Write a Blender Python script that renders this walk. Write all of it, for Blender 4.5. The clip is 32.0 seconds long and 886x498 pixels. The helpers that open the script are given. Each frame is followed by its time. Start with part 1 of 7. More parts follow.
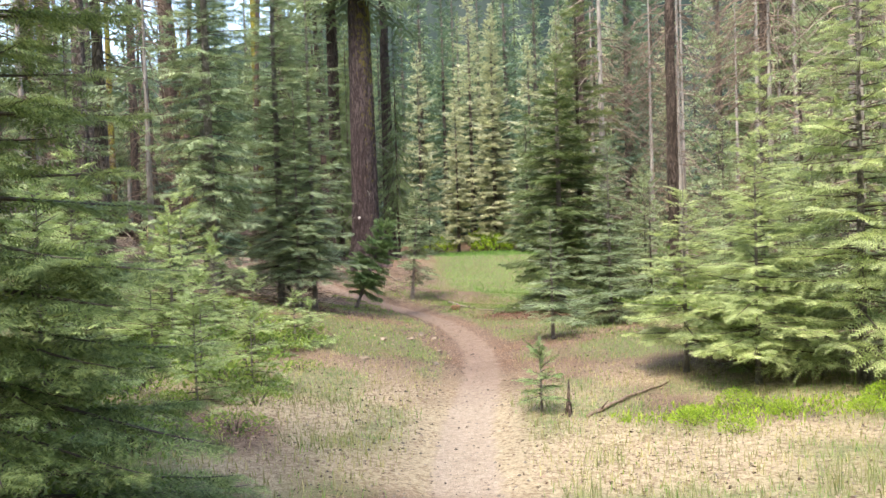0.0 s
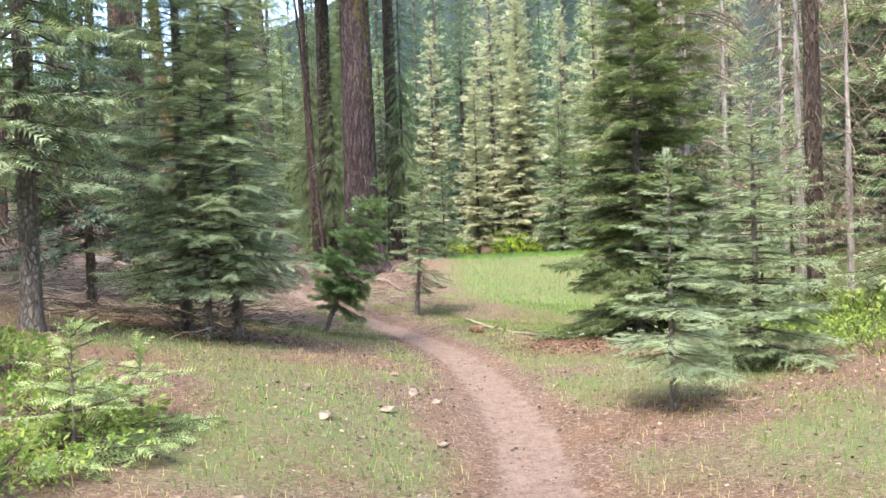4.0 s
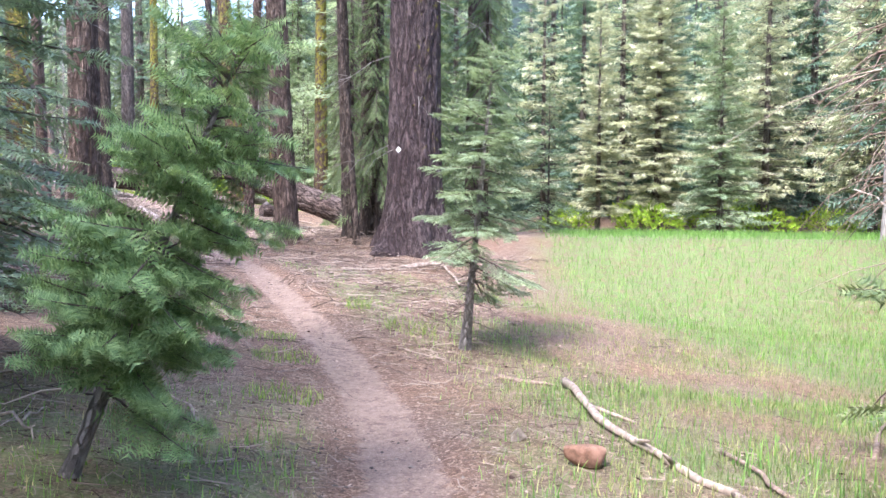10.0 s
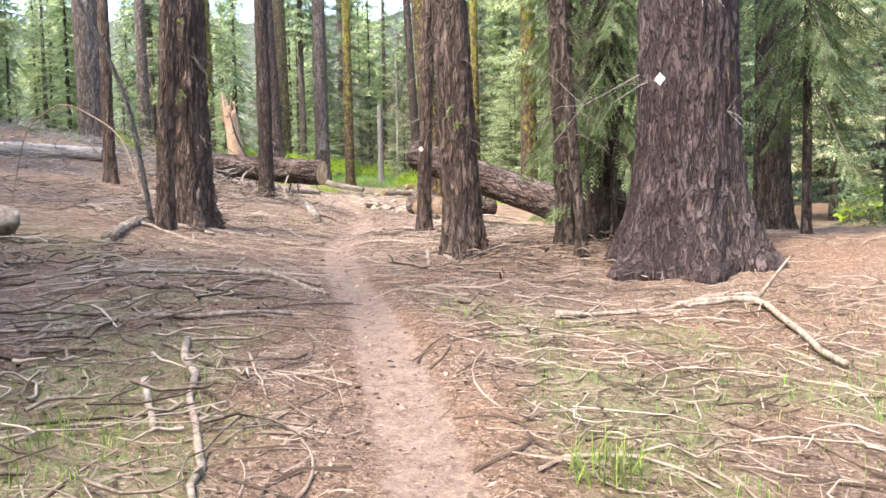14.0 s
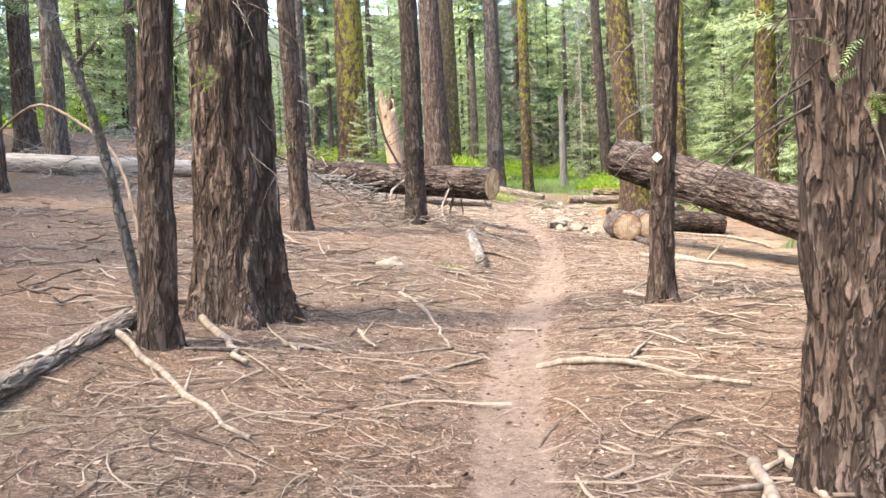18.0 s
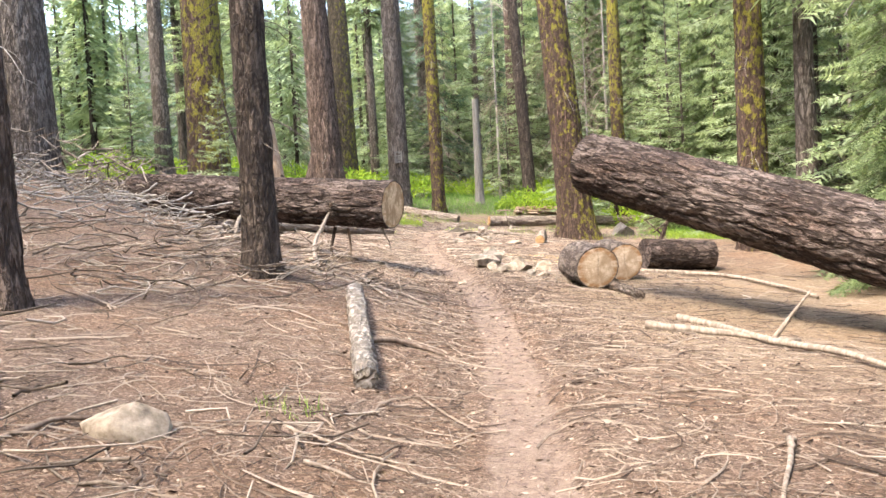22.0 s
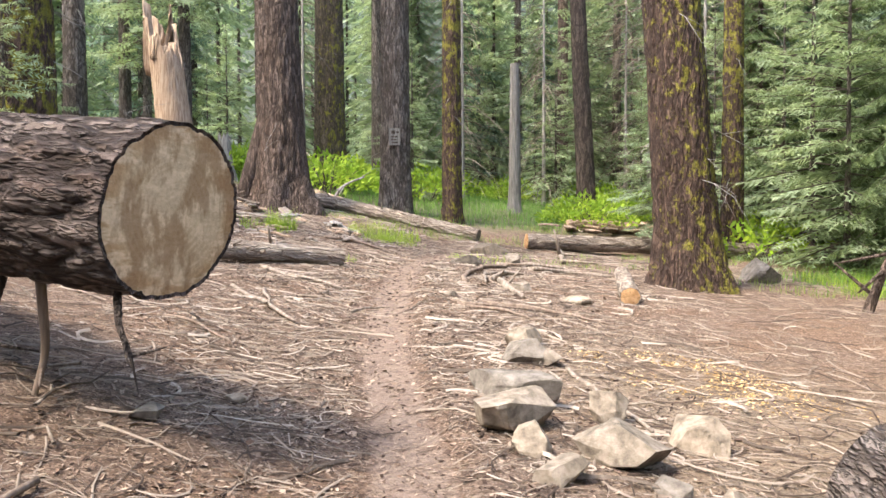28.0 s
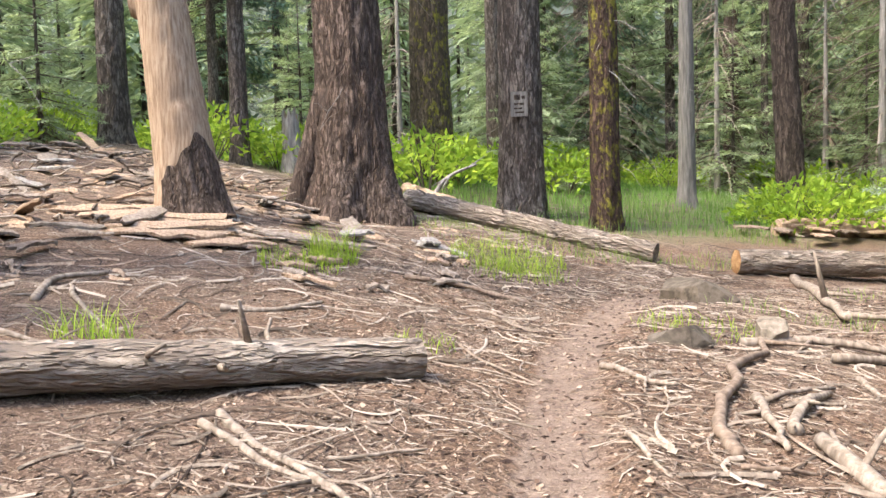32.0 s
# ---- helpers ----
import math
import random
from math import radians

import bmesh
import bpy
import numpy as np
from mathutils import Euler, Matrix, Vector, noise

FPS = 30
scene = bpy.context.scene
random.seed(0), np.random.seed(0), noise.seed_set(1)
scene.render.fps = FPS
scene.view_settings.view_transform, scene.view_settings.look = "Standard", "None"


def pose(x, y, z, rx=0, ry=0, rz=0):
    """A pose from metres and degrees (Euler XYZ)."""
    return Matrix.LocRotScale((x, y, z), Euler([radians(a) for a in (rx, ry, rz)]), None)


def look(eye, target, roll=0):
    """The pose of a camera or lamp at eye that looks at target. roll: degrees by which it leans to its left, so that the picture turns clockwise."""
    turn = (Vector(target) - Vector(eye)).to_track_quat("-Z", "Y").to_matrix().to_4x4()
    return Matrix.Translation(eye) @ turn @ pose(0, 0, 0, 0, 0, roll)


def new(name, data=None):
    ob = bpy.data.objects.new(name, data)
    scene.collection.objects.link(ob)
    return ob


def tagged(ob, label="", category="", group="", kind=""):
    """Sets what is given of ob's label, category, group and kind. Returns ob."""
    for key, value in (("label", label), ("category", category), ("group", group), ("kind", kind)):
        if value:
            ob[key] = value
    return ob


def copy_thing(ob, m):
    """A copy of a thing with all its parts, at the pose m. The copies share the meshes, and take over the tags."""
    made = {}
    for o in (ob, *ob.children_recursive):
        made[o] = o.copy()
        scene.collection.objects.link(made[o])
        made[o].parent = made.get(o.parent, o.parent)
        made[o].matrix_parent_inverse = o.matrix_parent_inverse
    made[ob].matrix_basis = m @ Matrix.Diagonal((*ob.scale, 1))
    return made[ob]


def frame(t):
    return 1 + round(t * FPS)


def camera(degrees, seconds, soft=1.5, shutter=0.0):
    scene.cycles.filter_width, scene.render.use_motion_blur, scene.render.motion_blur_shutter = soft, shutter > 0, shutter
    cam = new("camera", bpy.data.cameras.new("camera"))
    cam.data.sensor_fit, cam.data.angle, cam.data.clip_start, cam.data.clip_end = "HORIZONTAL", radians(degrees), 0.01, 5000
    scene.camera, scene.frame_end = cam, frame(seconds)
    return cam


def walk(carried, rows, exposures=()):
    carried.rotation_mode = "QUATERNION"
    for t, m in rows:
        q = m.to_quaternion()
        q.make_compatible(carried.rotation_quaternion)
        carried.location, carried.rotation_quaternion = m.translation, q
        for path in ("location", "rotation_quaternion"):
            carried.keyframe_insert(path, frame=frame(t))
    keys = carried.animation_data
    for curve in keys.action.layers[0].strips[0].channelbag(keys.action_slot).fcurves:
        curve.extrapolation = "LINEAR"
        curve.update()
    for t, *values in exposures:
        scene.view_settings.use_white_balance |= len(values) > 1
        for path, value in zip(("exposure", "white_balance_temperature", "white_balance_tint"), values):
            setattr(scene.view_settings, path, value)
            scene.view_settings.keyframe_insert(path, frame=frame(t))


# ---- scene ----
cam = camera(57.8, 32.0)
PATH = [
    (0, (0.032, -0.089, 1.565), (0.018, 1.91, 1.507), -1.8),
    (0.5, (0.061, 0.94, 1.519), (0.068, 2.939, 1.447), -1.0),
    (1, (0.039, 1.984, 1.423), (0.044, 3.983, 1.359), -1.1),
    (1.5, (0.082, 2.982, 1.359), (0.124, 4.981, 1.342), -0.5),
    (2, (0.079, 3.94, 1.283), (-0.002, 5.938, 1.252), -1.1),
    (2.5, (0.075, 4.887, 1.238), (-0.024, 6.884, 1.211), -0.9),
    (3, (0.026, 5.806, 1.182), (-0.149, 7.799, 1.177), -1.6),
    (3.5, (0.036, 6.716, 1.127), (-0.12, 8.71, 1.101), -1.7),
    (4, (0.064, 7.639, 1.069), (0.003, 9.638, 1.031), -2.0),
    (4.5, (0.192, 8.529, 1.036), (0.272, 10.524, 0.91), -1.1),
    (6.5, (0.548, 11.88, 0.966), (0.465, 13.878, 0.928), -1.4),
    (7, (0.532, 12.825, 0.944), (0.334, 14.814, 0.909), -1.8),
    (7.5, (0.538, 13.841, 0.905), (0.354, 15.831, 0.831), -1.3),
    (8, (0.55, 14.817, 0.87), (0.384, 16.805, 0.729), -1.3),
    (8.2, (0.547, 15.202, 0.869), (0.407, 17.19, 0.698), -1.5),
    (8.5, (0.516, 15.807, 0.877), (0.363, 17.8, 0.817), -0.1),
    (9, (0.428, 16.705, 0.832), (0.198, 18.69, 0.758), 0.6),
    (9.5, (0.301, 17.633, 0.828), (-0.02, 19.605, 0.749), 0.1),
    (10, (0.159, 18.52, 0.811), (-0.186, 20.487, 0.702), 0.4),
    (10.5, (0.008, 19.511, 0.764), (-0.412, 21.464, 0.67), -0.2),
    (11, (-0.24, 20.534, 0.731), (-0.756, 22.464, 0.632), -0.8),
    (11.5, (-0.503, 21.51, 0.697), (-1.061, 23.427, 0.581), -0.7),
    (12, (-0.834, 22.47, 0.663), (-1.504, 24.35, 0.537), -0.8),
    (12.5, (-1.14, 23.483, 0.642), (-1.91, 25.327, 0.556), -1.2),
    (13, (-1.449, 24.425, 0.655), (-2.283, 26.237, 0.51), -1.2),
    (13.5, (-1.771, 25.377, 0.644), (-2.587, 27.197, 0.502), -1.1),
    (14, (-2.225, 26.274, 0.653), (-3.074, 28.081, 0.533), -1.2),
    (14.5, (-2.702, 27.091, 0.719), (-3.642, 28.852, 0.596), -1.6),
    (16.5, (-4.487, 30.443, 1.104), (-5.552, 32.135, 1.041), -1.8),
    (17, (-5.08, 31.232, 1.187), (-6.244, 32.857, 1.098), -1.3),
    (17.5, (-5.608, 31.955, 1.284), (-6.801, 33.556, 1.172), -1.8),
    (18, (-6.197, 32.629, 1.353), (-7.42, 34.208, 1.236), -2.3),
    (18.5, (-6.786, 33.414, 1.365), (-7.996, 35.002, 1.246), -2.6),
    (19, (-7.365, 34.215, 1.426), (-8.566, 35.811, 1.342), -2.8),
    (19.5, (-7.943, 35.067, 1.467), (-9.106, 36.692, 1.393), -2.7),
    (20, (-8.46, 35.828, 1.528), (-9.614, 37.46, 1.449), -2.9),
    (20.5, (-8.951, 36.631, 1.563), (-10.017, 38.323, 1.579), -3.4),
    (21, (-9.475, 37.42, 1.548), (-10.527, 39.114, 1.397), -2.5),
    (21.5, (-9.947, 38.259, 1.567), (-10.948, 39.988, 1.472), -2.6),
    (22, (-10.471, 39.122, 1.558), (-11.501, 40.834, 1.475), -3.1),
    (22.5, (-10.936, 40.04, 1.562), (-11.955, 41.76, 1.507), -3.0),
    (23, (-11.384, 40.921, 1.578), (-12.424, 42.629, 1.586), -2.8),
    (23.5, (-11.762, 41.817, 1.596), (-12.715, 43.575, 1.565), -2.9),
    (24, (-12.189, 42.726, 1.611), (-13.109, 44.502, 1.592), -2.9),
    (24.5, (-12.593, 43.643, 1.605), (-13.449, 45.45, 1.578), -1.8),
    (25, (-13.056, 44.516, 1.623), (-14.017, 46.27, 1.581), -1.1),
    (25.5, (-13.534, 45.352, 1.648), (-14.542, 47.079, 1.596), -0.4),
    (26, (-14.011, 46.188, 1.675), (-15.117, 47.853, 1.6), -0.6),
    (26.5, (-14.489, 47.045, 1.746), (-15.591, 48.71, 1.635), 0.2),
    (28.5, (-16.536, 50.465, 1.781), (-17.653, 52.123, 1.722), -0.7),
    (29, (-17.106, 51.282, 1.8), (-18.257, 52.916, 1.724), -1.0),
    (29.5, (-17.648, 52.092, 1.868), (-18.827, 53.701, 1.724), -0.5),
    (30, (-18.223, 52.776, 1.974), (-19.457, 54.345, 1.84), -0.7),
    (30.5, (-18.766, 53.461, 2.047), (-20.041, 54.996, 1.916), -0.9),
    (31, (-19.406, 54.101, 2.09), (-20.742, 55.584, 1.972), -1.2),
    (31.5, (-20.017, 54.818, 2.151), (-21.341, 56.313, 2.033), -0.8),
    (32, (-20.575, 55.435, 2.299), (-21.91, 56.92, 2.185), -1.5),
]
EXPOSURES = [(0.0, 2.25, 6800, 11), (4.0, 2.6, 6400, 13), (7.0, 2.95, 5600, 18), (10.0, 2.98, 5750, 19), (13.0, 3.05, 6300, 14), (14.5, 3.0, 6750, 13), (17.0, 3.08, 6800, 11), (20.0, 3.06, 7000, 10), (23.5, 2.8, 6900, 11), (26.0, 2.7, 6850, 11), (28.8, 2.6, 6600, 9), (32.0, 2.6, 6700, 10)]
walk(cam, [(t, look(*p)) for t, *p in PATH], EXPOSURES)

# ---- sky and sun ----
SUN_ELEV, SUN_AZ = 56.0, 203.0  # degrees above the horizon; clockwise from +y
world = bpy.data.worlds.new("sky")
scene.world = world
world.use_nodes = True
wn = world.node_tree.nodes
sky = wn.new("ShaderNodeTexSky")
sky.sky_type, sky.sun_disc = "NISHITA", False
sky.sun_elevation, sky.sun_rotation = radians(SUN_ELEV), radians(SUN_AZ)
sky.air_density, sky.dust_density = 1.0, 3.0
world.node_tree.links.new(sky.outputs[0], wn["Background"].inputs[0])
wn["Background"].inputs[1].default_value = 0.15
sun = new("sun", bpy.data.lights.new("sun", "SUN"))
sun.data.energy, sun.data.angle, sun.data.color = 1.2, radians(11.0), (1.0, 0.93, 0.82)
az, el = radians(SUN_AZ), radians(SUN_ELEV)
sun.matrix_world = look(Vector((math.sin(az) * math.cos(el), math.cos(az) * math.cos(el), math.sin(el))) * 60, (0, 0, 0))

# ---- numeric helpers ----
rng = np.random.default_rng(7)


def hash3(i, j, k, seed):
    n = (i * 374761393 + j * 668265263 + k * 2147483647 + seed * 974711) & 0xFFFFFFFF
    n = ((n ^ (n >> 13)) * 1274126177) & 0xFFFFFFFF
    n = ((n ^ (n >> 16)) * 2246822519) & 0xFFFFFFFF
    return ((n ^ (n >> 15)) & 0xFFFF) / 65535.0


def vnoise(x, y, z=0.0, seed=0):
    """Smooth value noise, 0 to 1, on arrays."""
    x, y, z = np.broadcast_arrays(np.asarray(x, float), np.asarray(y, float), np.asarray(z, float))
    i, j, k = np.floor(x).astype(np.int64), np.floor(y).astype(np.int64), np.floor(z).astype(np.int64)
    u, v, w = x - i, y - j, z - k
    u, v, w = u * u * (3 - 2 * u), v * v * (3 - 2 * v), w * w * (3 - 2 * w)
    out = 0
    for a in (0, 1):
        for b in (0, 1):
            for c in (0, 1):
                out = out + hash3(i + a, j + b, k + c, seed) * (u if a else 1 - u) * (v if b else 1 - v) * (w if c else 1 - w)
    return out


def fbm(x, y, z=0.0, seed=0, octaves=3):
    return sum(vnoise(x * 2 ** o, y * 2 ** o, np.asarray(z) * 2 ** o, seed + o) * 0.5 ** o for o in range(octaves)) / (2 - 0.5 ** (octaves - 1))


def smooth01(a, b, x):
    t = np.clip((x - a) / (b - a), 0, 1)
    return t * t * (3 - 2 * t)


# ---- mesh helpers ----
class Geo:
    """Collects vertices, triangles and quads of one mesh."""

    def __init__(self):
        self.v, self.t, self.q, self.n = [], [], [], 0

    def add(self, v, t=None, q=None):
        v = np.asarray(v, float).reshape(-1, 3)
        if t is not None and len(t):
            self.t.append(np.asarray(t, np.int64) + self.n)
        if q is not None and len(q):
            self.q.append(np.asarray(q, np.int64) + self.n)
        self.v.append(v)
        self.n += len(v)
        return self

    def mesh(self, name, smooth=True):
        me = bpy.data.meshes.new(name)
        v = np.concatenate(self.v) if self.v else np.zeros((0, 3))
        t = np.concatenate(self.t) if self.t else np.zeros((0, 3), np.int64)
        q = np.concatenate(self.q) if self.q else np.zeros((0, 4), np.int64)
        me.vertices.add(len(v))
        me.vertices.foreach_set("co", v.astype(np.float32).ravel())
        loops = np.concatenate([t.ravel(), q.ravel()]).astype(np.int32)
        me.loops.add(len(loops))
        me.loops.foreach_set("vertex_index", loops)
        starts = np.concatenate([np.arange(len(t)) * 3, len(t) * 3 + np.arange(len(q)) * 4]).astype(np.int32)
        me.polygons.add(len(t) + len(q))
        me.polygons.foreach_set("loop_start", starts)
        me.update(calc_edges=True)
        me.polygons.foreach_set("use_smooth", np.full(len(t) + len(q), smooth))
        me.update()
        return me


def put(name, geo, material, parent=None, label="", smooth=True):
    """Links a Geo, or ready mesh data, as one object, under a parent if given."""
    me = geo.mesh(name, smooth) if isinstance(geo, Geo) else geo
    if material and not me.materials:
        me.materials.append(material)
    ob = new(name, me)
    if parent:
        ob.parent = parent
    if label:
        ob["label"] = label
    return ob


def thing(name, label, category, m, group="", kind=""):
    ob = new(name)
    ob.empty_display_size = 0.2
    ob.matrix_world = m
    return tagged(ob, label, category, group, kind)


def tube(points, radii, sides=6, cap=True, phase=0.0, squash=1.0):
    """A tapered tube along points: vertices, quads, triangles."""
    p = np.asarray(points, float)
    r = np.broadcast_to(np.asarray(radii, float), (len(p),))
    d = np.gradient(p, axis=0)
    d /= np.linalg.norm(d, axis=1)[:, None] + 1e-9
    ref = np.array([0, 0, 1.0]) if abs(d[0, 2]) < 0.85 else np.array([1.0, 0, 0])
    s = np.cross(d, ref)
    s /= np.linalg.norm(s, axis=1)[:, None] + 1e-9
    u = np.cross(s, d)
    a = np.linspace(0, 2 * np.pi, sides, endpoint=False) + phase
    v = p[:, None] + r[:, None, None] * (np.cos(a)[None, :, None] * s[:, None] + squash * np.sin(a)[None, :, None] * u[:, None])
    i, j = np.meshgrid(np.arange(len(p) - 1), np.arange(sides), indexing="ij")
    k = (j + 1) % sides
    q = np.stack([i * sides + j, i * sides + k, (i + 1) * sides + k, (i + 1) * sides + j], -1).reshape(-1, 4)
    v = v.reshape(-1, 3)
    t = []
    if cap:
        v = np.vstack([v, p[0] - d[0] * r[0] * 0.2, p[-1] + d[-1] * r[-1] * 0.4])
        n = len(p) * sides
        for e in range(sides):
            f = (e + 1) % sides
            t.append((n, f, e))
            t.append((n + 1, (len(p) - 1) * sides + e, (len(p) - 1) * sides + f))
    return v, np.array(t).reshape(-1, 3), q


# ---- the lie of the land: the trail's line, its height, and the slopes beside it ----
CY = [-30, -3, 0, 4, 8.5, 12, 15, 17.6, 20.5, 22.5, 24.4, 26.2, 28.8, 32, 34.2, 37.4, 40.9, 43.6, 47.1, 50.4, 53.5, 55.4, 58, 61, 64.5, 68, 72, 80, 95]
CX = [.3, .1, .05, .08, .15, .5, .55, .3, -.15, -.65, -1.2, -1.98, -3.28, -5.47, -7.18, -9.35, -11.35, -12.6, -14.5, -16.5, -18.75, -20.5, -22.35, -24.25, -25.7, -24.6, -22.2, -18, -14]
CZ = [.2, .0, -.08, -.36, -.6, -.69, -.77, -.83, -.9, -.96, -1.0, -.98, -.9, -.42, -.25, -.1, -.06, -.03, .06, .14, .36, .55, .8, 1.0, 1.05, .9, .75, .6, .5]
LY = [-30, 10, 14, 18, 23, 28, 33, 38, 44, 47.5, 50, 54, 58, 62, 66, 70, 90]
LL = [.14, .15, .21, .19, .15, .12, .13, .15, .18, .26, .25, .17, .16, .20, .21, .18, .1]
RR = [.02, .03, .10, .05, .02, -.10, -.13, .02, .0, -.06, -.09, -.09, -.12, -.1, -.09, -.08, -.03]


def sat(v, a, b):
    return np.where(v < a, v, a + b * (1 - np.exp(-(v - a) / b)))


def trail_x(y):
    k = 0.9
    return (np.interp(y - k, CY, CX) + 2 * np.interp(y, CY, CX) + np.interp(y + k, CY, CX)) / 4


def height(x, y):
    x, y = np.asarray(x, float), np.asarray(y, float)
    v = x - np.interp(y, CY, CX)
    left = np.interp(y, LY, LL) * sat(np.maximum(-v - .5, 0), 10., 14.)
    right = np.interp(y, LY, RR) * sat(np.maximum(v - .5, 0), 5., 4.)
    far = sat(np.maximum(np.hypot(x + 10, y - 35) - 60, 0), 25, 60) * 0.12
    return np.interp(y, CY, CZ) + left + right + far


def relief(x, y):
    """Height with the small unevenness and the worn tread of the trail."""
    v = np.abs(x - trail_x(y))
    tread = 1 - smooth01(0.18, 0.5, v)
    bump = (fbm(x * 0.9, y * 0.9, seed=3) - 0.5) * 0.10 + (fbm(x * 4, y * 4, seed=9) - 0.5) * 0.035
    return height(x, y) + bump * (1 - 0.8 * tread) - 0.045 * tread


def gz(x, y):
    return float(relief(np.array([x]), np.array([y]))[0])


# ---- materials ----
def material(name, rough=0.9):
    m = bpy.data.materials.new(name)
    m.use_nodes = True
    b = m.node_tree.nodes["Principled BSDF"]
    b.inputs["Roughness"].default_value = rough
    b.inputs["Specular IOR Level"].default_value = 0.25
    return m, m.node_tree.nodes, m.node_tree.links, b


def node(nodes, kind, **settings):
    n = nodes.new(kind)
    for key, value in settings.items():
        n.inputs[key].default_value = value
    return n


def ramp(nodes, links, source, stops):
    r = nodes.new("ShaderNodeValToRGB")
    while len(r.color_ramp.elements) < len(stops):
        r.color_ramp.elements.new(0.5)
    for e, (p, c) in zip(r.color_ramp.elements, stops):
        e.position, e.color = p, (*c, 1)
    links.new(source, r.inputs[0])
    return r.outputs[0]


def mixed(nodes, links, factor, a, b, kind="MIX"):
    m = nodes.new("ShaderNodeMix")
    m.data_type, m.blend_type = "RGBA", kind
    if isinstance(factor, float):
        m.inputs[0].default_value = factor
    else:
        links.new(factor, m.inputs[0])
    for slot, value in ((6, a), (7, b)):
        if isinstance(value, tuple):
            m.inputs[slot].default_value = (*value, 1)
        else:
            links.new(value, m.inputs[slot])
    return m.outputs[2]


def coords(nodes, links, scale=(1, 1, 1), output="Object"):
    tc, mp = nodes.new("ShaderNodeTexCoord"), nodes.new("ShaderNodeMapping")
    mp.inputs["Scale"].default_value = scale
    links.new(tc.outputs[output], mp.inputs[0])
    return mp.outputs[0]


def noisy(nodes, links, vector, scale, detail=4.0, rough=0.55):
    n = node(nodes, "ShaderNodeTexNoise", Scale=scale, Detail=detail, Roughness=rough)
    links.new(vector, n.inputs["Vector"])
    return n.outputs["Fac"]


def bumped(nodes, links, b, source, strength, distance):
    n = node(nodes, "ShaderNodeBump", Strength=strength, Distance=distance)
    links.new(source, n.inputs["Height"])
    links.new(n.outputs[0], b.inputs["Normal"])
    return n


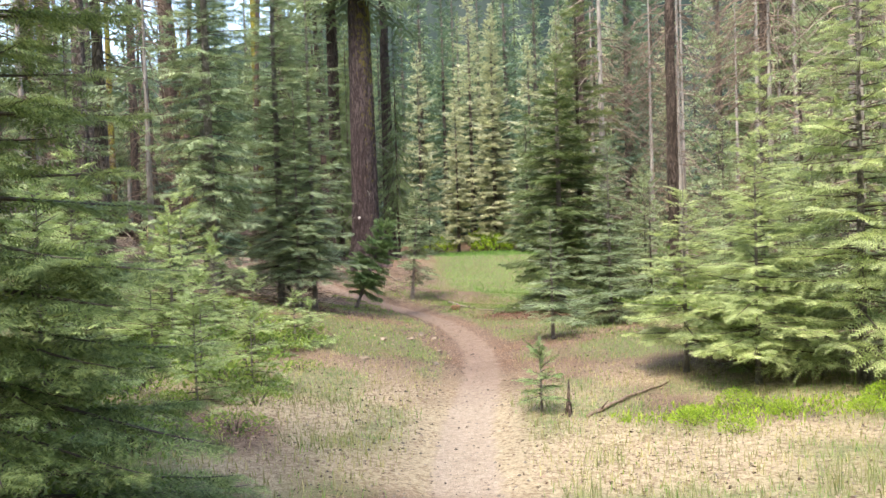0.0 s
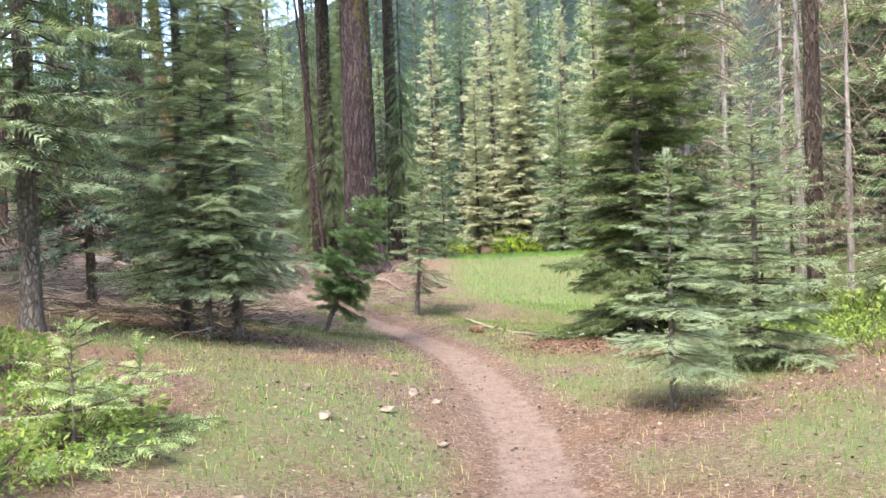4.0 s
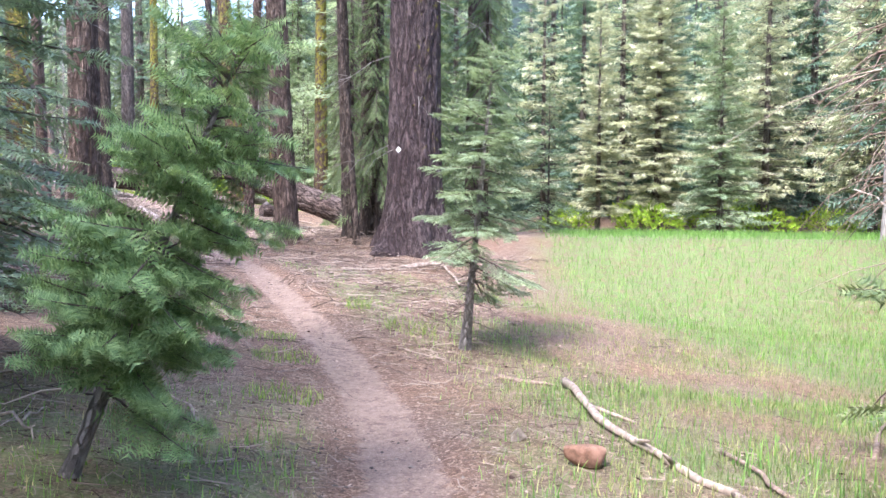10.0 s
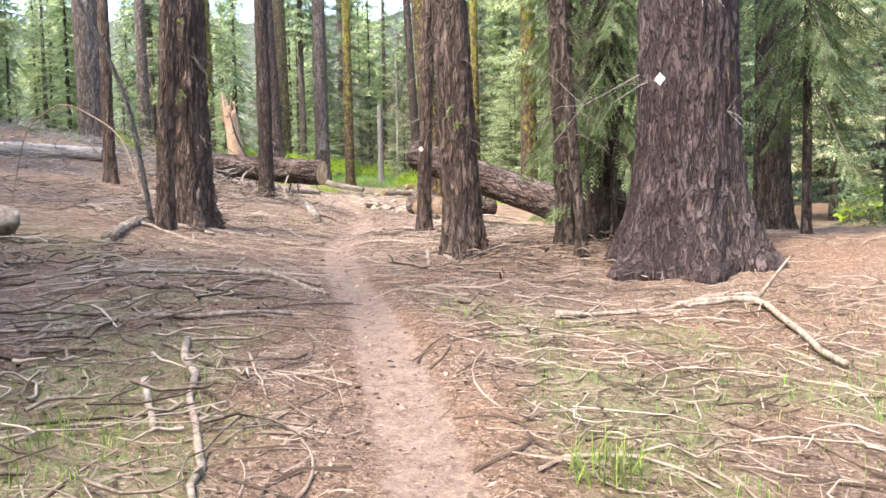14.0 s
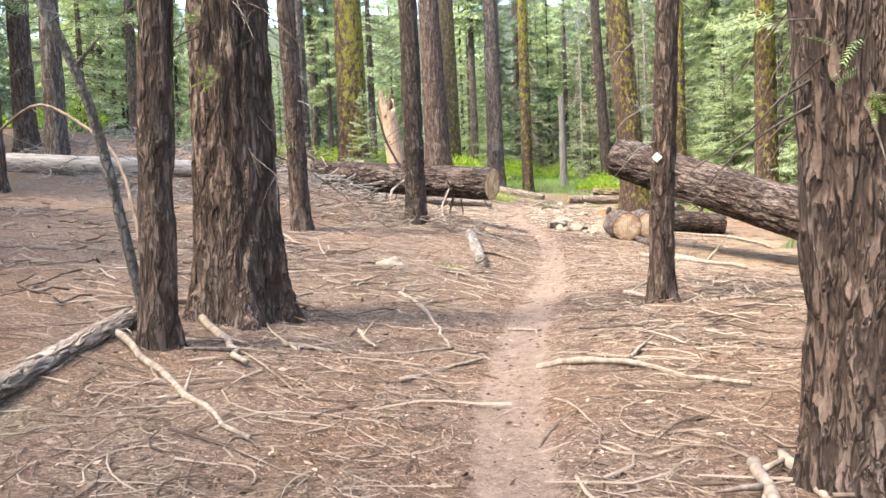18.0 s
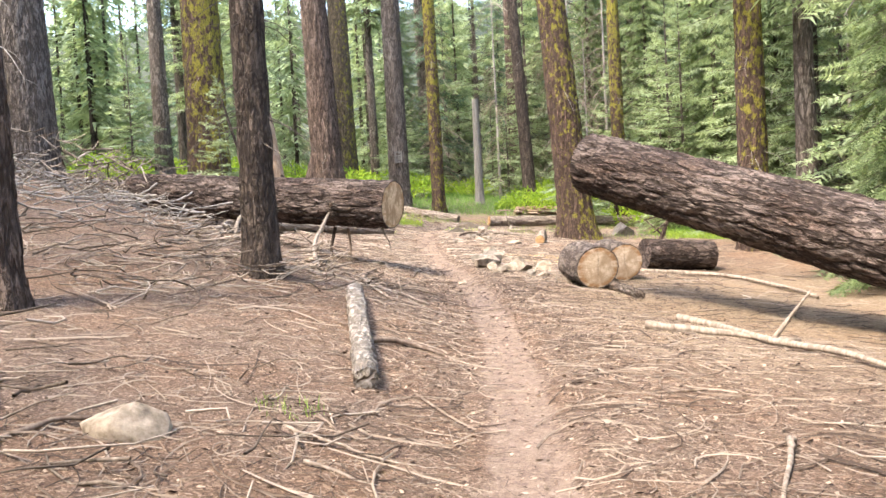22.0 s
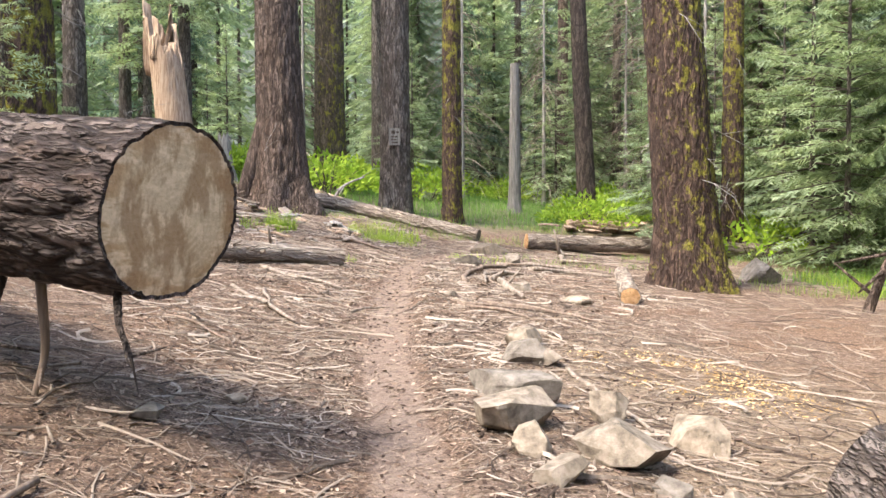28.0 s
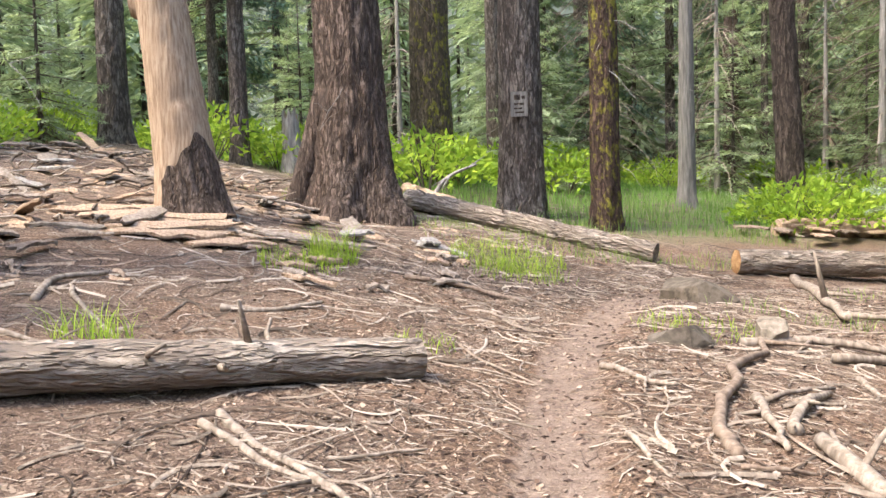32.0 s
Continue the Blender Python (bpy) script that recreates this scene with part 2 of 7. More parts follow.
def bark_material(name, dark, mid, light, stretch=0.24, fine=9.0, moss=None, moss_from=0.5, moss_side=0.0, moss_up=0.0, grey=None, ridged=True, streaks=0.45):
    """Furrowed bark; moss: a lichen colour in patches, more of it on one side."""
    m, n, l, b = material(name, 0.92)
    c = coords(n, l, (1, 1, stretch))
    big = noisy(n, l, c, fine, 5.0, 0.6)
    vor = node(n, "ShaderNodeTexVoronoi", Scale=fine * 1.3)
    vor.feature = "DISTANCE_TO_EDGE"
    nz = node(n, "ShaderNodeTexNoise", Scale=fine * 2.2, Detail=5.0, Roughness=0.65)
    l.new(c, nz.inputs["Vector"])
    scaled, warp = n.new("ShaderNodeVectorMath"), n.new("ShaderNodeVectorMath")
    scaled.operation, scaled.inputs[3].default_value, warp.operation = "SCALE", 0.045, "ADD"
    l.new(nz.outputs["Color"], scaled.inputs[0])
    l.new(c, warp.inputs[0])
    l.new(scaled.outputs[0], warp.inputs[1])
    l.new(warp.outputs[0], vor.inputs["Vector"])
    cell = node(n, "ShaderNodeTexVoronoi", Scale=fine * 1.3)
    l.new(warp.outputs[0], cell.inputs["Vector"])
    plates = ramp(n, l, vor.outputs["Distance"], [(0.0, (.2, .2, .2)), (0.05, (.6, .6, .6)), (0.16, (1, 1, 1))])
    if ridged:
        # meandering furrows where a stretched noise crosses its middle
        lines = []
        for size, width in ((fine * 0.62, 0.075), (fine * 1.5, 0.06)):
            dist = n.new("ShaderNodeMath")
            dist.operation = "SUBTRACT"
            dist.inputs[1].default_value = 0.5
            l.new(noisy(n, l, coords(n, l, (1, 1, stretch)), size, 3.0, 0.6), dist.inputs[0])
            apart = n.new("ShaderNodeMath")
            apart.operation = "ABSOLUTE"
            l.new(dist.outputs[0], apart.inputs[0])
            lines.append(ramp(n, l, apart.outputs[0], [(0.0, (.0, .0, .0)), (width * 0.4, (.25, .25, .25)), (width, (1, 1, 1))]))
        plates = mixed(n, l, 0.6, lines[0], lines[1], "MULTIPLY")
    flake = noisy(n, l, coords(n, l, (1, 1, 0.45)), 34.0, 6.0, 0.72)
    col = ramp(n, l, flake, [(0.26, tuple(x * .55 for x in mid)), (0.5, mid), (0.78, light)])
    sep0 = n.new("ShaderNodeSeparateColor")
    l.new(cell.outputs["Color"], sep0.inputs[0])
    col = mixed(n, l, 1.0, col, ramp(n, l, sep0.outputs[0], [(0.0, (.84, .83, .82)), (1.0, (1.12, 1.13, 1.15))]), "MULTIPLY")
    streak = noisy(n, l, coords(n, l, (1, 1, 0.07)), 26.0, 4.0, 0.6)
    col = mixed(n, l, streaks, col, ramp(n, l, streak, [(0.36, (.42, .40, .39)), (0.50, (.95, .95, .95)), (0.66, (1.18, 1.18, 1.18))]), "MULTIPLY")
    furrow = tuple((p + 0.16 * q) for p, q in zip(dark, mid))
    col = mixed(n, l, plates, furrow, col)
    patch = noisy(n, l, coords(n, l, (1, 1, 0.5)), 1.4, 3.0)
    if grey:
        g = ramp(n, l, patch, [(0.42, (0, 0, 0)), (0.62, (1, 1, 1))])
        col = mixed(n, l, g, col, mixed(n, l, 0.55, col, mixed(n, l, plates, furrow, grey)))
    if moss:
        sep = n.new("ShaderNodeSeparateXYZ")
        l.new(coords(n, l), sep.inputs[0])
        mn = noisy(n, l, coords(n, l, (1, 1, 0.6)), 7.0, 5.0, 0.7)
        side = n.new("ShaderNodeMath")
        side.operation = "MULTIPLY_ADD"
        side.inputs[1].default_value = moss_side
        l.new(sep.outputs[0], side.inputs[0])
        l.new(mn, side.inputs[2])
        rise = n.new("ShaderNodeMath")
        rise.operation = "MULTIPLY_ADD"
        rise.inputs[1].default_value = moss_up
        l.new(sep.outputs[2], rise.inputs[0])
        l.new(side.outputs[0], rise.inputs[2])
        mask = ramp(n, l, rise.outputs[0], [(moss_from, (0, 0, 0)), (moss_from + 0.1, (1, 1, 1))])
        mo = ramp(n, l, noisy(n, l, coords(n, l), 30.0, 3.0), [(0.3, tuple(x * 0.5 for x in moss)), (0.7, moss)])
        col = mixed(n, l, mask, col, mo)
    l.new(col, b.inputs["Base Color"])
    add = n.new("ShaderNodeMath")
    add.operation = "MULTIPLY_ADD"
    add.inputs[1].default_value = 0.6
    l.new(mixed(n, l, 0.5, big, flake), add.inputs[0])
    l.new(plates, add.inputs[2])
    bumped(n, l, b, add.outputs[0], 1.0, 0.06)
    return m


def leaf_material(name, low, mid, high, translucent=0.35):
    """Needles or leaves, every clump of its own shade."""
    m, n, l, b = material(name, 0.55)
    g = n.new("ShaderNodeNewGeometry")
    col = ramp(n, l, g.outputs["Random Per Island"], [(0.0, low), (0.5, mid), (1.0, high)])
    nz = noisy(n, l, coords(n, l), 1.7, 2.0)
    shade = ramp(n, l, nz, [(0.3, (0.72, 0.74, 0.76)), (0.7, (1.15, 1.12, 1.0))])
    col = mixed(n, l, 1.0, col, shade, "MULTIPLY")
    l.new(col, b.inputs["Base Color"])
    tr = n.new("ShaderNodeBsdfTranslucent")
    l.new(mixed(n, l, 0.35, col, (0.32, 0.40, 0.08)), tr.inputs[0])
    mx = n.new("ShaderNodeMixShader")
    mx.inputs[0].default_value = translucent
    l.new(b.outputs[0], mx.inputs[1])
    l.new(tr.outputs[0], mx.inputs[2])
    l.new(mx.outputs[0], n["Material Output"].inputs[0])
    return m


def wood_material(name, low, mid, high, scale=(6, 6, 0.8), rough=0.85, per_island=False):
    m, n, l, b = material(name, rough)
    nz = noisy(n, l, coords(n, l, scale), 3.0, 5.0, 0.6)
    if per_island:
        g = n.new("ShaderNodeNewGeometry")
        mathn = n.new("ShaderNodeMath")
        mathn.operation = "MULTIPLY_ADD"
        mathn.inputs[1].default_value, mathn.inputs[2].default_value = 0.8, -0.4
        l.new(g.outputs["Random Per Island"], mathn.inputs[0])
        s = n.new("ShaderNodeMath")
        l.new(mathn.outputs[0], s.inputs[0])
        l.new(nz, s.inputs[1])
        nz = s.outputs[0]
    l.new(ramp(n, l, nz, [(0.25, low), (0.5, mid), (0.78, high)]), b.inputs["Base Color"])
    bumped(n, l, b, nz, 0.5, 0.01)
    return m


def cut_material(name, core, outer, stain, stained=0.5, size=0.4, radial=0.8):
    """A sawn end of that radius: rings round the local z axis, radial checks and stains."""
    m, n, l, b = material(name, 0.8)
    c = coords(n, l)
    sep, flat = n.new("ShaderNodeSeparateXYZ"), n.new("ShaderNodeCombineXYZ")
    l.new(c, sep.inputs[0])
    l.new(sep.outputs[0], flat.inputs[0])
    l.new(sep.outputs[1], flat.inputs[1])
    ln, unit = n.new("ShaderNodeVectorMath"), n.new("ShaderNodeVectorMath")
    ln.operation, unit.operation = "LENGTH", "NORMALIZE"
    l.new(flat.outputs[0], ln.inputs[0])
    l.new(flat.outputs[0], unit.inputs[0])

    def calc(operation, x, y, z=0.0):
        k = n.new("ShaderNodeMath")
        k.operation = operation
        for slot, value in enumerate((x, y, z)):
            if isinstance(value, float):
                k.inputs[slot].default_value = value
            else:
                l.new(value, k.inputs[slot])
        return k.outputs[0]

    rad = calc("MULTIPLY_ADD", noisy(n, l, c, 2.2, 3.0), 0.06, ln.outputs["Value"])
    rel = calc("DIVIDE", rad, size + .03)
    base = ramp(n, l, rel, [(0.0, core), (0.72, core), (0.86, outer), (1.0, tuple(x * .8 for x in outer))])
    rings = ramp(n, l, calc("SINE", calc("MULTIPLY", rad, 190.0), 0.0), [(0.0, (.84, .79, .72)), (0.6, (1.04, 1.03, 1.02))])
    faint = ramp(n, l, noisy(n, l, c, 4.5, 3.0), [(0.38, (0.1, 0.1, 0.1)), (0.62, (0.75, 0.75, 0.75))])
    col = mixed(n, l, faint, base, mixed(n, l, 1.0, base, rings, "MULTIPLY"))
    # streaks and checks running out from the heart
    grain = noisy(n, l, unit.outputs[0], 9.0, 3.0, 0.6)
    col = mixed(n, l, radial, col, ramp(n, l, grain, [(0.36, (.72, .68, .62)), (0.55, (1.05, 1.04, 1.02))]), "MULTIPLY")
    check = noisy(n, l, unit.outputs[0], 3.0, 2.0, 0.6)
    thin = ramp(n, l, calc("ABSOLUTE", calc("SUBTRACT", check, 0.5), 0.0), [(0.0, (1, 1, 1)), (0.010, (0, 0, 0))])
    col = mixed(n, l, calc("MULTIPLY", thin, radial), col, tuple(x * .35 for x in stain))
    # dried resin in pale smears, then brown stains
    smear = ramp(n, l, noisy(n, l, coords(n, l, (1.0, 2.6, 1.0)), 3.4, 5.0, 0.66), [(0.47, (0, 0, 0)), (0.57, (.75, .75, .75))])
    col = mixed(n, l, smear, col, tuple(min(x * k, .78) for x, k in zip(core, (1.24, 1.28, 1.34))))
    blot = ramp(n, l, noisy(n, l, coords(n, l, (2.2, 1.0, 1.0)), 2.4, 5.0, 0.66), [(0.47, (0, 0, 0)), (0.56, (.9, .9, .9))])
    col = mixed(n, l, calc("MULTIPLY", blot, stained), col, stain)
    speck = noisy(n, l, c, 40.0, 4.0, 0.7)
    col = mixed(n, l, 1.0, col, ramp(n, l, speck, [(0.3, (.82, .80, .77)), (0.6, (1.06, 1.06, 1.05))]), "MULTIPLY")
    l.new(col, b.inputs["Base Color"])
    bumped(n, l, b, speck, 0.5, 0.006)
    return m


BARK_RED = bark_material("bark red brown", (.024, .016, .012), (.165, .115, .090), (.275, .208, .170), stretch=0.22, fine=11.0, grey=(.160, .127, .110))
BARK_GIANT = bark_material("bark purple brown", (.020, .014, .014), (.080, .056, .055), (.142, .105, .103), stretch=0.22, fine=11.0, moss=(.17, .15, .03), moss_from=0.72, moss_side=0.14, moss_up=0.02, grey=(.145, .116, .116))
BARK_GREY = bark_material("bark grey brown", (.032, .025, .021), (.185, .149, .125), (.320, .272, .238), stretch=0.24, fine=11.0, grey=(.280, .250, .230))
BARK_DARK = bark_material("bark dark brown", (.022, .016, .013), (.115, .087, .070), (.210, .168, .140), stretch=0.26, fine=12.0)
BARK_MOSS = bark_material("bark with yellow lichen", (.024, .015, .012), (.110, .070, .052), (.190, .130, .100), stretch=0.24, fine=12.0, moss=(.27, .245, .04), moss_from=0.548, moss_up=0.012, moss_side=0.10)
BARK_MOSSY = bark_material("bark thick with lichen", (.034, .027, .017), (.150, .115, .078), (.25, .20, .14), stretch=0.24, fine=11.0, moss=(.29, .27, .045), moss_from=0.55, moss_side=0.12)
BARK_YOUNG = bark_material("bark of young fir", (.12, .105, .092), (.215, .195, .176), (.31, .285, .26), stretch=0.5, fine=16.0, ridged=False)
BARK_LOG = bark_material("bark of fallen log", (.010, .007, .006), (.092, .062, .050), (.300, .245, .215), stretch=0.30, fine=8.5, grey=(.240, .198, .178), streaks=0.15)
BARK_ROUND = bark_material("bark of sawn rounds", (.030, .022, .018), (.220, .172, .142), (.380, .325, .285), stretch=0.4, fine=15.0, grey=(.300, .262, .238), streaks=0.15)
BARK_OLDLOG = bark_material("bark of weathered log", (.13, .10, .08), (.40, .33, .265), (.60, .53, .46), stretch=0.22, fine=9.0, grey=(.42, .38, .34))
TWIG_BROWN = wood_material("brown branch wood", (.075, .052, .038), (.17, .125, .095), (.30, .24, .19))
BARK_PALE = bark_material("peeling pale bark", (.09, .073, .060), (.33, .290, .250), (.50, .455, .41), stretch=0.9, fine=6.0, ridged=True, streaks=0.1)
TWIG = wood_material("twig wood", (.05, .038, .03), (.10, .08, .065), (.17, .14, .12))
DEAD = wood_material("bleached dead wood", (.075, .056, .042), (.18, .143, .112), (.34, .285, .235), per_island=True)
LITTER = wood_material("fallen twigs", (.050, .034, .025), (.125, .091, .067), (.25, .20, .158), scale=(2, 2, 2), per_island=True)
CHIP = wood_material("bark chips", (.038, .022, .016), (.140, .089, .063), (.36, .275, .208), scale=(2, 2, 2), per_island=True)
SNAG = wood_material("silver snag wood", (.065, .058, .052), (.145, .134, .122), (.25, .235, .215), scale=(9, 9, 0.7))
DEAD_GREY = wood_material("grey dead wood", (.10, .09, .08), (.24, .22, .20), (.40, .37, .34))
ROT = wood_material("rotten orange wood", (.125, .078, .050), (.31, .218, .150), (.47, .37, .275), scale=(9, 9, 0.7))
CUT = cut_material("sawn log end", (.62, .485, .325), (.52, .35, .20), (.31, .19, .10), 0.8, .49, 0.1)
CUT_ROUND = cut_material("sawn round", (.54, .43, .32), (.40, .235, .125), (.27, .165, .09), 0.5, .38, 0.4)
CUT_OLD = cut_material("sawn end weathered", (.36, .22, .11), (.30, .17, .08), (.18, .09, .04), 0.5, .2)
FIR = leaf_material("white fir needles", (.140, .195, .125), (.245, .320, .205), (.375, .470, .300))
# Lit copies of the fir needles: sunlight brightened into the colour.
FIR_SUNLIT = leaf_material("fir needles painted sunlit", (.190, .260, .115), (.310, .410, .185), (.470, .580, .270), 0.35)
FIR_FULL_SUN = leaf_material("fir needles painted as in full sun", (.270, .345, .165), (.430, .520, .260), (.600, .680, .390), 0.5)
# Dark green; on the drooping firs it also stands for their shade.
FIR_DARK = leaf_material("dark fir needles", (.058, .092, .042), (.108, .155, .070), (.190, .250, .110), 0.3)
# Paler copy of FIR: haze and light through far boughs put into the colour.
FIR_FAR = leaf_material("forest fir needles paled for haze", (.180, .235, .148), (.300, .375, .240), (.440, .530, .355), 0.5)
FIR_WARM = leaf_material("warm green fir needles", (.095, .145, .058), (.185, .255, .100), (.370, .450, .185), 0.3)
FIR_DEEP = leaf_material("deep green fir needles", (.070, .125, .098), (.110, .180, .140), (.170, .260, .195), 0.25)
PINE_OLIVE = leaf_material("olive pine needles", (.085, .115, .055), (.155, .195, .092), (.26, .31, .15), 0.3)
# Pale pine needles, their colour lightened further for the sun on the meadow.
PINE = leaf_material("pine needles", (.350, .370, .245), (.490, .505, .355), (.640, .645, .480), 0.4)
CEDAR = leaf_material("cedar sprays", (0.110, 0.200, 0.085), (0.200, 0.320, 0.140), (0.340, 0.480, 0.210), 0.35)
# Lime brightness stands for sunlight on the leaves, put into their colour.
LIME = leaf_material("lime leaves painted sunlit", (0.154, 0.286, 0.022), (0.275, 0.440, 0.039), (0.440, 0.572, 0.066), 0.5)
HERB = leaf_material("low herb leaves", (0.091, 0.182, 0.039), (0.182, 0.286, 0.065), (0.325, 0.416, 0.104), 0.4)
GRASS = leaf_material("meadow grass", (.080, .185, .040), (.145, .310, .070), (.260, .440, .115), 0.45)
SPARSE = leaf_material("thin faded grass", (.13, .16, .06), (.24, .27, .11), (.37, .38, .19), 0.35)
STRAW = leaf_material("dry grass", (0.200, 0.190, 0.080), (0.340, 0.310, 0.150), (0.500, 0.450, 0.250), 0.35)


def ground_material():
    m, n, l, b = material("forest floor", 0.95)
    c = coords(n, l)
    trail = n.new("ShaderNodeAttribute")
    trail.attribute_name = "trail"
    grass = n.new("ShaderNodeAttribute")
    grass.attribute_name = "grass"
    dry = n.new("ShaderNodeAttribute")
    dry.attribute_name = "dry"
    fine = noisy(n, l, c, 38.0, 6.0, 0.7)
    mid = noisy(n, l, c, 6.0, 5.0, 0.6)
    wide = noisy(n, l, c, 0.7, 4.0, 0.6)
    duff = ramp(n, l, fine, [(0.28, (0.043, 0.028, 0.020)), (0.46, (0.110, 0.074, 0.053)), (0.60, (0.180, 0.128, 0.095)), (0.78, (0.304, 0.240, 0.188))])
    turned = node(n, "ShaderNodeTexNoise", Scale=9.0, Detail=2.0)
    l.new(c, turned.inputs["Vector"])
    push, moved = n.new("ShaderNodeVectorMath"), n.new("ShaderNodeVectorMath")
    push.operation, push.inputs[3].default_value, moved.operation = "SCALE", 0.25, "ADD"
    l.new(turned.outputs["Color"], push.inputs[0])
    l.new(c, moved.inputs[0])
    l.new(push.outputs[0], moved.inputs[1])
    bits = []
    for sx, sy in ((70.0, 26.0), (24.0, 62.0)):
        mp = n.new("ShaderNodeMapping")
        mp.inputs["Scale"].default_value = (sx, sy, 40.0)
        l.new(moved.outputs[0], mp.inputs[0])
        vor = node(n, "ShaderNodeTexVoronoi", Scale=1.0)
        l.new(mp.outputs[0], vor.inputs["Vector"])
        sc = n.new("ShaderNodeSeparateColor")
        l.new(vor.outputs["Color"], sc.inputs[0])
        bits.append(ramp(n, l, sc.outputs[0], [(0.05, (0.034, 0.020, 0.014)), (0.45, (0.120, 0.078, 0.055)), (0.8, (0.204, 0.144, 0.106)), (0.97, (0.352, 0.280, 0.216))]))
    scraps = mixed(n, l, ramp(n, l, noisy(n, l, c, 14.0, 2.0), [(0.46, (0, 0, 0)), (0.54, (1, 1, 1))]), bits[0], bits[1])
    duff = mixed(n, l, 0.6, duff, scraps)
    red = ramp(n, l, wide, [(0.42, (1.0, 1.0, 1.0)), (0.62, (1.03, 0.94, 0.85))])
    duff = mixed(n, l, 1.0, duff, red, "MULTIPLY")
    dust = ramp(n, l, fine, [(0.25, (0.104, 0.070, 0.053)), (0.5, (0.196, 0.142, 0.112)), (0.75, (0.288, 0.224, 0.182))])
    dust = mixed(n, l, 0.42, dust, scraps)
    pale = ramp(n, l, fine, [(0.25, (.25, .195, .145)), (0.5, (.42, .35, .27)), (0.75, (.58, .50, .40))])
    dust = mixed(n, l, ramp(n, l, mid, [(0.35, (0, 0, 0)), (0.7, (.6, .6, .6))]), dust, (0.260, 0.198, 0.162))
    # dry start of the trail, its sunlight also put in as a paler tone
    dust = mixed(n, l, dry.outputs["Fac"], dust, pale)
    turf = ramp(n, l, fine, [(0.3, (.058, .088, .030)), (0.55, (.118, .165, .055)), (0.8, (.22, .27, .11))])
    straw = ramp(n, l, fine, [(0.28, (.24, .19, .12)), (0.5, (.44, .37, .25)), (0.75, (.62, .55, .41))])
    clods = ramp(n, l, noisy(n, l, c, 15.0, 5.0, 0.72), [(0.36, (.50, .44, .38)), (0.50, (.95, .94, .92)), (0.64, (1.2, 1.2, 1.18))])
    straw = mixed(n, l, 1.0, straw, clods, "MULTIPLY")
    dust = mixed(n, l, 0.45, dust, mixed(n, l, 1.0, dust, clods, "MULTIPLY"))
    col = mixed(n, l, dry.outputs["Fac"], duff, straw)
    jitter = n.new("ShaderNodeMath")
    jitter.operation = "MULTIPLY"
    l.new(grass.outputs["Fac"], jitter.inputs[0])
    l.new(ramp(n, l, mid, [(0.3, (.15, .15, .15)), (0.6, (1, 1, 1))]), jitter.inputs[1])
    col = mixed(n, l, jitter.outputs[0], col, turf)
    edge = n.new("ShaderNodeMath")
    edge.operation = "MULTIPLY_ADD"
    edge.inputs[1].default_value = 0.9
    l.new(mid, edge.inputs[0])
    l.new(trail.outputs["Fac"], edge.inputs[2])
    col = mixed(n, l, ramp(n, l, edge.outputs[0], [(0.62, (0, 0, 0)), (1.08, (1, 1, 1))]), col, dust)
    l.new(col, b.inputs["Base Color"])
    bumped(n, l, b, fine, 0.8, 0.035)
    return m


def grassy(x, y):
    """How much grass grows at a place, 0 to 1."""
    v = x - trail_x(y)
    meadow = smooth01(5.0, 8.3, v + (fbm(x * .5, y * .5, seed=21) - .5) * 2) * smooth01(26.5, 31, y + (fbm(x * .4, y * .4, seed=22) - .5) * 3) * (1 - smooth01(52, 60, y)) * smooth01(-1.6, .4, x)
    verge = (1 - smooth01(22, 27, y)) * smooth01(0.45, 0.9, np.abs(v)) * smooth01(0.38, 0.62, fbm(x * .6, y * .6, seed=5)) * 0.75
    far = smooth01(65, 70, y) * smooth01(3, 6, np.abs(v)) * 0.85
    strip = smooth01(26, 29, y) * (1 - smooth01(33, 36, y)) * smooth01(0.5, 1.2, np.abs(v)) * 0.45 * smooth01(0.43, 0.6, fbm(x * .9, y * .9, seed=8))
    thin = smooth01(.7, 2.2, v) * smooth01(18, 21, y) * (1 - smooth01(27, 31, y)) * smooth01(-4, -2.5, x) * smooth01(1.5, 2.5, np.hypot(x - 2.9, y - 21.2)) * (.25 + .5 * smooth01(.35, .6, fbm(x * .8, y * .8, seed=77)))
    return np.clip(np.maximum.reduce([meadow, verge, far, strip, thin, .8 * smooth01(42, 52, np.hypot(x + 10, y - 35))]), 0, 1)


def dryness(x, y):
    v = x - trail_x(y)
    # dry straw ground at the start, paled further for the sun on it
    front = (1 - smooth01(9, 13, y)) * smooth01(0.4, 0.6, fbm(x * .4, y * .4, seed=31) + 0.10) * 0.8
    right = smooth01(0.6, 2.5, v) * smooth01(45, 49, y) * (1 - smooth01(55, 60, y)) * 0.18
    return np.clip(np.maximum(front, right), 0, 1)


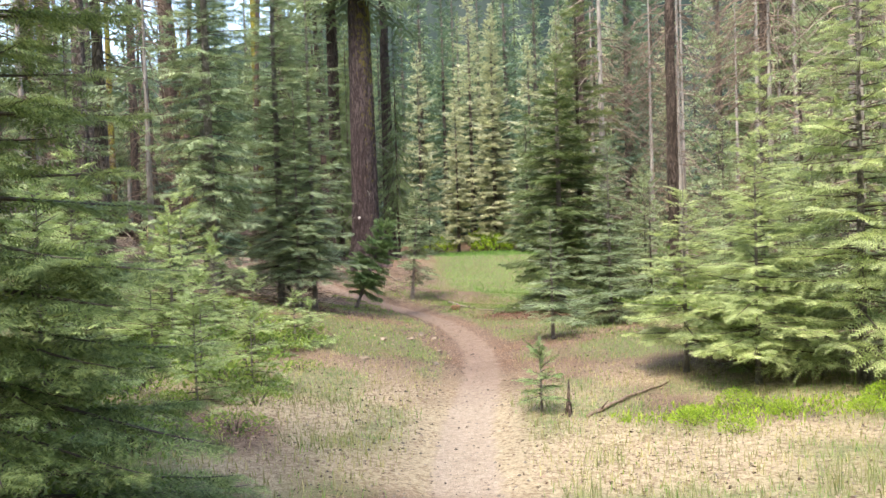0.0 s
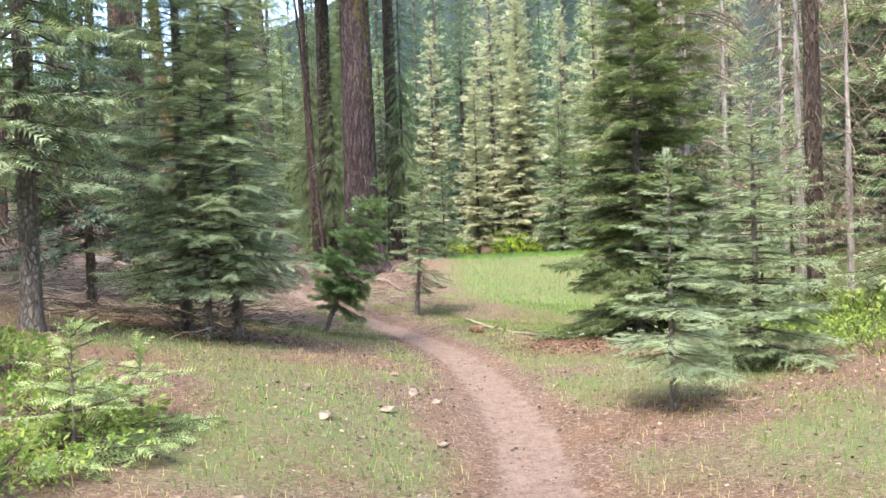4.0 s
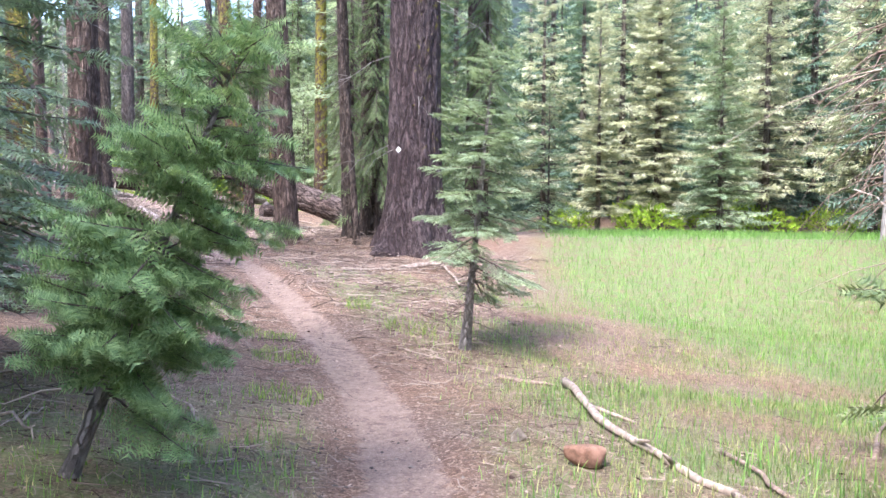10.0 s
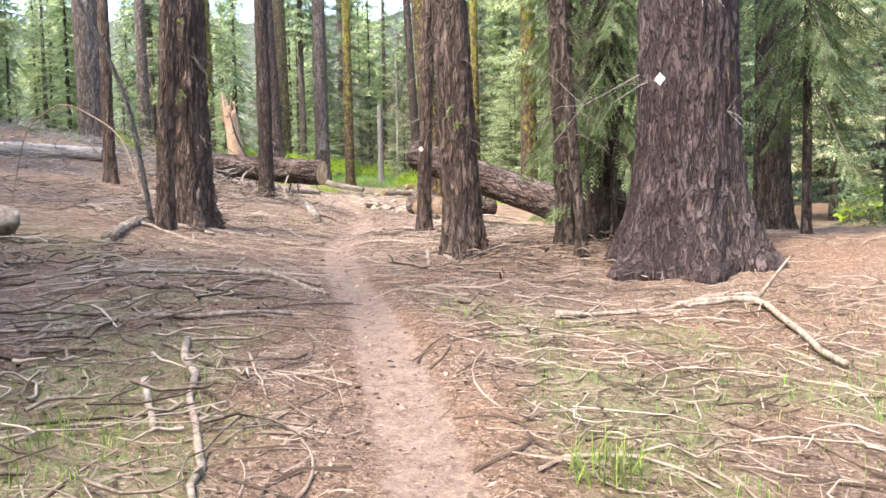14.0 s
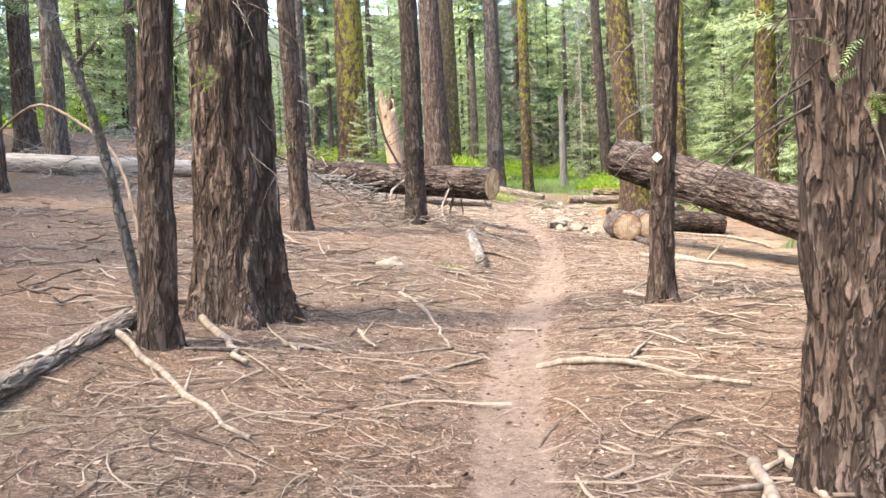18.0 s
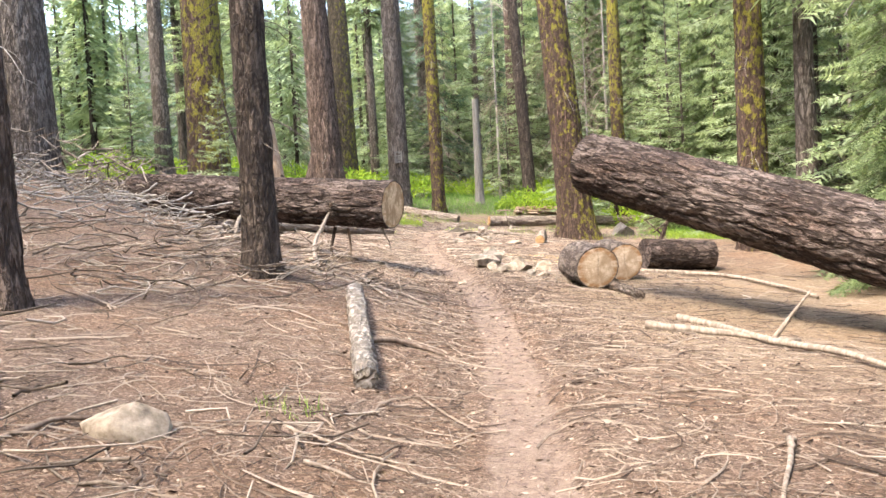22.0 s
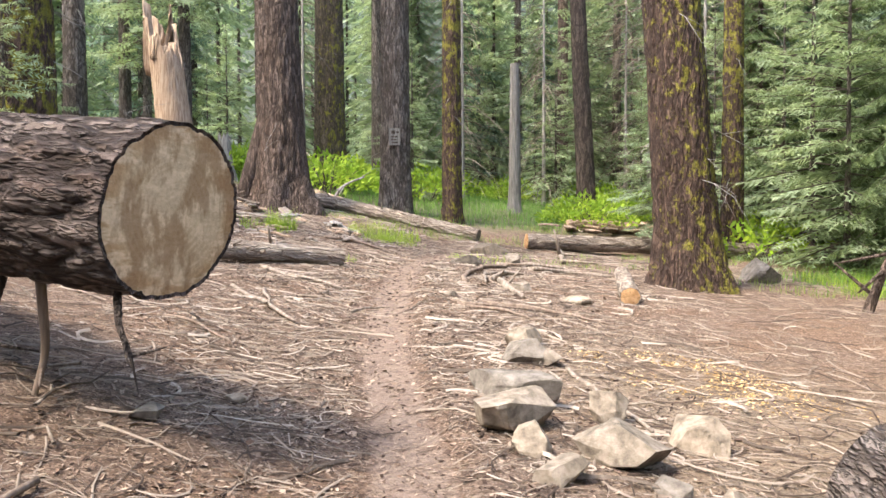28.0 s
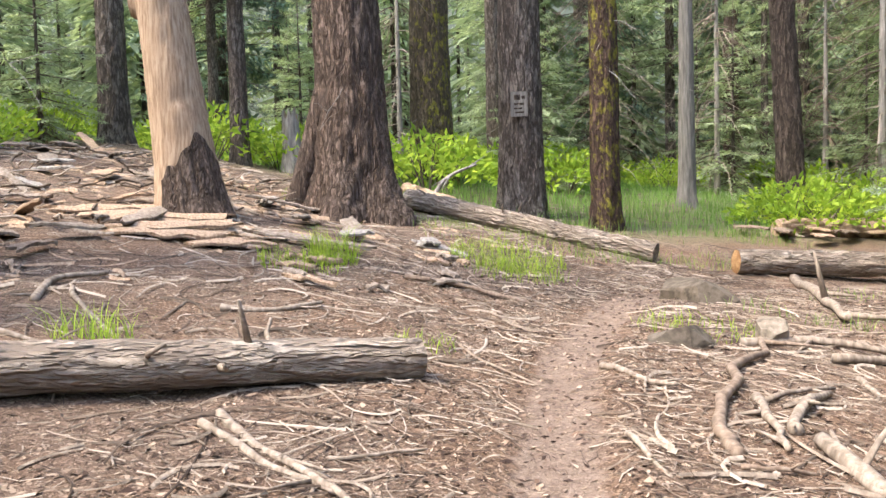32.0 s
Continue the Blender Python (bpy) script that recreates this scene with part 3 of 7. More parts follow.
def build_ground():
    vs = np.concatenate([-np.geomspace(170, 9.5, 34), np.linspace(-9, -2.6, 42), np.linspace(-2.45, 2.45, 66), np.linspace(2.6, 9, 42), np.geomspace(9.5, 170, 34)])
    ys = np.concatenate([-np.geomspace(90, 4.4, 14), np.arange(-4, 70, 0.16), np.geomspace(70.3, 240, 50)])
    v, y = np.meshgrid(vs, ys)
    x = v + trail_x(y) * (1 - smooth01(30, 90, np.abs(v)))
    z = relief(x, y)
    nv = len(vs)
    i, j = np.meshgrid(np.arange(len(ys) - 1), np.arange(nv - 1), indexing="ij")
    a = (i * nv + j).ravel()
    g = Geo().add(np.stack([x, y, z], -1), q=np.stack([a, a + 1, a + nv + 1, a + nv], -1))
    ob = put("ground", g, ground_material())
    for name, value in (("trail", (1 - smooth01(0.08, 0.42, np.abs(x - trail_x(y)))) * (1 - .03 * smooth01(44, 50, y))), ("grass", grassy(x, y)), ("dry", dryness(x, y))):
        ob.data.attributes.new(name, "FLOAT", "POINT").data.foreach_set("value", value.ravel().astype(np.float32))
    return tagged(ob, "brown forest floor of needles and twigs with a worn dirt trail", "ground", kind="structure")


build_ground()


# ---- trunks ----
def trunk_geo(h, r, top=0.35, flare=0.45, sides=40, rows=70, bark=0.022, lean=(0, 0), bow=0.0, seed=0, lobes=5, ridge=9):
    """A trunk along z from just under the ground, with furrowed bark and a root flare."""
    g = np.random.default_rng(seed)
    z = -0.35 + (h + 0.35) * np.linspace(0, 1, rows) ** 1.6
    a = np.linspace(0, 2 * np.pi, sides, endpoint=False)
    Z, A = np.meshgrid(z, a, indexing="ij")
    up = np.clip(Z, 0, None)
    rad = r * (1 - (1 - top) * up / h)
    ph = g.uniform(0, 6.28, 3)
    foot = np.exp(-np.clip(Z, -0.1, None) / (0.9 * r + 0.12))
    rad = rad * (1 + flare * foot * (1 + 0.45 * np.cos(lobes * A + ph[0]) + 0.25 * np.cos((lobes - 2) * A + ph[1])))
    rad *= 1 + 0.05 * np.cos(2 * A + ph[2] + Z * 0.2)
    px, py, k = np.cos(A) * rad, np.sin(A) * rad, ridge
    n1 = fbm(px * k, py * k, Z * k * 0.19, seed, 2)
    n2 = fbm(px * k * 1.9, py * k * 1.9, Z * k * 0.5, seed + 4, 2)
    plates = smooth01(0.0, 0.28, np.abs(2 * n1 - 1)) * 0.75 + smooth01(0.0, 0.35, np.abs(2 * n2 - 1)) * 0.4
    rad = rad + bark * (plates - 0.8) * 1.5
    bx, by = lean[0] * up + bow * np.sin(up * 0.5), lean[1] * up + bow * 0.6 * np.sin(up * 0.37 + 1)
    v = np.stack([bx + rad * np.cos(A), by + rad * np.sin(A), Z], -1)
    i, j = np.meshgrid(np.arange(rows - 1), np.arange(sides), indexing="ij")
    q = np.stack([i * sides + j, i * sides + (j + 1) % sides, (i + 1) * sides + (j + 1) % sides, (i + 1) * sides + j], -1).reshape(-1, 4)
    out = Geo().add(v, q=q)
    topc = v[-1].mean(0)
    out.add(np.vstack([v[-1], topc + [0, 0, .02]]), t=[(e, (e + 1) % sides, sides) for e in range(sides)])
    return out


# ---- boughs and needles ----
def comb(n, width):
    """A flat spray of needles along x, one unit long: vertices and triangles."""
    v, t = [], []
    for s in (-1, 1):
        for i in range(n):
            x = i / n
            w = width * (0.75 + 0.35 * math.sin(math.pi * min(1, x + 0.25)))
            b = len(v)
            v += [(x, 0, 0), (x + 0.62 / n, 0, 0), (x + 1.15 / n, s * w, -0.12 * w)]
            t.append((b, b + 1, b + 2) if s > 0 else (b + 1, b, b + 2))
    return np.array(v), np.array(t)


def boughs(h, base, radius, spacing=0.26, per=7, twig=0.07, needles=7, width=0.05, limb=(6, 3), droop=0.22, lift=0.42, shape=0.85, seed=0, sparse=0.0, hang=0.0, fern=False, longest=0.6, loose=0.22, between=4, roll=0.5):
    """The crown of a conifer: Geo of needle sprays and Geo of wood. Boughs stand in whorls, a few short ones between."""
    g = np.random.default_rng(seed)
    wood = Geo()
    P, D, L = [], [], []
    s = np.linspace(0, 1, 6)
    z = base
    while z < h - 0.08:
        f = (z - base) / (h - base)
        reach = radius * (1 - f) ** shape * g.uniform(.86, 1.1) + 0.07
        count = max(3, int(round(per * (1 - 0.35 * f))))
        a0 = g.uniform(0, 6.28)
        for i in range(count + between):
            if g.random() < sparse:
                continue
            whorl = i < count
            a = a0 + i * 2 * math.pi / count + g.normal(0, 0.2) if whorl else g.uniform(0, 6.28)
            ln = reach * (g.uniform(0.72, 1.1) if whorl else g.uniform(.35, .75))
            z0 = z + (g.normal(0, loose) * spacing if whorl else g.uniform(.2, .9) * spacing)
            out = np.array([math.cos(a), math.sin(a), 0.0])
            el = lift * f ** 1.3 - droop * (1 - f) * 0.7 + g.normal(0, 0.06)
            drop = droop * (0.35 + 0.65 * (1 - f))
            pts = np.array([0, 0, z0]) + ln * (s[:, None] * out * math.cos(el) + np.array([0, 0, 1.0]) * (s * math.sin(el) - drop * s ** 2 + 0.75 * drop * s ** 3)[:, None])
            r0 = 0.004 + 0.011 * ln
            wood.add(*tube(pts[:: 5 // (limb[0] - 1)], np.linspace(r0, 0.003, limb[0]), limb[1], cap=False))
            m = max(3, int(ln / twig))
            sp = 0.14 + 0.86 * (np.arange(m)[None] + g.uniform(.2, .8, (2, m))) / m
            sp = sp.ravel()
            side = np.repeat([-1.0, 1.0], m)[:, None]
            p = np.stack([np.interp(sp, s, pts[:, c]) for c in range(3)], -1)
            along = np.stack([np.interp(np.minimum(1, sp + .1), s, pts[:, c]) - np.interp(sp - .1, s, pts[:, c]) for c in range(3)], -1)
            along /= np.linalg.norm(along, axis=1)[:, None] + 1e-9
            lat = np.cross([0, 0, 1.0], along) * side
            tl = 0.46 * ln * (1.06 - sp) ** 0.75 * g.uniform(.7, 1.15, 2 * m) + 0.05
            d = along * 0.66 + lat * g.uniform(.6, .95, (2 * m, 1))
            d[:, 2] += g.normal(-0.05 - hang, 0.16, 2 * m)
            P.append(p)
            D.append(d)
            L.append(np.minimum(tl, longest))
            P.append(pts[-2:-1])
            D.append(pts[-1:] - pts[-2:-1])
            L.append(np.array([0.12 + 0.1 * ln]))
        z += spacing * g.uniform(.85, 1.15)
    P.append(np.repeat([[0, 0, h - 0.25]], 3, 0))
    D.append(np.stack([g.normal(0, .15, 3), g.normal(0, .15, 3), np.ones(3)], -1))
    L.append(np.full(3, .3))
    P, D, L = np.concatenate(P), np.concatenate(D), np.concatenate(L)
    D = D / (np.linalg.norm(D, axis=1)[:, None] + 1e-9)
    if not fern:
        return sprays(P, D, L, needles, width, g, roll), wood
    # side shoots along the longer sprays
    big = L > .16
    out = sprays(P, D, L, needles, width * .7, g, roll)
    lat = np.cross([0, 0, 1.0], D)
    lat /= np.linalg.norm(lat, axis=1)[:, None] + 1e-6
    for at, way in ((.25, 1), (.38, -1), (.55, 1), (.7, -1)):
        p = P + D * (L * at)[:, None] - np.array([0, 0, .1]) * (at ** 2 * L)[:, None]
        d = D * .75 + lat * way * .7 + g.normal(0, .07, D.shape)
        side = sprays(p[big], d[big], (L * (.62 - .4 * at))[big] * g.uniform(.8, 1.2, big.sum()), max(4, needles - 3), width * .62, g, roll)
        out.add(side.v[0], t=side.t[0])
    return out, wood


def sprays(P, D, L, needles, width, g, roll=0.5):
    """Needle sprays at places P, along D, of lengths L. Long ones carry side shoots."""
    cv, ct = comb(needles, 1.0)
    D = D / np.linalg.norm(D, axis=1)[:, None]
    lat = np.cross(np.array([0, 0, 1.0]), D)
    lat /= np.linalg.norm(lat, axis=1)[:, None] + 1e-6
    nrm = np.cross(D, lat)
    roll = g.normal(0, roll, len(P))[:, None]
    lat, nrm = lat * np.cos(roll) + nrm * np.sin(roll), nrm * np.cos(roll) - lat * np.sin(roll)
    w = width * (0.75 + 0.5 * g.random(len(P)))
    v = P[:, None] + cv[None, :, 0:1] * (D * L[:, None])[:, None] + (cv[None, :, 1:2] * lat[:, None] + cv[None, :, 2:3] * nrm[:, None]) * w[:, None, None]
    # the tip of each spray sags a little
    v[..., 2] -= 0.10 * (cv[None, :, 0] ** 2) * L[:, None]
    t = (ct[None] + (np.arange(len(P)) * len(cv))[:, None, None]).reshape(-1, 3)
    return Geo().add(v.reshape(-1, 3), t=t)


def conifer(name, label, x, y, h, base, radius, trunk_r, needles_mat, bark=BARK_YOUNG, m=None, group="", detail=1.0, lean=0.0, seed=0, category="fir tree", low=0, **kw):
    """A conifer whose branches are built one by one."""
    kw.setdefault("spacing", 0.25 / detail)
    kw.setdefault("twig", 0.075 / detail)
    ob = thing(name, label, category, m or pose(x, y, gz(x, y), lean, lean * 0.6, rz=seed * 47 % 360), group)
    put("trunk", trunk_geo(h, trunk_r, 0.12, 0.3, 12, 24, trunk_r * 0.08, seed=seed, ridge=5), bark, ob)
    leaves, wood = boughs(h, base, radius, seed=seed, **kw)
    if low:
        dead_twigs(wood, low, base, radius * 0.55, seed)
    tagged(put("limb_wood", wood, TWIG, ob), kind="stuff")
    tagged(put("crown", leaves, needles_mat, ob, smooth=False), kind="stuff")
    return ob


def dead_twigs(wood, count, top, reach, seed, low=0.35, droop=0.3, r=0.009):
    """Bare dead branches low on a trunk."""
    g = np.random.default_rng(seed + 99)
    for _ in range(count):
        z, a, ln = g.uniform(low, top), g.uniform(0, 6.28), reach * g.uniform(.4, 1.1)
        s = np.linspace(0, 1, 5)
        o = np.array([math.cos(a), math.sin(a), 0])
        pts = np.array([0, 0, z]) + ln * s[:, None] * o + np.array([0, 0, 1.0]) * (-droop * ln * s ** 2)[:, None] + g.normal(0, .03 * ln, (5, 3)) * s[:, None]
        wood.add(*tube(pts, np.linspace(r, 0.003, 5), 3, cap=False))
        for _ in range(3):
            p = pts[g.integers(1, 5)]
            d = o * .6 + g.normal(0, .5, 3)
            wood.add(*tube(np.array([p, p + d * ln * .18, p + d * ln * .34 + [0, 0, -.06 * ln]]), [r * .45, .003, .002], 3, cap=False))
    return wood


# ---- big timber beside the trail ----
def big_tree(name, label, x, y, r, bark, h=24.0, flare=0.4, lean=(0, 0), seed=0, crown=False, low=10, lobes=5, sides=64, rows=110, depth=None, group="tall conifers", spin=0):
    ob = thing(name, label, "conifer tree", pose(x, y, gz(x, y), rz=spin), group)
    put("trunk", trunk_geo(h, r, 0.45, flare, sides, rows, depth or 0.02 + 0.022 * r, lean, seed=seed, lobes=lobes, ridge=8.5), bark, ob)
    if low:
        w = dead_twigs(Geo(), low, 7.5, 0.5 + r * 2.2, seed, low=1.6, droop=0.55, r=0.012)
        w.v = [q + np.stack([lean[0] * q[:, 2], lean[1] * q[:, 2], 0 * q[:, 2]], -1) for q in w.v]
        tagged(put("dead_limb_wood", w, TWIG if low >= 40 else DEAD_GREY, ob), kind="stuff")
    if crown:
        leaves, wood = boughs(h, max(h * 0.42, 10.5), 1.5 + r * 4.5, spacing=0.8, per=7, twig=0.36, needles=2, width=0.34, droop=0.4, seed=seed, limb=(2, 3), longest=1.3, between=2)
        o = np.array([lean[0] * h * .7, lean[1] * h * .7, 0])
        for gq in (leaves, wood):
            gq.v = [q + o for q in gq.v]
        tagged(put("limb_wood", wood, TWIG, ob), kind="stuff")
        tagged(put("crown", leaves, FIR, ob, smooth=False), kind="stuff")
    return ob


def sprig(x, y, z, out, n, mat, seed):
    """A tuft of green shoots growing from a trunk."""
    g = np.random.default_rng(seed)
    ob = thing("green_sprig", "spray of fresh green needles growing from a trunk", "sprig", pose(x, y, z), "sprigs on trunks")
    d = np.array([[math.cos(out), math.sin(out), -.15]]) + g.normal(0, .45, (n, 3))
    start = g.normal(0, .05, (n, 3))
    tagged(put("shoots", sprays(start, d, g.uniform(.08, .2, n), 9, .028, g), mat, ob, smooth=False), kind="stuff")
    wood = Geo()
    for i in range(n):
        wood.add(*tube([start[i], start[i] + d[i] / np.linalg.norm(d[i]) * .12], [.004, .002], 4, cap=False))
    tagged(put("twig_wood", wood, TWIG, ob), kind="stuff")
    return ob


def diamond(x, y, z, size, face, label):
    """A square metal trail marker nailed up on its corner."""
    g = Geo()
    s, d = size / 2, 0.004
    c = [(0, s), (s, 0), (0, -s), (-s, 0)]
    v = [(a, 0, b) for a, b in c] + [(a * .94, -d, b * .94) for a, b in c]
    g.add(v, q=[(4, 5, 6, 7)] + [(i, (i + 1) % 4, 4 + (i + 1) % 4, 4 + i) for i in range(4)])
    m, n, l, b = material("marker enamel", 0.5)
    col = ramp(n, l, noisy(n, l, coords(n, l), 30.0), [(0.35, (.36, .35, .33)), (0.6, (.60, .60, .58))])
    l.new(col, b.inputs["Base Color"])
    ob = thing("trail_marker", label, "trail marker", pose(x, y, z, 0, 0, face))
    plate = put("plate", g, m, ob, smooth=False)
    nail = Geo().add(*tube([(0, 0, .0), (0, -.012, .0)], [.006, .006], 6))
    put("nail", nail, DEAD_GREY, plate)
    return ob


big_tree("giant_fir", "huge old fir with red-brown furrowed bark and a fluted base", -3.75, 36.9, 0.60, BARK_GIANT, h=30, crown=True, flare=0.60, seed=3, lobes=6, sides=110, rows=190, depth=0.04)
big_tree("leaning_pine", "dark brown pine trunk leaning over beside the trail", -6.92, 37.0, 0.275, BARK_RED, h=24, flare=0.3, lean=(-.045, .0), low=60, seed=4, lobes=4, sides=64, rows=140, depth=0.03)
big_tree("marker_pine", "slender dark pine bearing a white trail marker", -10.28, 42.4, 0.155, BARK_RED, h=20, flare=0.45, lean=(.05, .0), seed=5, lobes=3, sides=48, rows=130, depth=0.022, low=16)
big_tree("old_fir", "stout old fir with deep grey-brown furrows", -12.75, 37.75, 0.41, BARK_RED, h=28, flare=0.4, lean=(-.02, .02), low=50, seed=6, lobes=6, sides=96, rows=170, depth=0.042)
big_tree("slim_fir", "slim fir trunk standing close to a stout one", -12.0, 36.3, 0.14, BARK_RED, h=20, flare=0.35, lean=(.055, .02), seed=7, lobes=3, sides=44, rows=110)
big_tree("slim_fir", "slim brown conifer trunk with bare twigs", -18.35, 43.7, 0.20, BARK_RED, h=22, flare=0.3, lean=(-.03, 0), seed=8, sides=44, rows=100)
big_tree("slim_fir", "slim dark conifer with dry twigs and wisps of lichen", -18.35, 47.35, 0.235, BARK_DARK, h=22, flare=0.25, seed=9, sides=48, rows=110, low=40)
big_tree("mossy_fir", "tall reddish fir patched with yellow lichen", -20.15, 63.8, 0.52, BARK_MOSS, h=28, flare=0.35, lean=(-.075, .0), seed=10, lobes=5, sides=80, rows=150, depth=0.035)
big_tree("sign_fir", "tall grey-brown fir with a small square board on it", -30.45, 68.9, 0.48, BARK_GREY, h=30, flare=0.2, seed=12, sides=72, rows=140, depth=0.035)
big_tree("split_fir", "old fir with a hollow split leg at its foot", -31.45, 65.2, 0.62, BARK_RED, h=30, flare=0.5, lean=(-.05, .02), seed=13, lobes=5, sides=90, rows=160, depth=0.045)
big_tree("lichen_fir", "fir trunk covered in yellow-green lichen", -35.4, 71.6, 0.55, BARK_MOSSY, h=30, flare=0.35, lean=(-.03, .03), seed=14, sides=64, rows=120)
big_tree("dark_fir", "dark fir trunk with lichen on one side", -28.9, 69.6, 0.31, BARK_MOSS, h=26, flare=0.2, seed=15, sides=56, rows=110)
big_tree("dark_fir", "dark conifer trunk hung with drooping dead boughs", -27.5, 76.3, 0.34, BARK_DARK, h=26, flare=0.3, lean=(-.05, 0), seed=16, low=40)


for x, y, z, out, n, sd in ((-6.85, 36.72, 1.75, -1.0, 10, 401), (-6.95, 36.75, 1.95, -2.2, 7, 402), (-12.55, 37.35, 2.6, -1.2, 12, 403), (-12.7, 37.35, 3.2, -1.6, 12, 404), (-12.5, 37.4, 3.9, -.9, 12, 405), (-18.3, 43.5, 2.6, -1.2, 8, 406)):
    sprig(x, y, z, out, n, HERB if sd % 2 else CEDAR, sd)


# ---- logs ----
def log(name, label, a, b, r0, r1, bark, face=None, face_at=0, sides=64, rows=110, depth=0.03, seed=0, stubs=0, sag=0.0, stub_r=0.03, stub_len=0.25, category="log", ragged=0.0):
    """A fallen log from a to b; face: the material of its sawn ends (0: at a, 1: at b, 2: both)."""
    a, b = Vector(a), Vector(b)
    ln = (b - a).length
    ob = thing(name, label, category, Matrix.Translation(a) @ (b - a).to_track_quat("Z", "Y").to_matrix().to_4x4())
    g = np.random.default_rng(seed)
    z, an = np.linspace(0, ln, rows), np.linspace(0, 2 * np.pi, sides, endpoint=False)
    Z, A = np.meshgrid(z, an, indexing="ij")
    R = r0 + (r1 - r0) * Z / ln
    k = 8.5 if r0 > .25 else 14.0
    cx, cy = np.cos(A) * r0, np.sin(A) * r0
    n1 = fbm(cx * k, cy * k, Z * k * .22, seed, 2)
    n2 = fbm(cx * k * 2, cy * k * 2, Z * k * .6, seed + 3, 2)
    plates = smooth01(0, .28, np.abs(2 * n1 - 1)) * .75 + smooth01(0, .35, np.abs(2 * n2 - 1)) * .4
    R = R * (1 + 0.03 * np.cos(2 * A + 1)) + depth * (plates - .8) * 1.5 * (.35 + .65 * smooth01(0, .15, np.minimum(Z, ln - Z)))
    if ragged:
        Z = Z + ragged * (vnoise(np.cos(A) * 3, np.sin(A) * 3, seed=seed) - .5) * (Z > ln * .97)
    off = sag * np.sin(np.pi * Z / ln)
    v = np.stack([R * np.cos(A), R * np.sin(A) + off, Z], -1)
    i, j = np.meshgrid(np.arange(rows - 1), np.arange(sides), indexing="ij")
    q = np.stack([i * sides + j, i * sides + (j + 1) % sides, (i + 1) * sides + (j + 1) % sides, (i + 1) * sides + j], -1).reshape(-1, 4)
    skin = put("bark", Geo().add(v, q=q), bark, ob)
    for end, row, way in ((0, 0, -1), (1, rows - 1, 1)):
        rings = [v[row] + [0, 0, way * .004]]
        centre = v[row].mean(0)
        for f in (.955, .6, .3):
            ring = centre + (v[row] - centre) * f + [0, 0, way * (.012 if f < .95 else 0)]
            rings.append(ring)
        w = np.vstack([*rings[1:], centre[None] + [0, 0, way * .012]])
        qq = [(s * sides + e, s * sides + (e + 1) % sides, (s + 1) * sides + (e + 1) % sides, (s + 1) * sides + e) for s in range(2) for e in range(sides)]
        tt = [(2 * sides + e, 2 * sides + (e + 1) % sides, 3 * sides) for e in range(sides)]
        mat = face if face and face_at in (end, 2) else bark
        end_part = put("sawn_end" if mat is face else "end", Geo().add(w, t=tt, q=qq), mat, ob)
        if mat is face:
            cut_part = end_part
        rim = np.vstack([rings[0], rings[1]])
        put("bark_rim", Geo().add(rim, q=[(e, (e + 1) % sides, sides + (e + 1) % sides, sides + e) for e in range(sides)]), bark, ob)
    if face is CUT_ROUND:
        # one drying crack across the heart
        a0, zf = g.uniform(1.3, 1.8), (-.016 if face_at == 0 else ln + .016)
        for l1, turn in ((r0 * .62, 0.0), (r0 * .5, 3.0)):
            u, w = np.array([math.cos(a0 + turn), math.sin(a0 + turn), 0]), np.array([-math.sin(a0 + turn), math.cos(a0 + turn), 0])
            o = np.array([0, 0, zf])
            put("crack", Geo().add([o + w * .003, o + u * l1 * .5 + w * .006, o + u * l1, o + u * l1 * .5 + w * .001, o - w * .003], t=[(0, 1, 4), (1, 3, 4), (1, 2, 3)]), BARK_DARK, cut_part, smooth=False)
    for s in range(stubs):
        zz, aa = g.uniform(.1, .95) * ln, g.uniform(0, 6.28)
        rr = r0 + (r1 - r0) * zz / ln
        o = np.array([math.cos(aa), math.sin(aa), g.uniform(-.3, .5)])
        p0 = np.array([0, 0, zz]) + o * [rr * .8, rr * .8, 0]
        l2 = stub_len * g.uniform(.4, 1.3)
        put("branch_stub", Geo().add(*tube([p0, p0 + o * l2 * .6, p0 + o * l2 + g.normal(0, .04, 3)], [stub_r * g.uniform(.6, 1.2), stub_r * .6, stub_r * .4], 7)), DEAD, skin)
    return ob


def ground_log(name, label, xa, ya, xb, yb, r0, r1, bark, sink=0.25, **kw):
    return log(name, label, (xa, ya, gz(xa, ya) + r0 * (1 - sink)), (xb, yb, gz(xb, yb) + r1 * (1 - sink)), r0, r1, bark, **kw)


log("sawn_log", "huge fallen trunk sawn through, its cut end over the trail", (-19.6, 52.45, 1.83), (-26.2, 51.6, 2.45), .49, .47, BARK_LOG, CUT, 0, sides=150, rows=240, depth=.034, seed=21)
log("sawn_log", "huge fallen trunk propped high, its cut end in the air", (-15.3, 52.13, 2.30), (-7.7, 49.83, -0.15), .52, .56, BARK_LOG, CUT, 0, sides=150, rows=280, depth=.036, seed=22)
ground_log("log_round", "sawn log round lying with its ringed face showing", -15.5, 52.8, -16.2, 53.65, .385, .39, BARK_ROUND, face=CUT_ROUND, face_at=0, rows=30, depth=.02, seed=23, sink=.04)
ground_log("log_round", "sawn log round beside another one", -15.4, 54.0, -16.1, 54.9, .36, .37, BARK_ROUND, face=CUT_ROUND, face_at=0, rows=30, depth=.02, seed=24, sink=.04)
ground_log("fallen_log", "weathered grey log with broken branch stubs", -24.6, 59.6, -26.6, 53.8, .15, .17, BARK_OLDLOG, seed=25, stubs=16, depth=.012, sides=48, rows=120, stub_r=.03, sink=.12)
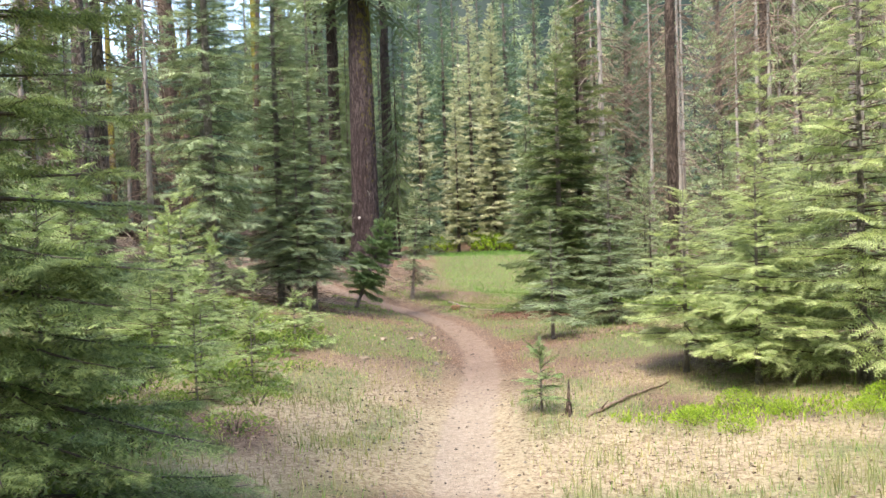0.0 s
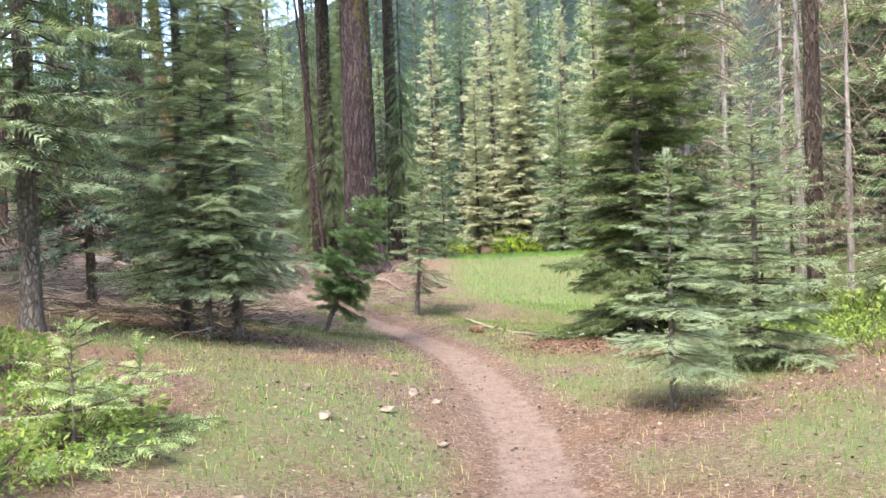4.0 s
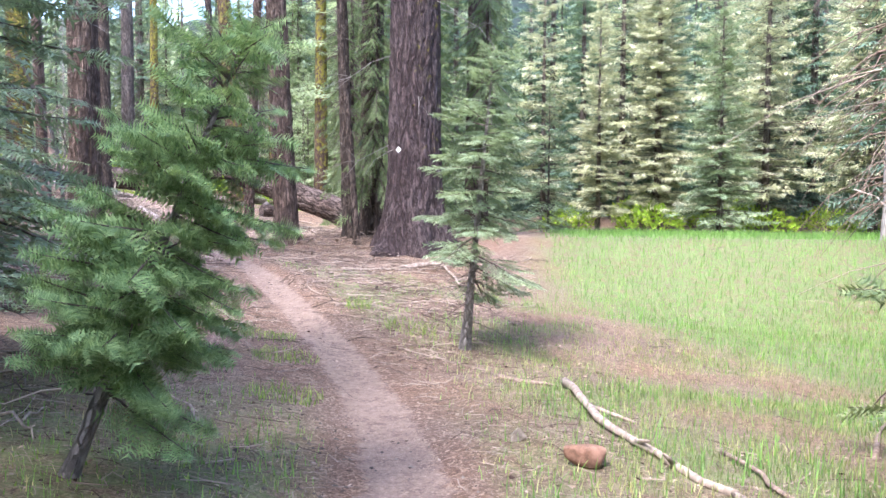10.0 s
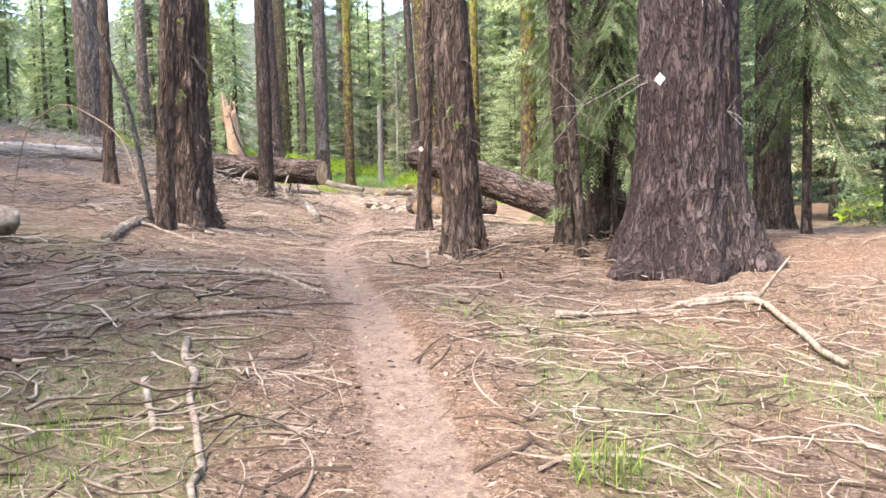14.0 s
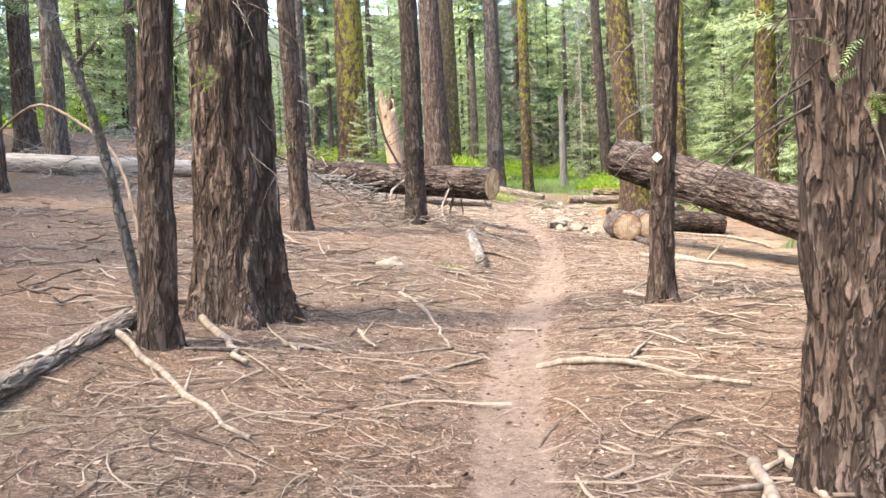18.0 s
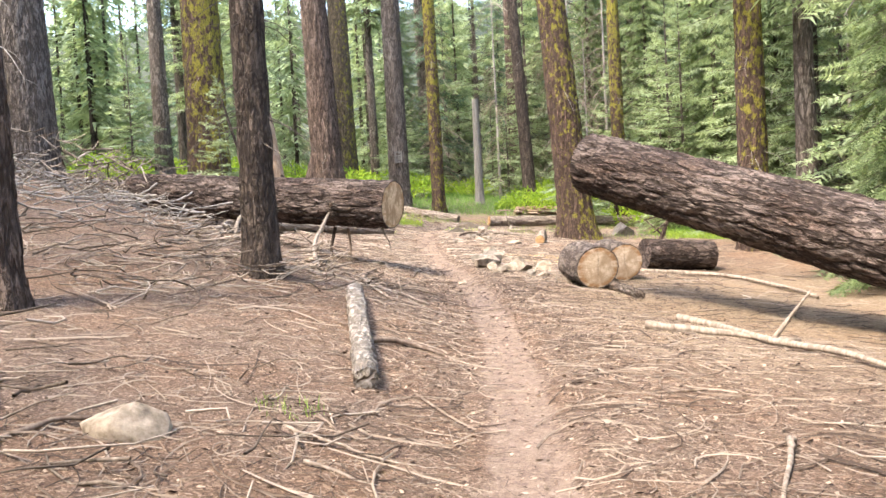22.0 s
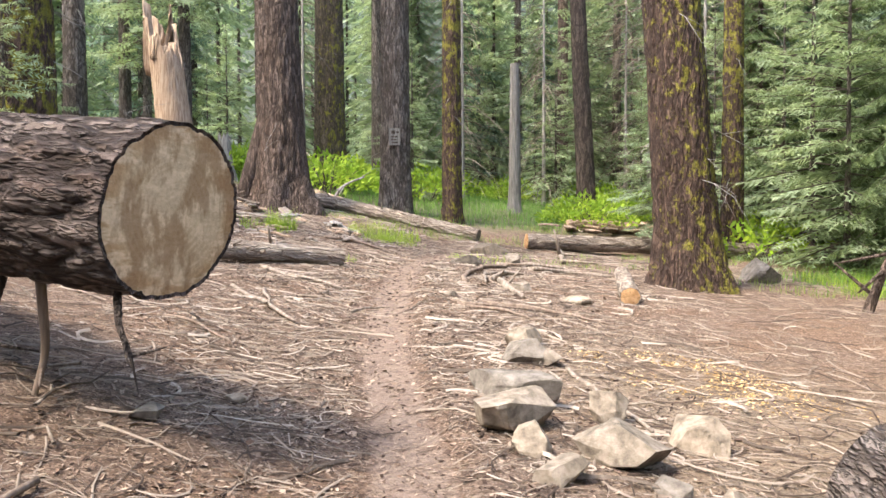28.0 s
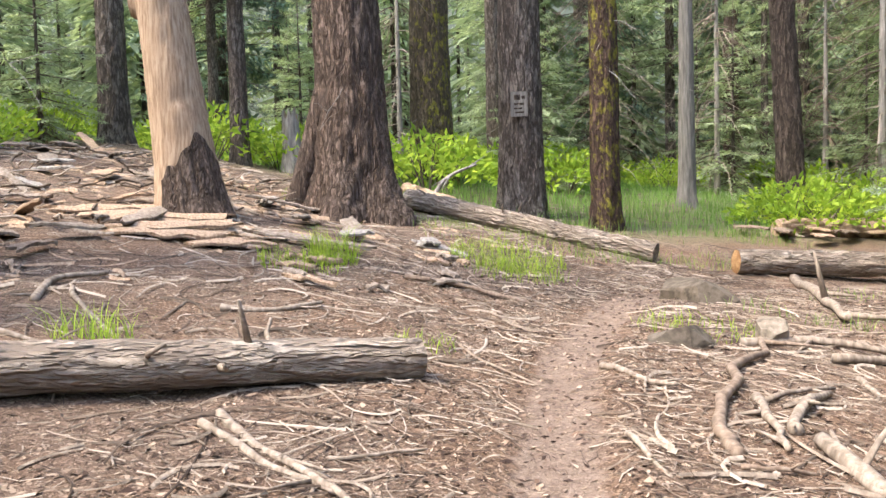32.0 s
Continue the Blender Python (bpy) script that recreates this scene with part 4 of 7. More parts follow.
ground_log("fallen_log", "long rotting log on the ground beside the trail", -26.85, 67.7, -31.7, 66.8, .17, .2, BARK_OLDLOG, seed=26, sides=44, rows=80, stubs=5, sink=.1)
ground_log("fallen_log", "sawn log with an orange cut end", -25.7, 68.2, -18.5, 75.0, .21, .19, BARK_OLDLOG, face=CUT_OLD, seed=27, sides=44, rows=90, stubs=8, sink=.1)
ground_log("small_log", "short sawn log with a fresh cut end", -19.95, 60.3, -21.5, 64.0, .14, .12, BARK_OLDLOG, face=CUT_OLD, seed=28, sides=32, rows=40, stubs=4)
ground_log("dead_log", "pale peeling log with a dark broken tip", -14.45, 44.4, -17.2, 47.9, .105, .12, BARK_PALE, seed=29, sides=32, rows=60, depth=.02)
big_tree("mossy_fir", "stout fir with yellow lichen behind the sawn log", -29.6, 57.05, 0.62, BARK_MOSS, h=30, flare=0.3, seed=31, sides=72, rows=120, depth=0.035)
big_tree("old_fir", "stout grey-brown fir at the end of the sawn log", -32.0, 52.8, 0.66, BARK_GREY, h=30, flare=0.3, lean=(-.03, 0), seed=32, sides=64, rows=110, depth=0.04)
big_tree("mossy_fir", "fir trunk with lichen standing behind the propped log", -14.3, 61.5, 0.38, BARK_MOSS, h=26, flare=0.25, seed=33, sides=56, rows=100)
big_tree("dark_fir", "dark fir trunk farther into the forest", -21.6, 72.6, 0.32, BARK_MOSS, h=26, flare=0.25, seed=34)
big_tree("old_fir", "grey fir trunk at the edge of the clearing", -42.5, 66.2, 0.42, BARK_GREY, h=26, flare=0.25, seed=35)
big_tree("slim_fir", "slim conifer trunk on the slope", -20.8, 43.3, 0.17, BARK_RED, h=20, flare=0.3, seed=36, sides=32, rows=70)
big_tree("slim_fir", "slim dark trunk beside the giant fir", -5.55, 37.6, 0.15, BARK_DARK, h=20, flare=0.3, lean=(-.03, 0), seed=37, sides=36, rows=80, low=50)
big_tree("slim_fir", "dark trunk beside the giant fir", -5.3, 38.9, 0.31, BARK_DARK, h=24, flare=0.3, seed=38, sides=48, rows=90, low=50)
big_tree("slim_fir", "thin dark trunk beside the giant fir", -5.15, 37.0, 0.08, BARK_DARK, h=14, flare=0.3, lean=(-.08, 0), seed=39, sides=24, rows=60, low=40)
big_tree("dark_fir", "dark trunk behind the giant fir", -3.0, 42.0, 0.3, BARK_DARK, h=26, flare=0.3, seed=40, low=60)
big_tree("pine_tree", "tall pine with a bare dark trunk", 5.2, 30.0, 0.2, BARK_DARK, h=22, flare=0.2, seed=141, low=30, crown=False)
big_tree("pine_tree", "tall pine with a bare dark trunk", 6.3, 22.2, 0.16, BARK_DARK, h=20, flare=0.2, seed=142, low=40)
big_tree("pine_tree", "tall dark trunk among dead twigs", 11.0, 27.5, 0.22, BARK_DARK, h=22, flare=0.2, seed=143, low=40)
for x, y, r, s in ((-9.5, 21.0, .2, 144), (-8.2, 27.8, .22, 145), (-13.5, 24.0, .25, 146), (-24.5, 40.5, .24, 147), (-29.5, 44.5, .3, 148), (-18.5, 35.5, .2, 149), (-37.5, 77, .25, 150), (-33.0, 86, .3, 151), (-26.2, 88, .25, 152), (-23.5, 83.5, .22, 153), (-41, 88, .3, 154), (-12, 78, .3, 155), (-46.5, 71, .28, 156)):
    big_tree("forest_trunk", "brown conifer trunk in the forest behind", x, y, r, BARK_RED if s % 2 else BARK_GREY, h=25, flare=.25, seed=s, sides=28, rows=60, crown=s in (146, 150, 153, 156), low=9)


for x, y, r, sd in ((-22.0, 37.5, .3, 160), (-26.5, 33.0, .34, 161), (-29.5, 38.5, .3, 162), (-24.5, 28.0, .32, 163), (-33.5, 45.5, .36, 164), (-35.5, 34.0, .3, 165), (-19.0, 24.0, .3, 166), (-13.8, 18.5, .28, 167), (-30.0, 24.5, .3, 168), (-38.0, 41.0, .34, 169)):
    big_tree("forest_trunk", "grey-brown conifer trunk on the slope above the trail", x, y, r, BARK_GREY if sd % 2 else BARK_RED, h=26, flare=.28, seed=sd, sides=28, rows=60, low=14, crown=sd in (165, 168, 169))

# ---- young conifers along the first stretch ----
conifer("fir_tree", "young white fir with dense boughs close to the trail", -2.45, 4.1, 5.2, 0.15, 1.4, .06, FIR_WARM, seed=41, fern=True, needles=10, width=.05, detail=.85, loose=.3)
conifer("fir_tree", "fir with a bare lower trunk and shaded boughs", -4.85, 16.5, 12.0, 1.9, 1.5, .11, FIR, seed=42, shape=.7, low=14, needles=6, detail=.62, width=.075, sparse=.12)
conifer("fir_tree", "dense blue-green fir in a close group", -3.95, 18.9, 12.0, 0.9, 1.25, .085, FIR, seed=43, shape=.65, low=14, needles=8, detail=.75, width=.055, droop=.14, group="young firs")
conifer("fir_tree", "dense blue-green fir in a close group", -3.1, 18.5, 9.5, 0.85, 1.1, .06, FIR, seed=44, shape=.65, low=14, needles=9, detail=.8, width=.05, droop=.12, group="young firs")
conifer("fir_tree", "thin young fir in a close group", -3.4, 18.2, 5.0, 0.9, .9, .045, FIR, seed=45, low=8, needles=9, detail=.9, width=.045, droop=.1, group="young firs")
conifer("fir_tree", "dense grey-green fir beside a leaning cedar", -4.25, 22.6, 9.0, 1.1, 1.3, .065, FIR, seed=155, shape=.65, low=16, needles=8, detail=.75, width=.055, droop=.14, group="young firs")
conifer("fir_tree", "slender fir in the shade of a group", -4.9, 24.4, 9.8, 0.9, 1.45, .06, FIR, seed=54, shape=.7, low=8, needles=5, detail=.65, width=.075, sparse=.1, group="young firs")
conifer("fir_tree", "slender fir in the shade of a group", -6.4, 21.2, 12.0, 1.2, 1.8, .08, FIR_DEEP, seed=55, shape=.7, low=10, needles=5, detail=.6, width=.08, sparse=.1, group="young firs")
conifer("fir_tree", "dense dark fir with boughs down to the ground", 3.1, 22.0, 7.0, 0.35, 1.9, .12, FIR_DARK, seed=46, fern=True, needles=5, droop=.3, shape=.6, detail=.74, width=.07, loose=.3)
conifer("pine_tree", "olive-green pine standing close behind a dark fir", 4.0, 24.0, 9.5, 0.8, 1.9, .11, PINE_OLIVE, bark=BARK_DARK, seed=146, needles=6, droop=.15, shape=.55, detail=.62, width=.09, loose=.35, category="pine tree", low=14)
conifer("fir_tree", "small young fir standing alone on a thin stem", 2.0, 15.4, 2.5, 0.55, .66, .035, FIR, seed=47, fern=True, detail=1.1, needles=17, width=.036, low=5, per=6, droop=.1)
# these four carry their sunlight in the needle colour
conifer("fir_tree", "young fir painted bright green for the sun on it", 3.25, 10.9, 2.5, 0.5, 1.05, .035, FIR_FULL_SUN, seed=48, fern=True, detail=.95, needles=8, droop=.06, group="sunlit young firs")
conifer("fir_tree", "young fir painted bright green for the sun on it", 3.85, 9.9, 3.0, 0.45, 1.1, .04, FIR_FULL_SUN, seed=49, fern=True, detail=.95, needles=8, droop=.06, group="sunlit young firs")
conifer("fir_tree", "tall fir painted bright green for the sun on it", 5.0, 9.6, 6.4, 0.4, 1.5, .06, FIR_FULL_SUN, seed=50, detail=.9, needles=8, droop=.08, group="sunlit young firs")
conifer("fir_tree", "young fir among others, painted bright for the sun", 4.6, 11.6, 4.4, 0.12, 1.3, .05, FIR_FULL_SUN, seed=56, detail=.95, needles=8, droop=.08, group="sunlit young firs")
conifer("fir_tree", "young fir with a bare grey stem and thin boughs", -1.33, 28.7, 3.9, 1.2, 1.0, .065, FIR, m=pose(-1.33, 28.7, gz(-1.33, 28.7), 0, 6, 40), seed=51, fern=True, needles=7, low=22, sparse=.3, per=6, detail=.95, shape=.55, droop=.3, loose=.6)
conifer("fir_tree", "young fir with soft spreading boughs", 3.55, 17.5, 4.0, 0.2, 1.15, .05, FIR, seed=52, fern=True, needles=10, width=.04, detail=.9, droop=.12)
conifer("cedar_sapling", "small incense cedar leaning out over the trail", -2.65, 22.5, 2.7, 0.72, .68, .05, CEDAR, m=pose(-2.65, 22.5, gz(-2.65, 22.5), -4, 22, 0), seed=53, per=9, spacing=.17, fern=True, detail=.95, needles=8, width=.075, droop=.15, lift=.6, shape=.42, loose=1.0, between=4, roll=.8, hang=.12, category="cedar")
first = conifer("fir_sapling", "bushy young fir crowding the trail's edge", -3.3, 6.4, 2.1, .08, .85, .03, FIR_SUNLIT, seed=57, detail=.9, needles=6, lift=.5, droop=.08, category="sapling", group="fir saplings")
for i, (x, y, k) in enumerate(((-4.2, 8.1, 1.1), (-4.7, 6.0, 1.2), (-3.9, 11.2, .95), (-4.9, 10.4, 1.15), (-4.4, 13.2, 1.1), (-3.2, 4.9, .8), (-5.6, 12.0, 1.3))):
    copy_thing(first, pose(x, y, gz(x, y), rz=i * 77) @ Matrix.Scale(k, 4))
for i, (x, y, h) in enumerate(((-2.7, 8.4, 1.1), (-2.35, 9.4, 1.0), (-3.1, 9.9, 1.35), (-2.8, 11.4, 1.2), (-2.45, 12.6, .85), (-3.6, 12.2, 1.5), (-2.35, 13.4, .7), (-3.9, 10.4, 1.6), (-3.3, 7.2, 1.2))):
    conifer("fir_seedling", "knee-high to waist-high bright fir seedling beside the trail", x, y, h, .06, .5, .014, FIR_SUNLIT, seed=70 + i, fern=True, detail=.9, needles=6, width=.05, group="fir seedlings", category="seedling", lift=.6, droop=.05)
conifer("pine_seedling", "small green pine seedling at the edge of the trail", 1.03, 8.95, .74, .2, .2, .014, CEDAR, seed=81, detail=1.4, per=8, needles=12, width=.03, category="seedling", lift=1.0, droop=0.0, shape=.3)

conifer("fir_tree", "airy young fir among the fallen logs", -22.9, 70.6, 8.0, .9, 1.5, .07, FIR, bark=BARK_DARK, seed=58, sparse=.3, needles=5, spacing=.3, twig=.12, width=.07, low=8)

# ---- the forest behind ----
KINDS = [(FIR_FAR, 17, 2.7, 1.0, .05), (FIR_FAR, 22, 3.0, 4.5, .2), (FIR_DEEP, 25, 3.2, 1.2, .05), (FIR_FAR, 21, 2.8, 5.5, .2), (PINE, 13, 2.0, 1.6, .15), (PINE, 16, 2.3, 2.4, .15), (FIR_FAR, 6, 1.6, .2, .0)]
FIRST = [(-16.5, 27.5), (-11, 12), (-9.0, 60.5), (-10.5, 24.5), (8.5, 58.0), (12, 57), (-33.5, 74.0)]
VARIANTS = []
for i, (mat, h, rad, base, gaps) in enumerate(KINDS):
    small, pine = h < 8, mat is PINE
    VARIANTS.append(conifer("conifer_tree" if not small else "young_fir", "tall conifer of the forest with drooping boughs" if not small else "bushy young fir in the undergrowth", *FIRST[i], h, base, rad, .011 * h, mat, bark=BARK_GREY,
        seed=60 + i, spacing=.34 if small else .45 if pine else .66, per=7, longest=.55 if small else .8, twig=.19 if small else .24 if pine else .34, needles=3, width=.10 if small else .15 if pine else .20, category="conifer tree", group="forest trees" if not small else "young firs of the forest", low=0 if small else 18,
        droop=.1 if pine else .3, lift=.6, limb=(2, 3), sparse=gaps, loose=.6 if pine else .4, between=0 if small else 2, shape=.6 if pine else .8))
for k in (4, 5):
    tagged(VARIANTS[k], "pale yellow-green pine at the edge of the meadow", group="meadow pines")
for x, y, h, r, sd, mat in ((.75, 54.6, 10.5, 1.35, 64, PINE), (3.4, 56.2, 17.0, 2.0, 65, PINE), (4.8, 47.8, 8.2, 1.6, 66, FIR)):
    conifer("pine_tree" if mat is PINE else "fir_tree", "pale pine at the far edge of the meadow, lightened for sun" if mat is PINE else "green fir standing in front of pale pines", x, y, h, 1.0, r, .012 * h, mat, bark=BARK_GREY, seed=sd, spacing=.34, per=8, twig=.17, needles=4, width=.13, droop=.1, lift=.6, shape=.55, loose=.6, category="pine tree" if mat is PINE else "fir tree", group="meadow pines", low=12)
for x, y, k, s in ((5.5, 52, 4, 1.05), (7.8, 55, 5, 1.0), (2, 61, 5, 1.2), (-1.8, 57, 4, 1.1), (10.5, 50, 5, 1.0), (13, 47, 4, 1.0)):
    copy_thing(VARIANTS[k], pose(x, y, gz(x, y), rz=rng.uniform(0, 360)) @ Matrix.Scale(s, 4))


def clear(x, y):
    v = x - float(trail_x(y))
    if -3.5 < x < 15 and 12 < y < 62:
        return False
    if y < 30 and -7.5 < v < 7.0:
        return False
    if y < 9 and -22 < x < 3:
        return False
    if y >= 30 and (-12.0 if y < 52 else -7.0) < v < 9.0:
        return False
    if -37 < x < -14 and 46 < y < 72:
        return False
    if -48 < x < -12 and 70 < y < 86:
        return False
    return True


g4 = np.random.default_rng(11)
spots = list(FIRST)
tries = 0
while len(spots) < 58 and tries < 6000:
    tries += 1
    x, y = g4.uniform(-54, 26), g4.uniform(4, 92)
    if clear(x, y) and all((x - a) ** 2 + (y - b) ** 2 > 14 for a, b in spots):
        spots.append((x, y))
        k = int(g4.choice([0, 1, 1, 2, 3, 3]))
        copy_thing(VARIANTS[k], pose(x, y, gz(x, y), rz=g4.uniform(0, 360)) @ Matrix.Scale(g4.uniform(.85, 1.35), 4))
for x, y, s in ((-6, 66, 1.0), (-2, 72, 1.1), (3, 68, .9), (8, 70, 1.1), (12, 64, .95), (-10, 74, 1.2), (6, 78, 1.2), (0, 84, 1.2), (15, 58, .9), (-14, 84, 1.1), (17, 50, .8), (20, 44, .9)):
    copy_thing(VARIANTS[2], pose(x, y, gz(x, y), rz=g4.uniform(0, 360)) @ Matrix.Scale(s, 4))
for x, y, k, s in ((0, 66, 2, .8), (4, 62, 2, .75), (-5, 62.5, 2, .7), (9, 62, 2, .8), (14, 57, 2, .7), (1, 76, 2, 1.0), (-4, 80, 2, 1.0), (7, 88, 2, 1.0), (16, 38, 1, 1.0), (18, 28, 3, 1.0), (14, 12, 1, .9), (19, 19, 3, 1.1), (-20.5, 84, 2, 1.15), (-25.2, 86.5, 2, 1.2), (-34, 90, 2, 1.2), (-17, 87.5, 2, 1.15), (-28.8, 92, 2, 1.2), (-22, 92, 0, 1.5), (-39.5, 86, 2, 1.1), (-31, 88, 0, 1.5)):
    copy_thing(VARIANTS[k], pose(x, y, gz(x, y), rz=x * 31) @ Matrix.Scale(s, 4))
for x, y, s in ((-36, 77, 1.0), (-30.5, 80, 1.1), (-26.5, 79, .9), (-23, 76, 1.2), (-18.6, 71.5, 1.5), (-15, 70, 1.8), (-12.5, 66, 1.7), (-10.5, 62, 1.5), (-19.8, 74.0, 1.7), (-21.3, 78.0, 1.5), (-17.2, 76.5, 1.7), (-10, 58, 1.0), (-39, 70, .9), (-42, 64, 1.1), (-20, 80, 1.2), (-16.5, 76, 1.3), (-44, 58, .8), (-12.5, 73, 1.2),
                (-1.0, 45, .8), (-28, 56, .7), (6.5, 27, .8), (8, 18, 1.1), (9.5, 23, .9), (7.5, 13.5, .8), (5.2, 20.5, .6), (6.2, 17.5, .55), (5.8, 23.5, .7), (7.2, 20.8, .8), (6.6, 15.4, .5), (-7.0, 12.5, .6), (-8, 17, 1.0), (-7.5, 26.5, .7), (-33, 83, 1.0), (-46, 75, 1.0), (-38, 84, 1.2)):
    copy_thing(VARIANTS[6], pose(x, y, gz(x, y), rz=g4.uniform(0, 360)) @ Matrix.Scale(s, 4))

# The last nine stand out of view around the start, added to cast shade.
for x, y, k, sc in ((-21, 30, 3, .9), (-27, 37, 1, .95), (-33.5, 43, 3, 1.0), (-17, 20, 1, .9), (-25, 26.5, 3, 1.0), (-30, 31, 0, .9), (-38, 50, 0, .8), (-11, 57.5, 0, .8), (-8, 54, 2, .6), (-6.5, 60, 2, .8), (-13, 64, 0, .8), (-4.5, 52, 0, .7), (-15.5, 68, 0, .9), (10, 44, 2, .8), (13, 38, 0, 1.0), (17, 43, 2, .9), (20, 35, 0, 1.1), (11.5, 50, 2, .9), (15, 31, 1, 1.0), (20, 26, 2, .9), (-40, 80, 0, .8), (-36, 87, 3, 1.0), (-31, 84, 0, .9), (-27.5, 88, 1, 1.0), (-24, 83, 3, .9), (-20.5, 85, 0, .9), (-16.5, 81, 1, .9), (-13.5, 76, 0, .8), (-45, 71, 3, .9), (-49, 64, 0, .9), (-47, 56, 1, 1.0), (-10.5, 69, 3, .9), (-8, 64, 0, .7), (-7.5, -9, 1, 1.0), (-2.2, -13, 3, 1.1), (-4.7, .2, 1, .9), (-13, -3, 2, 1.0), (8, -14, 1, 1.2), (-9, -19, 3, 1.1), (2, -22, 2, 1.1), (-18, 3, 1, 1.0), (-15, 9, 3, 1.0)):
    copy_thing(VARIANTS[k], pose(x, y, gz(x, y), rz=x * 47) @ Matrix.Scale(sc, 4))


def far_forest(count=360):
    """The wooded slopes all round, too far off to tell tree from tree."""
    g = np.random.default_rng(5)
    P, D, L, trunks = [], [], [], Geo()
    n = 0
    while n < count:
        a, d = (g.uniform(0, 6.283) if n % 3 == 0 else g.uniform(-1.35, .5)), g.uniform(46, 92)
        x, y = -10 + d * math.sin(a), 35 + d * math.cos(a)
        if y < -25 or math.hypot(x + 20, y - 55) < 42:
            continue
        n += 1
        z0, h = float(height(x, y)), g.uniform(14, 30)
        trunks.add(*tube([(x, y, z0 - 1), (x, y, z0 + h * .95)], [.2, .04], 3, cap=False))
        m = 190
        f = g.random(m) ** .85
        an = g.uniform(0, 6.283, m)
        out = np.stack([np.cos(an), np.sin(an), np.zeros(m) - .3], -1)
        P.append(np.stack([np.full(m, x), np.full(m, y), z0 + h * (.04 + .96 * f)], -1))
        D.append(out)
        L.append(.5 + 2.7 * (1 - f) * g.uniform(.6, 1.15, m))
    geo = sprays(np.concatenate(P), np.concatenate(D), np.concatenate(L), 2, .42, g)
    ob = thing("far_forest", "distant conifer forest on rising ground, its needles paled for haze", "forest", pose(0, 0, 0), kind="stuff")
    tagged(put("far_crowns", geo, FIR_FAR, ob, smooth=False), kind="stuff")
    tagged(put("far_trunks", trunks, BARK_DARK, ob), kind="stuff")


far_forest()


def backdrop(radius=97.0, top=44.0):
    """Glowing ring: pale wooded hillside with painted haze, far beyond the last trees."""
    m, n, l, b = material("glowing painted haze", 1.0)
    c = coords(n, l, (1, 1, .28))
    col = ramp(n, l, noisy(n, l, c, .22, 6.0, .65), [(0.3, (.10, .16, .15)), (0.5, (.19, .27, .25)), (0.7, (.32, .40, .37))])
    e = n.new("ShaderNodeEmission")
    # haze painted into the glow, paler towards the west
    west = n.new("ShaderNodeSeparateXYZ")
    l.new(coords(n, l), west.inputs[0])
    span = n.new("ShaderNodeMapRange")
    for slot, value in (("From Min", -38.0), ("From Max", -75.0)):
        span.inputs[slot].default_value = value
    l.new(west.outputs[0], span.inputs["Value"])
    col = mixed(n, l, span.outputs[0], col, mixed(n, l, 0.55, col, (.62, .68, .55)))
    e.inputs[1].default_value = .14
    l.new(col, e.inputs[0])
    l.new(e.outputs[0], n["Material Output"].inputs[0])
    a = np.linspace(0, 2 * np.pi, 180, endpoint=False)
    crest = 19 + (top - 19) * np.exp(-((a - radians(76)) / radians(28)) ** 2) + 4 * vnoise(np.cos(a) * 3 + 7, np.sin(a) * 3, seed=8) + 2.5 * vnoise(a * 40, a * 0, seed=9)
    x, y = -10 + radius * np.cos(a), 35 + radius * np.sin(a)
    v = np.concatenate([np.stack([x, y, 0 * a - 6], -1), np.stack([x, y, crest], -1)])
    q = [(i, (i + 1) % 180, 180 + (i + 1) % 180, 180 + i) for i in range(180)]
    return tagged(put("backdrop", Geo().add(v, q=q), m), "glowing backdrop painted as a pale hazy wooded hillside", "backdrop", kind="structure")


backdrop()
diamond(-3.95, 36.1, 2.04, .155, -22, "white diamond trail marker on the giant fir")
diamond(-10.2, 42.22, 1.80, .135, 20, "pale diamond trail marker nailed to a slim pine")


# ---- shrubs, grass, litter ----
def leaf_cloud(g, n, rx, ry, h, size):
    """n small leaves in a low mound: vertices, triangles."""
    a, r, u = g.uniform(0, 6.283, n), np.sqrt(g.random(n)), g.random(n)
    top = h * (1 - .6 * r ** 2)
    c = np.stack([rx * r * np.cos(a), ry * r * np.sin(a), top * (.15 + .85 * u ** .6)], -1)
    d = g.normal(0, 1, (n, 3)) + np.stack([np.cos(a), np.sin(a), np.full(n, .5)], -1)
    d /= np.linalg.norm(d, axis=1)[:, None]
    s = np.cross(d, g.normal(0, 1, (n, 3)))
    s /= np.linalg.norm(s, axis=1)[:, None]
    w = size * g.uniform(.6, 1.3, n)[:, None]
    v = np.stack([c, c + d * w + s * w * .42, c + d * w * 2, c + d * w - s * w * .42], 1).reshape(-1, 3)
    i = np.arange(n)[:, None] * 4
    return v, np.concatenate([i + [0, 1, 2], i + [0, 2, 3]])


SHRUBS = []
